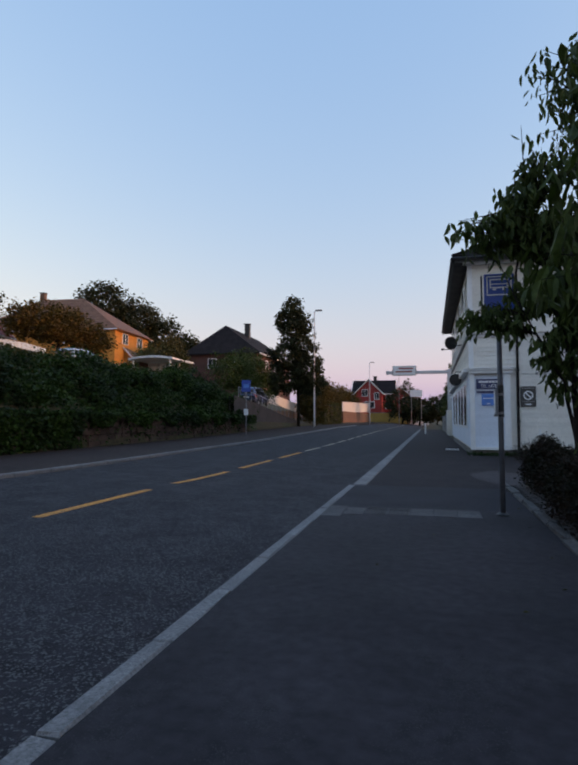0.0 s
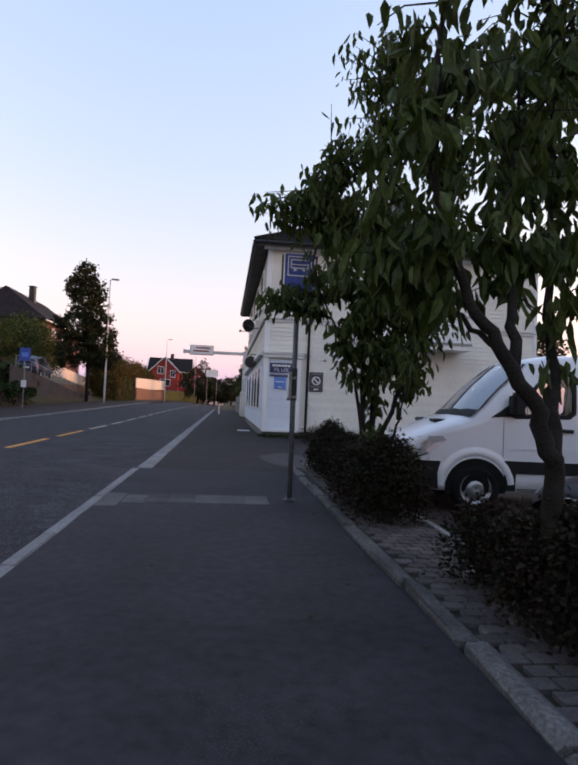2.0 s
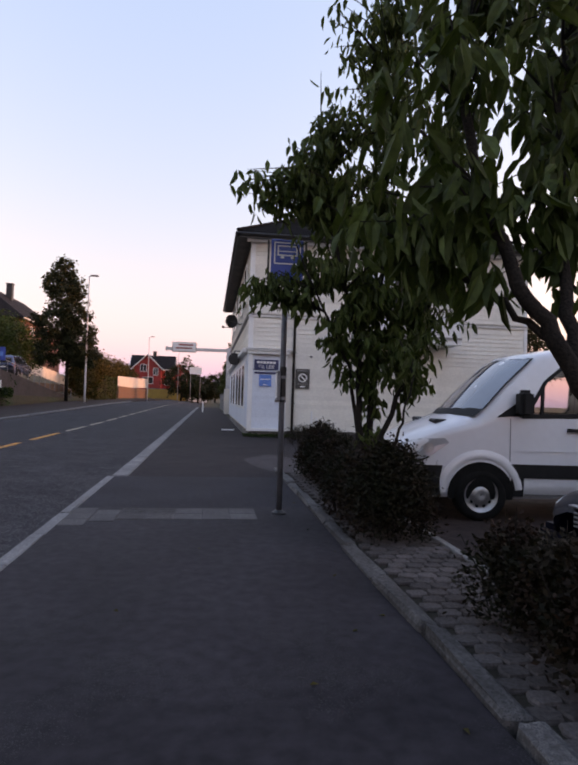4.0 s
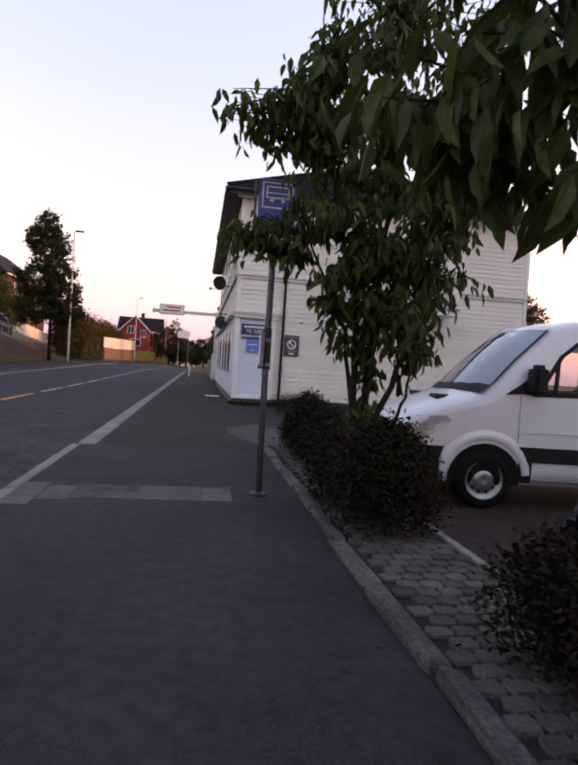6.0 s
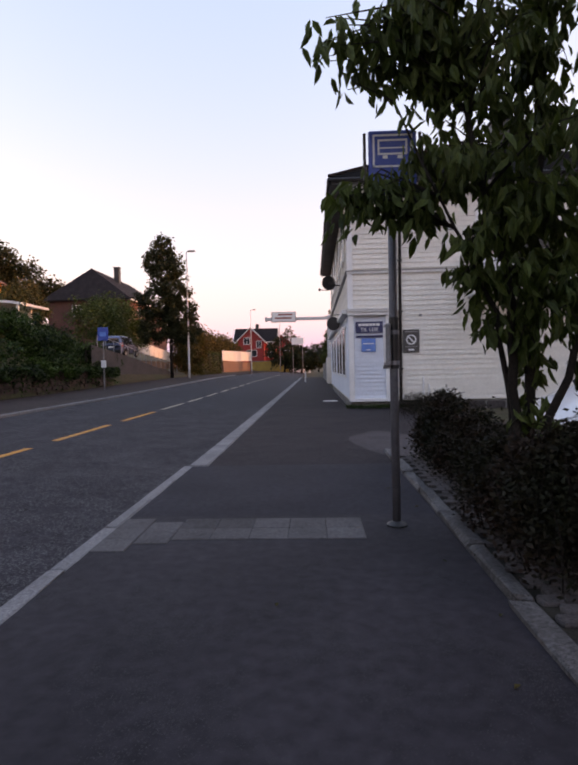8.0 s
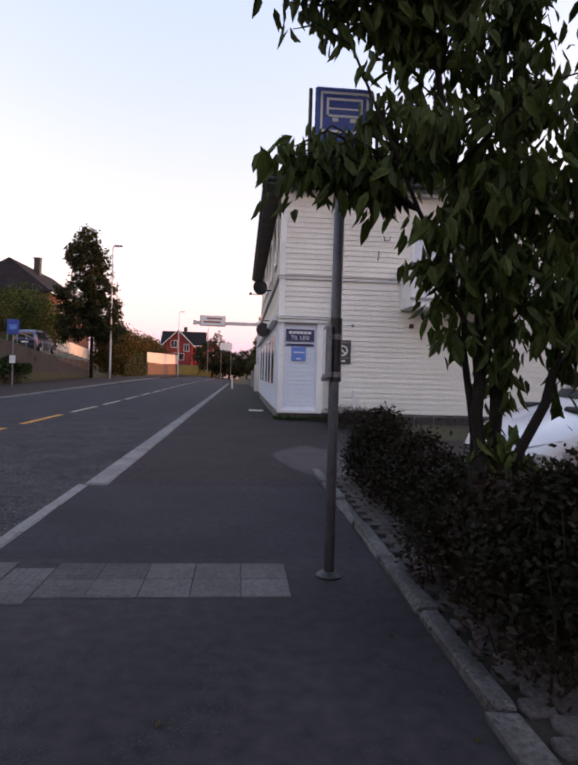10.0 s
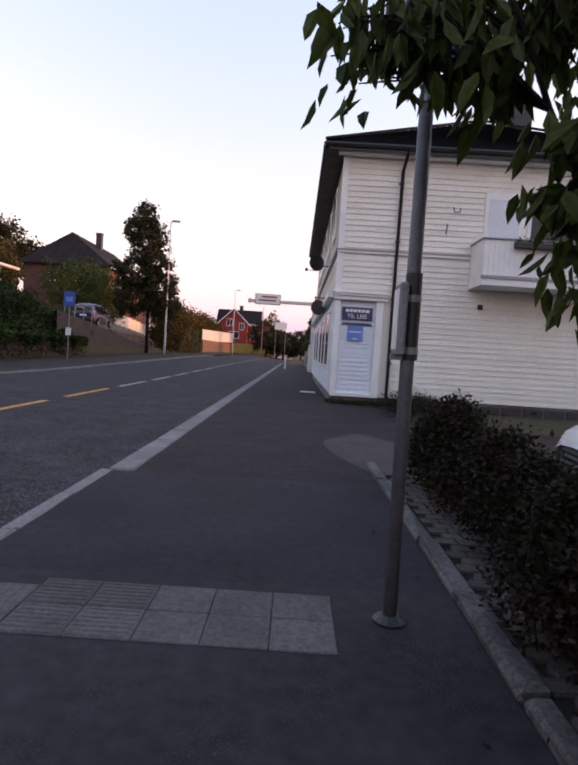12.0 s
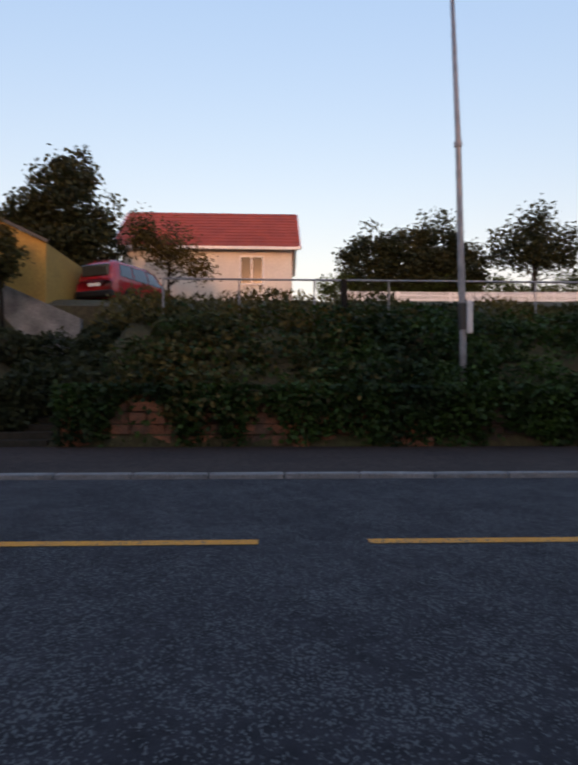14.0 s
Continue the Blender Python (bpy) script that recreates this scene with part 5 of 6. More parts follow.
def window(parent, x, y, z, w, h, side, label="white framed window"):
    """A casement on a wall; side gives the wall's outward direction."""
    if side in "ns":
        s = -1 if side == "s" else 1
        f_ = part("window", abox(x - w / 2 - 0.1, x + w / 2 + 0.1, min(y, y + s * 0.08), max(y, y + s * 0.08), z - 0.1, z + h + 0.1, 0.01), M["trim"], parent, label)
        for a, b in ((x - w / 2, x - 0.04), (x + 0.04, x + w / 2)):
            part("pane", abox(a, b, min(y + s * 0.081, y + s * 0.09), max(y + s * 0.081, y + s * 0.09), z, z + h), M["pane"], f_)
    else:
        s = 1 if side == "e" else -1
        f_ = part("window", abox(min(x, x + s * 0.08), max(x, x + s * 0.08), y - w / 2 - 0.1, y + w / 2 + 0.1, z - 0.1, z + h + 0.1, 0.01), M["trim"], parent, label)
        for a, b in ((y - w / 2, y - 0.04), (y + 0.04, y + w / 2)):
            part("pane", abox(min(x + s * 0.081, x + s * 0.09), max(x + s * 0.081, x + s * 0.09), a, b, z, z + h), M["pane"], f_)


def cottage(name, x, y, z, turn, lx, ly, h, rise, wallm, roofm, label, ridge="y", over=0.45, chim=None, wins=(), hip=0.0, chim_mat="redroof"):
    """A house with a gabled or hipped roof, centred at its foot; wins: (side, along, sill, width, height)."""
    t = thing(name, x, y, z, turn, label, "house")
    bm = abox(-lx / 2, lx / 2, -ly / 2, ly / 2, -1.5, h)
    a, b = (lx / 2, ly / 2)
    if hip == 0:
        ends = ((-b, b) if ridge == "y" else (-a, a))
        for e in ends:
            if ridge == "y":
                poly(bm, [(-a, e, h), (a, e, h), (0, e, h + rise)])
            else:
                poly(bm, [(e, -b, h), (e, b, h), (e, 0, h + rise)])
    part("wall", bm, wallm, t)
    A, B = a + over, b + over
    k = rise / (a if ridge == "y" else b)
    zl = h - over * k
    zt = h + rise + 0.05
    bm, courses = bmesh.new(), bmesh.new()
    if ridge == "y":
        R0, R1 = Vector((0, -B + hip, zt)), Vector((0, B - hip, zt))
        C = [Vector((-A, -B, zl)), Vector((A, -B, zl)), Vector((A, B, zl)), Vector((-A, B, zl))]
        slopes = [(C[1], C[2], R1, R0), (C[3], C[0], R0, R1)] + ([(C[0], C[1], R0), (C[2], C[3], R1)] if hip else [])
        edges = [(C[0], R0), (C[1], R0), (C[2], R1), (C[3], R1)]
        eaves = [(C[1], C[2]), (C[3], C[0])]
    else:
        R0, R1 = Vector((-A + hip, 0, zt)), Vector((A - hip, 0, zt))
        C = [Vector((-A, -B, zl)), Vector((A, -B, zl)), Vector((A, B, zl)), Vector((-A, B, zl))]
        slopes = [(C[0], C[1], R1, R0), (C[2], C[3], R0, R1)] + ([(C[3], C[0], R0), (C[1], C[2], R1)] if hip else [])
        edges = [(C[0], R0), (C[3], R0), (C[1], R1), (C[2], R1)]
        eaves = [(C[0], C[1]), (C[2], C[3])]
    up = Vector((0, 0, 0.16))
    for q in slopes:
        top_q = [p + up for p in q]
        poly(bm, top_q)
        poly(bm, list(q)[::-1])
        for p0, p1 in zip(q, q[1:] + q[:1]):
            poly(bm, [p0, p1, p1 + up, p0 + up])
        if len(q) == 4:
            for c in range(1, 11):
                f0, f1 = c / 11, c / 11 + 0.012
                w0, w1 = top_q[0].lerp(top_q[3], f0), top_q[1].lerp(top_q[2], f0)
                v0, v1 = top_q[0].lerp(top_q[3], f1), top_q[1].lerp(top_q[2], f1)
                e_ = Vector((0, 0, 0.035))
                poly(courses, [w0 + e_, w1 + e_, v1 + e_, v0 + e_])
                poly(courses, [w0, w1, w1 + e_, w0 + e_])
    rf = part("roof", bm, roofm, t)
    tagged(part("tile_course_relief", courses, roofm, rf), kind="stuff")
    for p0, p1 in (edges if hip == 0 else []):
        part("barge_board", atube([p0 + Vector((0, 0, 0.06)), p1 + Vector((0, 0, 0.06))], 0.11, 4), M["trim"], rf)
    for p0, p1 in eaves:
        part("eaves_board", atube([p0 + Vector((0, 0, 0.02)), p1 + Vector((0, 0, 0.02))], 0.10, 4), M["trim"], rf)
    if chim:
        cx, cy, cz = chim
        c_ = part("chimney", abox(cx - 0.4, cx + 0.4, cy - 0.4, cy + 0.4, h, cz, 0.03), M[chim_mat], t)
        part("cap", abox(cx - 0.48, cx + 0.48, cy - 0.48, cy + 0.48, cz, cz + 0.12), M["dark"], c_)
    for side, al, sill, w, hh in wins:
        if side in "ns":
            window(t, al, -b if side == "s" else b, sill, w, hh, side)
        else:
            window(t, a if side == "e" else -a, al, sill, w, hh, side)
    return t


# white cottage with a red roof
cottage("white_cottage", -33, -5.8, 6.1, 0, 6.0, 8.8, 3.05, 2.35, M["plaster"], M["redroof"], "white plastered cottage with red tiled roof", "y", 0.4,
        wins=(("e", 2.3, 1.0, 1.1, 1.35), ("e", 2.2, 0.05, 0.3, 0.3), ("n", 0, 1.0, 1.2, 1.2)))
cottage("red_roofed_house", -40, 26.6, 6.6, 12, 8.0, 7.5, 4.0, 3.0, M["plaster"], M["redroof"], "white house with bright red roof and red chimney", "y", 0.5,
        chim=(0.2, 1.6, 8.5), wins=(("e", -2, 1.2, 1.2, 1.4), ("e", 2, 1.2, 1.2, 1.4), ("n", 1, 1.2, 1.2, 1.4)), chim_mat="redroof")
cottage("red_roofed_wing", -38.6, 31.0, 6.4, 12, 6.0, 2.6, 2.0, 2.2, M["plaster"], M["redroof"], "low white wing with bright red roof", "y", 0.4,
        wins=(("e", 0, 0.8, 1.0, 1.0),))
cottage("ochre_house", -60.5, 74, 9.0, 4, 25, 12, 6.6, 5.6, M["orange"], M["brownroof"], "ochre timber house with brown hipped roof", "x", 0.6,
        chim=(-4.0, 0.4, 13.6), wins=(("e", -2.6, 4.2, 1.8, 1.6), ("e", 2.6, 4.2, 1.8, 1.6), ("s", 9.6, 4.2, 2.2, 1.6), ("s", 5, 4.2, 2.2, 1.6), ("s", 9, 1.2, 2, 1.6)), hip=9.5, chim_mat="brick")
cottage("ochre_annexe", -49.6, 75.5, 8.0, 8, 5, 7, 3.2, 2.6, M["orange"], M["brownroof"], "ochre timber annexe with low brown roof", "y", 0.5,
        wins=(("e", 0, 1.0, 1.6, 1.3), ("s", 0.6, 1.0, 1.4, 1.3)))
cottage("dark_roofed_house", -31.0, 81, 5.8, 0, 11, 20, 5.6, 4.0, M["darkwall"], M["roof"], "dark red timber house with black hipped roof", "y", 0.6,
        chim=(1.2, -1.5, 11.0), wins=(("s", -1.5, 3.2, 1.2, 1.3), ("s", 2, 3.2, 1.2, 1.3), ("e", 0, 3.2, 1.2, 1.3), ("e", -5, 3.2, 1.2, 1.3)), hip=2.2, chim_mat="dark")
cottage("red_timber_house", -14.4, 134, 3.4, 0, 9.6, 7, 4.6, 2.9, M["red"], M["roof"], "red timber house with white trim and dark roof", "x", 0.5,
        chim=(0.2, 0, 8.6), wins=(("s", -3.4, 2.9, 1.1, 1.3), ("s", 3.6, 2.9, 1.0, 1.3), ("s", 3.6, 0.6, 1.2, 1.4)), chim_mat="dark")
cottage("red_timber_wing", -15.2, 129.5, 3.4, 0, 6.2, 4, 4.4, 3.0, M["red"], M["roof"], "gabled red timber wing with white barge boards", "y", 0.5,
        wins=(("s", -0.9, 3.6, 1.3, 1.5), ("s", 1.9, 2.8, 1.0, 1.5), ("s", 0.2, 0.8, 2.2, 1.4)), chim_mat="dark")
cottage("red_timber_house", -9.4, 158, 3.0, 0, 8, 8, 4.6, 2.9, M["red"], M["roof"], "red timber house with dark roof further along", "y", 0.5,
        wins=(("s", -1.8, 3.2, 1.2, 1.4), ("s", 1.6, 3.2, 1.2, 1.4)), chim_mat="dark")
# carport
cp = thing("carport", -26.3, 41.5, 4.7, 0, "white carport with a thin shallow arched roof", "carport")
bm = bmesh.new()
arch_x = np.linspace(-2.3, 2.3, 9)
arch_z = [2.15 + 0.22 * (1 - (v / 2.3) ** 2) for v in arch_x]
for y0_, y1_ in ((-1.6, 3.2),):
    for (xa, za), (xb, zb) in zip(zip(arch_x, arch_z), list(zip(arch_x, arch_z))[1:]):
        v8 = [bm.verts.new(p) for p in ((xa, y0_, za), (xb, y0_, zb), (xb, y1_, zb), (xa, y1_, za), (xa, y0_, za + 0.2), (xb, y0_, zb + 0.2), (xb, y1_, zb + 0.2), (xa, y1_, za + 0.2))]
        for q in ((3, 2, 1, 0), (4, 5, 6, 7), (0, 1, 5, 4), (2, 3, 7, 6)):
            bm.faces.new([v8[i] for i in q])
    for e_, z_ in ((-2.3, arch_z[0]), (2.3, arch_z[-1])):
        poly(bm, [(e_, y0_, z_), (e_, y1_, z_), (e_, y1_, z_ + 0.2), (e_, y0_, z_ + 0.2)])
bmesh.ops.remove_doubles(bm, verts=bm.verts, dist=1e-4)
part("roof", bm, M["trim"], cp)
part("back_wall", abox(-1.8, 1.7, 1.2, 1.35, -0.6, 2.1), M["plaster"], cp)
part("side_wall", abox(-1.8, -1.65, -0.4, 1.2, -0.6, 2.1), M["darkwall"], cp)
for px_ in (-0.5, 0.6):
    part("door_batten", abox(px_ - 0.05, px_ + 0.05, 1.17, 1.2, -0.4, 2.05), M["greytrim"], cp)
for px_ in (-1.9, 1.9):
    part("post", abox(px_ - 0.08, px_ + 0.08, -1.4, -1.24, -0.8, 2.15), M["trim"], cp)
# mustard shed, pale wall and steps
shed = thing("mustard_shed", -20.5, -12.5, 3.9, 0, "mustard yellow gabled shed beside the steps", "shed")
bm = bmesh.new()
prof = [(-2.5, -1.5), (2.7, -1.5), (2.7, 2.3), (0.6, 3.3), (-2.5, 4.2)]
f0 = [bm.verts.new((1.5, a, b)) for a, b in prof]
f1 = [bm.verts.new((-2.5, a, b)) for a, b in prof]
bm.faces.new(f0)
bm.faces.new(f1[::-1])
for i in range(5):
    bm.faces.new((f0[i], f1[i], f1[(i + 1) % 5], f0[(i + 1) % 5]))
part("wall", bm, M["ochre"], shed)
part("roof_edge", atube([(1.6, 2.8, 2.32), (1.6, 0.6, 3.36), (1.6, -2.5, 4.28)], 0.07, 4), M["dark"], shed)
pw = thing("pale_garden_wall", -18.6, -10.9, 2.6, 0, "pale grey rendered garden wall by the steps", "wall")
bm = bmesh.new()
for q0, q1, h0, h1 in (((0, -5.0), (0, -0.1), 1.75, 1.75), ((0.1, -0.1), (0.1, 2.4), 2.2, 1.1)):
    a = [bm.verts.new((q0[0] + dx, q0[1], zz_)) for dx, zz_ in ((-0.15, -1.5), (0.15, -1.5), (0.15, h0), (-0.15, h0))]
    b = [bm.verts.new((q1[0] + dx, q1[1], zz_)) for dx, zz_ in ((-0.15, -1.5), (0.15, -1.5), (0.15, h1), (-0.15, h1))]
    for i in range(4):
        bm.faces.new((a[i], a[(i + 1) % 4], b[(i + 1) % 4], b[i]))
    bm.faces.new(a[::-1])
    bm.faces.new(b)
part("wall", bm, M["concrete"], pw)
steps = thing("garden_steps", -14.0, -9.0, 0.1, 0, "garden steps climbing the bank, coloured dark for the shade on them", "steps", kind="structure")
# steps and side wall take the dark soil colour to stand in for shade
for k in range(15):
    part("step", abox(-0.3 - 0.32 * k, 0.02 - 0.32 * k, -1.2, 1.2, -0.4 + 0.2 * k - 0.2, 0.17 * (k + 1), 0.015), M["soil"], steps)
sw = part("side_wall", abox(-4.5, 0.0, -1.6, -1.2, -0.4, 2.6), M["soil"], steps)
# railing on the bank top
rail = thing("bank_railing", -16.5, 8.0, 3.4, 0, "thin grey steel pipe railing along the bank", "railing")
ys_ = np.arange(-13.6, 0.5, 2.12)
for yv in ys_:
    part("post", atube([(0, yv, hill(-16.5, yv + 8) - 3.6), (0, yv, 1.18)], 0.026, 6), M["steel"], rail)
part("top_rail", atube([(0, ys_[0], 1.18), (0, ys_[-1], 1.18)], 0.032, 6), M["steel"], rail)
part("corner_post", abox(-0.08, 0.08, -8.6, -8.44, -0.2, 1.2, 0.01), M["bark"], rail)
# white picket fence
fence = thing("picket_fence", -27, 12, 5.5, 0, "white painted picket fence on the slope", "fence")
pm = bpy.data.meshes.new("picket")
tmp = abox(-0.012, 0.012, 0, 0.085, 0, 0.44)
tmp.to_mesh(pm)
tmp.free()
for k in range(200):
    yv = 1.0 + k * 0.125
    p_ = obj("picket", pm, M["trim"], fence)
    p_.location = (0, yv - 12, hill(-27, yv) - 5.5 + 0.05 + 0.008 * (k % 3))
for zz_ in (0.12, 0.33):
    part("rail", atube([(-0.03, yv - 12, hill(-27, yv) - 5.5 + zz_) for yv in (1.0, 8, 16, 26.1)], 0.035, 4), M["trim"], fence)
for yv in np.arange(1.0, 26.2, 2.5):
    part("post", abox(-0.09, 0.01, yv - 12.05, yv - 11.95, hill(-27, yv) - 5.9, hill(-27, yv) - 5.5 + 0.5), M["trim"], fence)

# dark bushes behind the picket fence
crown_tree("garden_hedge", -30.5, 8, 5.6, [((-30.5, yv, 6.7 + 0.25 * math.sin(yv)), (1.1, 1.7, 0.85)) for yv in (1.5, 4, 6.5, 9, 11.5, 14, 16.5)], 0.1, 0.2, 9000, M["leaf"], 77, "dark leafy hedge behind the picket fence")
# cars on the slope
vehicle("red_car", -25.3, -7.1, hill(-23.4, -6.8) - 0.55, -25, MPV["tops"], MPV["lows"], MPV["belts"], MPV["wide"], MPV["wtop"], M["car_red"],
        "red people carrier parked on the slope", (0.8, 3.5), 0.31, MPANES, None, (1.02, 1.72, 0.92, 0.95), None, mpv_extras, None, MTAIL)

wg = thing("white_garden_fence", -22.5, 31.0, 3.85, 0, "white board fence half hidden behind the bank", "fence")
for k in range(14):
    part("fence_board", abox(-0.03, 0.03, -4.0 + 0.5 * k, -3.55 + 0.5 * k, 0.0, 1.35 - 0.02 * k, 0.008), M["trim"], wg)
part("rail", abox(-0.07, -0.03, -4.0, 3.0, 0.5, 0.62), M["trim"], wg)
vehicle("silver_blue_car", -17.2, 46.0, hill(-17, 42) + 0.1, -92, MPV["tops"], MPV["lows"], MPV["belts"], MPV["wide"], MPV["wtop"], M["car_blue"],
        "silver blue estate car parked on the ramp above the wall", (0.8, 3.5), 0.31, MPANES, None, (1.02, 1.72, 0.92, 0.95), None, mpv_extras, LAMP, MTAIL)
vehicle("grey_car", -26.0, 31.0, hill(-26, 28) - 0.75, -90, MPV["tops"], MPV["lows"], MPV["belts"], MPV["wide"], MPV["wtop"], M["car_grey"],
        "pale grey car half hidden behind the bank", (0.8, 3.5), 0.31, MPANES, None, (1.02, 1.72, 0.92, 0.95), None, mpv_extras, None, None)

# trees and bushes of the left side
crown_tree("broad_tree", -28, -12.2, 5.9, [((-28, -12.4, 9.6), (2.2, 2.2, 2.6)), ((-27.5, -11.3, 8.2), (1.8, 1.8, 1.8)), ((-28.3, -13.8, 9.0), (1.6, 1.8, 1.8)), ((-28, -12.0, 12.0), (1.1, 1.0, 0.9))], 0.3, 0.34, 9000, M["darkleaf"], 51, "large dark broadleaf tree behind the shed")
crown_tree("small_tree", -17.4, -10.4, 3.6, [((-17.4, -10.7, 5.4), (0.8, 0.9, 0.9))], 0.07, 0.2, 1600, M["dryveg"], 52, "small yellowing tree by the garden steps")
crown_tree("small_tree", -26.5, -7.2, 5.4, [((-26.5, -7.0, 7.9), (1.0, 1.2, 1.0)), ((-26.5, -8.4, 8.6), (0.8, 0.8, 0.9)), ((-26.5, -5.9, 7.2), (0.7, 0.8, 0.6))], 0.08, 0.2, 2200, M["dryveg"], 53, "thin yellow green tree before the cottage", shell=0.1, clump=0.9)
crown_tree("hedge_tree", -31, 3.0, 6.2, [((-31, 2.8, 8.2), (1.6, 1.7, 1.9)), ((-31, 4.6, 8.4), (1.6, 1.7, 1.8))], 0.15, 0.3, 5500, M["darkleaf"], 54, "dark clipped garden tree behind the fence")
crown_tree("hedge_tree", -31, 6.6, 6.3, [((-31, 6.4, 8.7), (1.8, 1.8, 2.2)), ((-31, 8.0, 8.0), (1.4, 1.4, 1.5))], 0.15, 0.3, 5200, M["darkleaf"], 55, "dark round garden tree behind the fence")
crown_tree("apple_tree", -30, 11.4, 6.4, [((-30, 10.9, 9.2), (1.7, 1.8, 1.5)), ((-30, 12.8, 9.0), (1.5, 1.6, 1.4)), ((-30, 11.6, 10.6), (0.9, 0.8, 0.8))], 0.14, 0.28, 3000, M["darkleaf"], 56, "open crowned apple tree behind the fence", shell=0.2, clump=0.6)
crown_tree("apple_tree", -33, 20.5, 6.6, [((-33, 20.3, 9.4), (2.4, 2.4, 1.9)), ((-33, 22.3, 9.0), (1.8, 1.8, 1.6)), ((-33, 20.6, 12.0), (0.9, 1.0, 1.2))], 0.2, 0.28, 4600, M["goldleaf"], 57, "russet apple tree before the red roofed house", shell=0.2, clump=0.6)
crown_tree("garden_tree", -46, 37, 9, [((-46, 35, 14.0), (3, 3.4, 2.6)), ((-45, 38, 13.0), (2.6, 2.8, 2.3))], 0.3, 0.5, 4200, M["darkleaf"], 58, "dark garden tree behind the houses")
crown_tree("golden_bush", -32, 34.0, 6.4, [((-32, 31.5, 9.2), (2.4, 2.6, 1.6)), ((-32, 34.6, 9.3), (2.5, 2.8, 1.7)), ((-31.6, 38.2, 8.6), (2.0, 2.4, 1.5))], 0.2, 0.34, 7000, M["goldleaf"], 59, "broad golden brown bush before the ochre house")
crown_tree("tall_tree", -73, 113, 12, [((-75.5, 109, 27.5), (6, 6, 6)), ((-70.5, 117, 25.5), (5.2, 6, 5.5)), ((-66, 122, 21.5), (5, 6.5, 5.0)), ((-62, 128, 19), (4, 6, 4)), ((-72, 110, 21), (7, 7, 5))], 0.6, 0.95, 12000, M["darkleaf"], 60, "tall dark trees behind the ochre house")
crown_tree("garden_tree", -33, 58, 6, [((-33, 57, 9.0), (2.6, 3.2, 2.6)), ((-31, 53, 8.0), (2.2, 2.6, 2.0))], 0.2, 0.4, 5000, M["dryveg"], 61, "green garden tree beside the dark roofed house")
crown_tree("garden_tree", -36.6, 62, 6.0, [((-37.6, 62, 9.0), (2.4, 3.0, 2.0)), ((-35.4, 63, 8.6), (2.2, 3.0, 1.9))], 0.22, 0.4, 6000, M["leaf"], 161, "green garden trees between the ochre and dark roofed houses")
crown_tree("round_bush", -20.5, 52, 3.5, [((-20.5, 47.0, 6.2), (2.4, 3.4, 2.2)), ((-20.5, 52.4, 6.4), (2.3, 3.4, 2.3)), ((-20.0, 57.2, 5.4), (1.6, 2.4, 1.8))], 0.2, 0.3, 7500, M["leaf"], 62, "large rounded grey green bush above the ramp")
for k, (by_, hz_, ry_) in enumerate(((8.2, 3.75, 1.2), (10.6, 4.0, 1.4), (13.2, 4.1, 1.5), (15.8, 4.45, 1.6), (18.4, 4.3, 1.5), (20.6, 3.75, 1.3), (23.6, 4.5, 1.4), (25.8, 4.9, 1.3), (28.4, 4.1, 1.4), (31.2, 3.7, 1.5), (34.2, 3.4, 1.5))):
    bx_ = -16.2 - 0.5 * (k % 2)
    crown_tree("round_bush", bx_, by_, hill(bx_, by_) - 0.2, [((bx_, by_, hz_ - 0.95), (1.2, ry_, 0.95)), ((bx_ + 0.9, by_ + 0.5, hz_ - 1.5), (1.0, 1.3, 0.9)), ((bx_ + 0.2, by_ - 0.7, hz_ - 0.7), (0.7, 0.8, 0.6))],
               0.05, 0.2, 2600, M["ivy"], 163 + k, "leafy green bush on the bank top")
crown_tree("street_tree", -13.8, 47.5, 0.6, [((-14.2, 46.8, 12.4), (1.15, 1.2, 1.2)), ((-15.1, 46.6, 11.2), (0.95, 1.2, 1.0)), ((-13.2, 47.0, 10.9), (0.95, 1.2, 1.0)), ((-14.2, 46.6, 10.2), (1.3, 1.4, 1.0)), ((-13.3, 46.8, 8.7), (1.5, 1.6, 1.2)), ((-14.8, 46.8, 7.6), (1.9, 1.9, 1.5)), ((-13.0, 47.2, 6.6), (1.7, 1.9, 1.4)), ((-15.2, 47.4, 5.4), (1.7, 2.0, 1.5)), ((-12.6, 48.0, 5.0), (1.7, 2.2, 1.2))], 0.17, 0.34, 11000, M["darkleaf"], 65, "tall narrow dark tree beside a street lamp", shell=0.5)
crown_tree("weeping_bush", -14.6, 60, 0.7, [((-14.6, 58.5, 3.6), (1.5, 2.6, 2.4)), ((-14.7, 62.5, 4.2), (1.6, 2.6, 2.0)), ((-14.6, 55.6, 3.0), (1.3, 1.6, 2.0))], 0.12, 0.3, 7000, M["goldleaf"], 66, "yellowing hanging bush along the pavement")
crown_tree("golden_bush", -17.2, 80, 0.8, [((-17.2, 74, 5.0), (2.2, 4.0, 2.0)), ((-17.2, 82, 5.2), (2.2, 4.4, 2.0)), ((-17.2, 92, 5.2), (2.2, 5.5, 2.0)), ((-17.0, 104, 5.0), (2.2, 6.0, 2.0))], 0.15, 0.4, 9000, M["goldleaf"], 67, "long golden green hedge of trees behind a fence")
th = thing("thuja_hedge", -14.6, 68.5, 0.6, 0, "clipped dark green thuja hedge", "hedge")
part("core", abox(-0.7, 0.7, -6.6, 6.6, 0, 2.7, 0.2), M["soil"], th)
rng = np.random.default_rng(70)
n = 9000
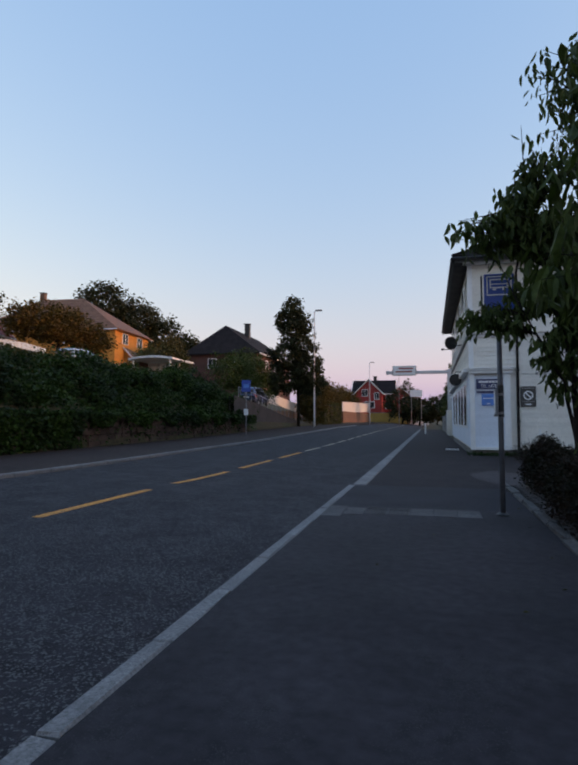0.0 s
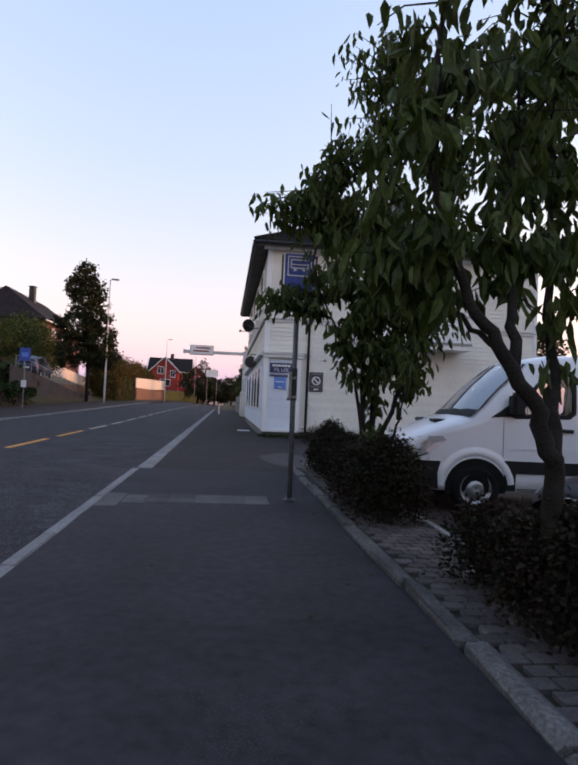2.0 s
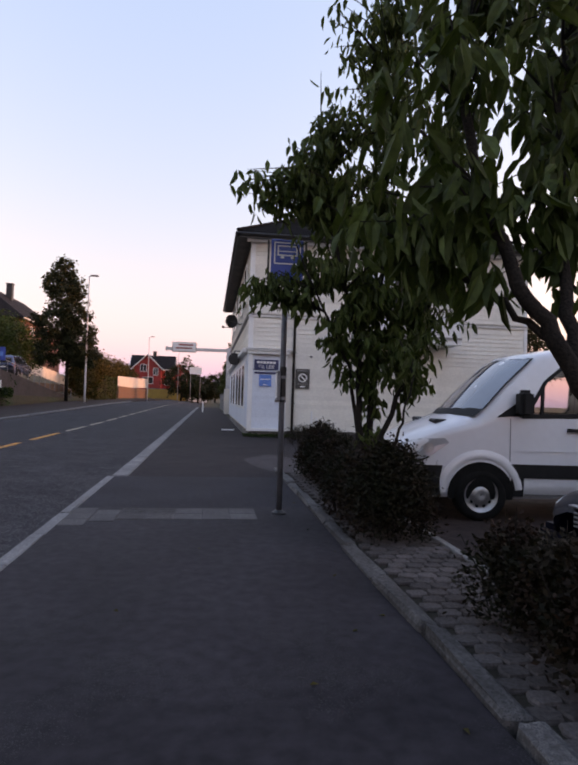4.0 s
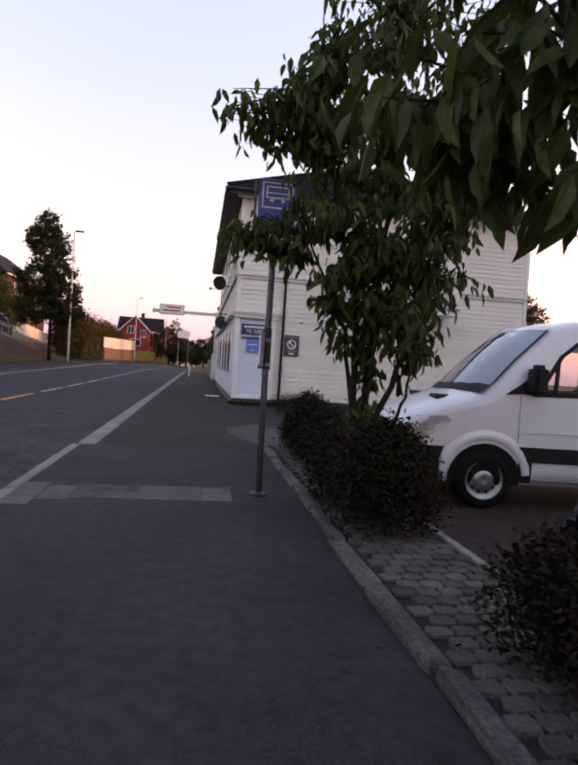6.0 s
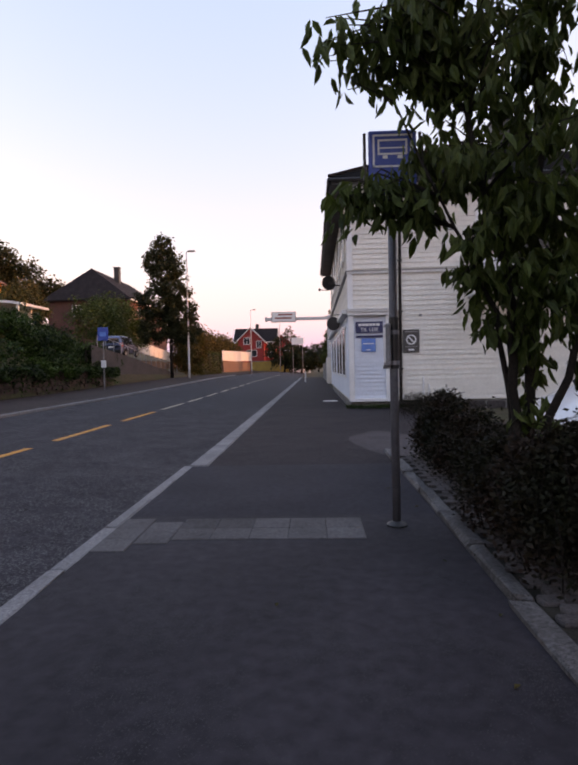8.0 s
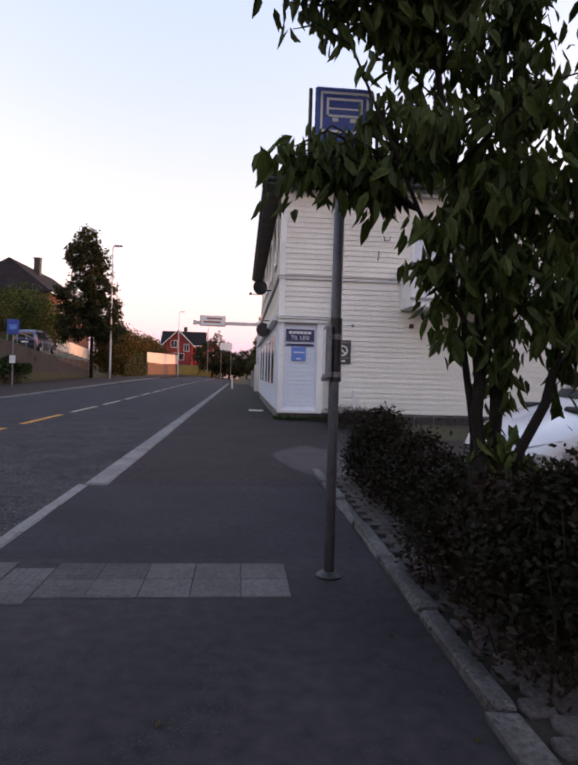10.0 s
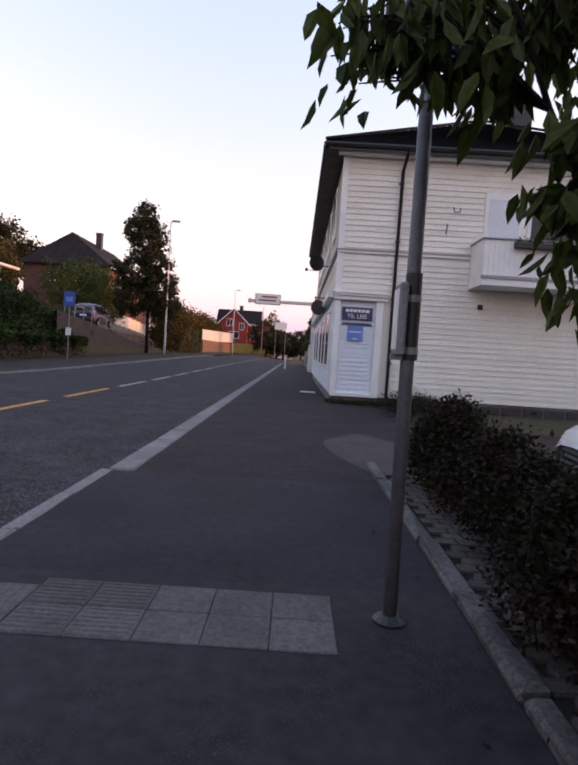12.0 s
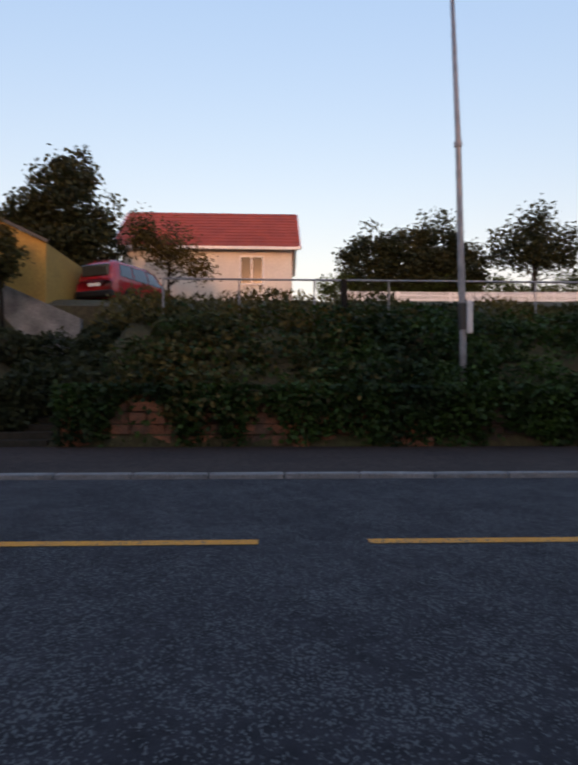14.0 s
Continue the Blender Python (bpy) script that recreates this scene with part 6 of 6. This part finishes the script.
u = rng.uniform(-1, 1, (n, 3))
ax_ = rng.integers(0, 3, n)
u[np.arange(n), ax_] = np.sign(u[np.arange(n), ax_]) * 1.0
leaves("foliage", u * (0.85, 6.8, 1.45) + (0, 0, 1.45) + rng.normal(size=(n, 3)) * 0.06, 0.22, M["cypress"], th, 70, droop=-0.6, slim=0.5, full=False)

# ramp wall and fences further along
rw = thing("ramp_wall", -14.45, 22.0, 0.1, 0, "grey rendered ramp wall that falls along the pavement", "wall", kind="structure")
bm = bmesh.new()
ys2, tops2 = (7.5, 8.0, 14.0, 22.0, 31.0), (2.9, 2.85, 2.35, 1.5, 0.75)
for (ya, ta), (yb, tb) in zip(zip(ys2, tops2), list(zip(ys2, tops2))[1:]):
    a = [bm.verts.new((x_, ya, z_)) for x_, z_ in ((-0.2, -0.5), (0.2, -0.5), (0.2, ta), (-0.2, ta))]
    b = [bm.verts.new((x_, yb, z_)) for x_, z_ in ((-0.2, -0.5), (0.2, -0.5), (0.2, tb), (-0.2, tb))]
    for i in range(4):
        bm.faces.new((a[i], a[(i + 1) % 4], b[(i + 1) % 4], b[i]))
part("wall", bm, M["render"], rw)
for ya in np.arange(9, 31, 1.5):
    part("post", atube([(0, ya, np.interp(ya, ys2, tops2) - 0.05), (0, ya, np.interp(ya, ys2, tops2) + 0.8)], 0.03, 6), M["steel"], rw)
part("top_rail", atube([(0, ya, np.interp(ya, ys2, tops2) + 0.8) for ya in (9, 14, 22, 30)], 0.028, 6), M["steel"], rw)
wfence = thing("white_wall_fence", -20.8, 68, 1.5, 0, "white board fence on a brown brick base above the ramp", "fence")
for k in range(12):
    y0 = -8 + k * 2.1
    zt_ = 3.2 - 0.13 * k
    part("fence_panel", abox(-0.05, 0.05, y0, y0 + 2.04, zt_ - 1.3, zt_, 0.01), M["plaster"], wfence)
part("brick_base", abox(-0.15, 0.15, -8, 17.2, -0.8, 1.0), M["brick"], wfence)
wf = thing("white_board_fence", -14.4, 99, 0.7, 0, "white board fence on a brown wall beside the pavement", "fence")
for k in range(19):
    part("fence_panel", abox(-0.05, 0.05, -18.5 + 2.1 * k, -16.46 + 2.1 * k, 1.75 + 0.03 * k, 3.45 + 0.045 * k, 0.01), M["plaster"], wf)
part("brick_base", abox(-0.15, 0.15, -18.5, 21.4, -0.3, 1.95), M["brick"], wf)
yf = thing("ochre_garden_wall", -10.6, 125, 0.6, -16, "low yellow ochre garden wall", "wall")
part("wall", abox(-4.6, 4.6, -0.15, 0.15, -0.2, 2.3), M["ochre"], yf)
part("coping", abox(-4.7, 4.7, -0.22, 0.22, 2.3, 2.45), M["concrete"], yf)
lowf = thing("low_white_wall", -4.4, 140, 0.3, 6, "low white wall beside the far road bend", "wall")
part("wall", abox(-3.4, 3.0, -0.2, 0.2, -0.3, 1.7), M["plaster"], lowf)


# ---- street lamps and masts ----
def street_lamp(x, y, z, h, arm, label, r=0.075, lean=0.0, head=1.0):
    t = thing("street_lamp", x, y, z, 0, label, "street lamp", group="street lamps")
    part("mast", atube([(0, 0, -0.3), (0, 0, 1.2), (0, lean * 0.5, h * 0.5), (0, lean, h)], [r * 1.25, r * 1.2, r * 0.9, r * 0.6], 10), M["palesteel"], t, smooth=True)
    part("arm", atube([(0, lean, h - 0.02), (arm * 0.4, lean, h + 0.08), (arm, lean, h + 0.1)], r * 0.5, 8), M["palesteel"], t)
    part("lantern", abox(arm - 0.12 * head, arm + 0.55 * head, lean - 0.14 * head, lean + 0.14 * head, h + 0.04, h + 0.04 + 0.14 * head, 0.03 * head, 2), M["greytrim"], t)
    return t


street_lamp(-11.95, 46.4, 0.55, 11.4, 0.25, "tall pale steel street lamp with a flat lantern")
street_lamp(-12.2, 101, 0.7, 11.5, 0.4, "tall pale steel street lamp further along the road")
street_lamp(-19.0, 8.22, hill(-19, 8.2) - 0.1, 5.7, 0.0, "slim steel lamp post with small dark head", 0.04, head=0.5)
big = thing("flag_mast", -14.35, 2.13, 1.5, 0, "tall pale steel mast rising out of the climbers", "mast")
part("mast", atube([(0, 0, -1.0), (0, 0, 1.2), (0, -0.10, 6.2), (0, -0.28, 11.0)], [0.09, 0.085, 0.07, 0.045], 12), M["steel"], big, smooth=True)
part("box", abox(-0.02, 0.16, 0.06, 0.2, 1.35, 2.15, 0.02), M["palesteel"], big)
part("band", atube([(0, 0, 1.45), (0, -0.02, 2.1)], 0.115, 12), M["dark"], big)
part("collar", atube([(0, -0.10, 6.0), (0, -0.105, 6.12)], 0.095, 12), M["steel"], big)
bs_ = thing("bus_stop", -12.4, 26.6, 0.3, 0, "blue bus stop sign on a thin pole", "bus stop")
part("pole", atube([(0, 0, -0.2), (0, 0, 3.5)], 0.035, 8), M["steel"], bs_)
part("sign_panel", abox(-0.3, 0.3, -0.05, -0.03, 2.75, 3.5, 0.01), M["blue"], bs_)
part("white_mark", abox(-0.18, 0.18, -0.055, -0.051, 3.0, 3.25), M["sky_blue"], bs_)
part("timetable_case", abox(-0.14, 0.14, -0.06, 0.0, 1.25, 1.65, 0.01), M["signwhite"], bs_)
# gantry over the road
ga = thing("sign_gantry", 0.95, 49.6, 0.0, 0, "grey steel gantry arm with a pale road sign", "gantry")
part("post", abox(-0.22, 0.22, -0.22, 0.22, -0.2, 6.25, 0.02), M["palesteel"], ga)
part("arm", abox(-6.0, 0.3, -0.16, 0.16, 5.85, 6.15, 0.02), M["palesteel"], ga)
part("arm_end", abox(-6.15, -5.9, -0.2, 0.2, 5.8, 6.2, 0.02), M["palesteel"], ga)
sp = part("sign_panel", abox(-5.45, -3.25, -0.3, -0.2, 5.75, 6.6, 0.02), M["signwhite"], ga, "pale road sign with two lines of small lettering")
for z_, a, b in ((6.32, -4.9, -3.5), (6.0, -5.2, -3.6)):
    part("lettering", abox(a, b, -0.306, -0.301, z_, z_ + 0.14), M["redroof"], sp)
part("board_frame", abox(-5.52, -3.18, -0.2, -0.16, 5.68, 6.67, 0.01), M["greytrim"], ga)
g2 = thing("sign_gantry", -1.0, 95, 0.2, 0, "second pale sign board over the far road", "gantry")
part("sign_panel", abox(-3.4, -1.3, -0.08, 0.08, 5.2, 6.4, 0.02), M["signwhite"], g2)
part("post", atube([(-3.2, 0.1, -0.2), (-3.2, 0.1, 6.4)], 0.04, 8), M["steel"], g2)
part("post", atube([(-1.5, 0.1, -0.2), (-1.5, 0.1, 6.4)], 0.04, 8), M["steel"], g2)
mast = thing("flag_mast", -5.3, 75, 0.3, 0, "thin pale mast at the roadside", "mast")
part("mast", atube([(0, 0, -0.2), (0, 0, 7.2)], 0.035, 8), M["steel"], mast)

# right side beyond the house
crown_tree("spruce_tree", 1.8, 60, 0, [((1.8, 60, 6.4), (0.6, 0.6, 1.6)), ((1.8, 60, 4.6), (1.1, 1.1, 1.4)), ((1.8, 60, 2.6), (1.5, 1.5, 1.6))], 0.15, 0.35, 4200, M["cypress"], 71, "dark conifer beyond the white house")
crown_tree("spruce_tree", 2.4, 78, 0, [((2.4, 78, 6.0), (0.8, 0.8, 1.8)), ((2.4, 78, 3.4), (1.6, 1.6, 2.2))], 0.15, 0.4, 3000, M["cypress"], 72, "dark conifer further along the street")
cottage("pink_house", 6.0, 42, 0.0, 0, 9, 9, 3.6, 2.4, M["plaster"], M["redroof"], "pale house beyond the corner house", "y", 0.6, wins=(("w", -2, 1, 1.2, 1.4), ("w", 2, 1, 1.2, 1.4)))
gw = thing("garden_wall", 0.9, 56, 0, 0, "pale garden wall along the pavement", "wall")
part("wall", abox(-0.15, 0.15, -8, 22, -0.2, 1.9), M["concrete"], gw)
part("gate_pillar", abox(-0.35, 0.35, -8.7, -8.0, -0.2, 2.2, 0.03), M["plaster"], gw)
df = thing("dark_board_fence", 0.9, 37, 0, 0, "dark board fence along the pavement", "fence")
for k in range(30):
    part("board", abox(-0.03, 0.03, -5.4 + 0.3 * k, -5.14 + 0.3 * k, -0.1, 2.1), M["darkwall"], df)
part("rail", abox(0.03, 0.08, -5.4, 3.6, 0.4, 0.5), M["darkwall"], df)
for k, (bx, by) in enumerate(((-9, 170), (-4, 185), (1, 176), (-14, 176), (-20, 165), (5, 165), (9, 150), (-26, 160), (-7, 118), (-3.5, 126), (4.5, 120), (5, 100))):
    crown_tree("distant_tree", bx, by, 0.3, [((bx, by, 3.6 + (k % 3) * 0.8), (3.6, 3.0, 2.8 + (k % 3) * 0.6)), ((bx + 2.6, by, 3.0), (2.6, 2.4, 2.4))], 0.25, 0.7, 2200, M["darkleaf"], 80 + k, "distant dark tree at the end of the road")
crown_tree("garden_tree", 24.2, 34.5, -0.1, [((24.2, 34.5, 6.2), (1.7, 1.8, 1.5)), ((23.6, 34.5, 7.6), (1.0, 1.1, 0.9)), ((25.6, 34.6, 4.6), (1.6, 1.6, 1.4))], 0.12, 0.3, 2200, M["darkleaf"], 97, "open crowned tree behind the white house", shell=0.2)
# road crossing markings and island post far along
for k in range(5):
    bm = bmesh.new()
    x0 = -8.6 + 1.25 * k
    zz_ = max(road_z(x0, 64), road_z(x0 + 0.6, 64)) + 0.012
    poly(bm, [(x0, 62.5, zz_), (x0 + 0.6, 62.5, zz_), (x0 + 0.6, 65.5, zz_ + 0.01), (x0, 65.5, zz_ + 0.01)])
    tagged(part("crossing_stripe", bm, M["tile"]), "worn white crossing stripe on the road", "road marking", group="pedestrian crossing", kind="structure")
lit = thing("leaning_board", -0.1, 16.6, 0.0, 0, "small white board lying by the house wall", "board")
part("board", abox(-0.22, 0.3, -0.12, 0.12, 0.02, 0.06, 0.005), M["signwhite"], lit)
bol = thing("marker_post", -1.4, 46, 0, 0, "small white marker post on the pavement", "post")
part("post", atube([(0, 0, 0), (0, 0, 0.9), (0, 0, 0.95)], [0.06, 0.06, 0.03], 8), M["signwhite"], bol)

# ---- kerbs, tiles and pavers ----
def stone_mesh(name, lx, ly, lz, r, seed, wob=0.004):
    rng = np.random.default_rng(seed)
    b = bmesh.new()
    bbox(b, 0, lx, 0, ly, -lz, 0, r)
    for v_ in b.verts:
        v_.co += Vector(rng.normal(size=3) * wob)
    me_ = bpy.data.meshes.new(name)
    b.to_mesh(me_)
    b.free()
    return me_


kerb = thing("kerb_near", -2.47, 0, 0, 0, "pale granite kerb stones along the pavement", "kerb", kind="structure")
low = [stone_mesh("kerb_stone", 0.125, 0.985, 0.22, 0.012, k) for k in range(3)]
high = [stone_mesh("kerb_stone", 0.27, 0.985, 0.3, 0.02, 5 + k) for k in range(3)]
y = -14.0
k = 0
while y < 2.9:
    s_ = obj("kerb_stone", low[k % 3], M["granite"], kerb)
    s_.location = (0.0, y, 0.006)
    y, k = y + 1.0, k + 1
y = 2.95
while y < 45:
    s_ = obj("kerb_stone", high[k % 3], M["granite"], kerb)
    s_.location = (0.07, y, 0.018)
    y, k = y + 1.0, k + 1
part("kerb_rest", abox(0, 0.125, -60, -14.02, -0.2, 0.006), M["granite"], kerb)
part("kerb_rest", abox(0.07, 0.34, 45.0, 70, -0.2, 0.018), M["granite"], kerb)
kerb2 = thing("kerb_far", -9.75, 0, 0, 0, "grey granite kerb stones on the far side", "kerb", kind="structure")
far_k = [stone_mesh("kerb_stone", 0.16, 1.18, 0.3, 0.02, 9 + k) for k in range(3)]
y, k = -30.0, 0
while y < 60:
    s_ = obj("kerb_stone", far_k[k % 3], M["granite"], kerb2)
    s_.location = (0.03, y, left_rise(y + 0.6) + 0.11)
    y, k = y + 1.2, k + 1
edge = thing("bed_kerb", 0.40, 0, 0, 0, "rough split granite kerb around the planted bed", "kerb", kind="structure")
ek = [stone_mesh("kerb_stone", 0.13, 0.93, 0.25, 0.02, 20 + k, 0.008) for k in range(5)]
y, k = -12.0, 0
rng = np.random.default_rng(90)
while y < 3.6:
    s_ = obj("kerb_stone", ek[k % 5], M["granite_dark"], edge)
    s_.location, s_.rotation_euler = (rng.normal() * 0.008, y, 0.045 + rng.normal() * 0.006), (0, 0, rng.normal() * 0.008)
    y, k = y + 0.95, k + 1
edging = tagged(part("bed_edging", abox(1.385, 1.465, -12, 3.7, -0.3, 0.012, 0.01), M["concrete"]), "narrow concrete edging beside the parking lot", "kerb", kind="structure")
tagged(part("bed_soil", abox(0.53, 1.385, -12, 3.85, -0.2, -0.012), M["soil"]), "dark soil under the pavers", "ground", kind="structure")
bed = thing("bed_pavers", 0.55, 0, 0, 0, "weathered concrete pavers in the planted bed", "pavement", kind="structure")


def paver_mesh(lx, ly, seed):
    """A six-sided paver with rounded rim."""
    rng = np.random.default_rng(seed)
    b = bmesh.new()
    c = 0.02
    out = [(c, 0), (lx - c, 0), (lx, ly / 2), (lx - c, ly), (c, ly), (0, ly / 2)]
    cx, cy = lx / 2, ly / 2
    lo = [b.verts.new((x_, y_, -0.07)) for x_, y_ in out]
    mi = [b.verts.new((x_, y_, -0.012)) for x_, y_ in out]
    to = [b.verts.new((cx + (x_ - cx) * 0.9, cy + (y_ - cy) * 0.88, rng.normal() * 0.0015)) for x_, y_ in out]
    for i in range(6):
        j = (i + 1) % 6
        b.faces.new((lo[i], lo[j], mi[j], mi[i]))
        b.faces.new((mi[i], mi[j], to[j], to[i]))
    b.faces.new(to)
    me_ = bpy.data.meshes.new("paver")
    b.to_mesh(me_)
    b.free()
    return me_


PL, PW = 0.165, 0.128
pms = [paver_mesh(PL - 0.008, PW - 0.008, k) for k in range(4)]
rest = bmesh.new()
row = 0
yv = -9.0
while yv < 3.6:
    for c in range(-1, 6):
        x_ = c * (PL - 0.012) + (0.5 * (PL - 0.012) if row % 2 else 0)
        if x_ < -0.001 or x_ + PL > 0.86:
            continue
        zz_ = 0.012 + rng.normal() * 0.0015
        if -4.6 < yv < 1.2:
            s_ = obj("paver", pms[rng.integers(4)], M["paver"], bed)
            s_.location, s_.rotation_euler = (x_, yv, zz_), (rng.normal() * 0.005, rng.normal() * 0.005, rng.normal() * 0.012)
        else:
            box(rest, x_ + 0.01, x_ + PL - 0.02, yv + 0.006, yv + PW - 0.01, -0.06, zz_)
    yv += PW
    row += 1
tagged(part("paver_rest", rest, M["paver"], bed), kind="stuff")
# tactile paving
tact = thing("tactile_paving", -0.28, 0, 0, 0, "grey ribbed and plain guide tiles across the pavement", "pavement", kind="structure")


def guide_tile(lx, ly, ribs=0, along="x"):
    b = bmesh.new()
    bbox(b, 0, lx, 0, ly, -0.04, 0.006, 0.004)
    for i in range(ribs):
        f_ = (i + 0.5) / ribs
        if along == "x":
            box(b, 0.015, lx - 0.015, ly * f_ - 0.010, ly * f_ + 0.010, 0.004, 0.0085)
        else:
            box(b, lx * f_ - 0.010, lx * f_ + 0.010, 0.015, ly - 0.015, 0.004, 0.0085)
    me_ = bpy.data.meshes.new("guide_tile")
    b.to_mesh(me_)
    b.free()
    return me_


plain, ribx, riby = guide_tile(0.302, 0.292), guide_tile(0.302, 0.292, 7, "x"), guide_tile(0.262, 0.292, 5, "y")
for c in range(5):
    for r_ in range(2):
        s_ = obj("guide_tile", ribx if c >= 3 else plain, M["tile"], tact)
        s_.location = (-0.305 * (c + 1), -0.355 + 0.297 * r_, 0.001 + 0.001 * ((c + r_) % 2))
for r_ in range(2):
    s_ = obj("guide_tile", riby, M["tile"], tact)
    s_.location = (-1.795, -0.45 + 0.297 * r_, 0.002)
for r_ in range(3):
    s_ = obj("guide_tile", guide_tile(0.262, 0.292) if r_ == 0 else s_.data, M["tile"], tact)
    s_.location = (-2.068, -0.63 + 0.297 * r_, 0.001)
# small litter on the pavement
for k, (lx_, ly_) in enumerate(((-0.35, -4.0), (0.12, -2.4), (-0.9, -1.6), (0.2, -0.9), (0.28, -3.2), (0.05, -3.4), (0.3, -1.7), (0.22, -4.4), (-1.4, -3.0), (0.25, 0.6), (0.1, 1.4))):
    l_ = thing("fallen_leaf", lx_, ly_, 0.003, 40 * k, "dry curled fallen leaf on the asphalt", "leaf", group="fallen leaves")
    bm = bmesh.new()
    poly(bm, [(0, 0, 0.002), (0.02, 0.012, 0.012), (0.05, 0, 0.004), (0.02, -0.012, 0.010)])
    part("blade", bm, M["dryveg"], l_)
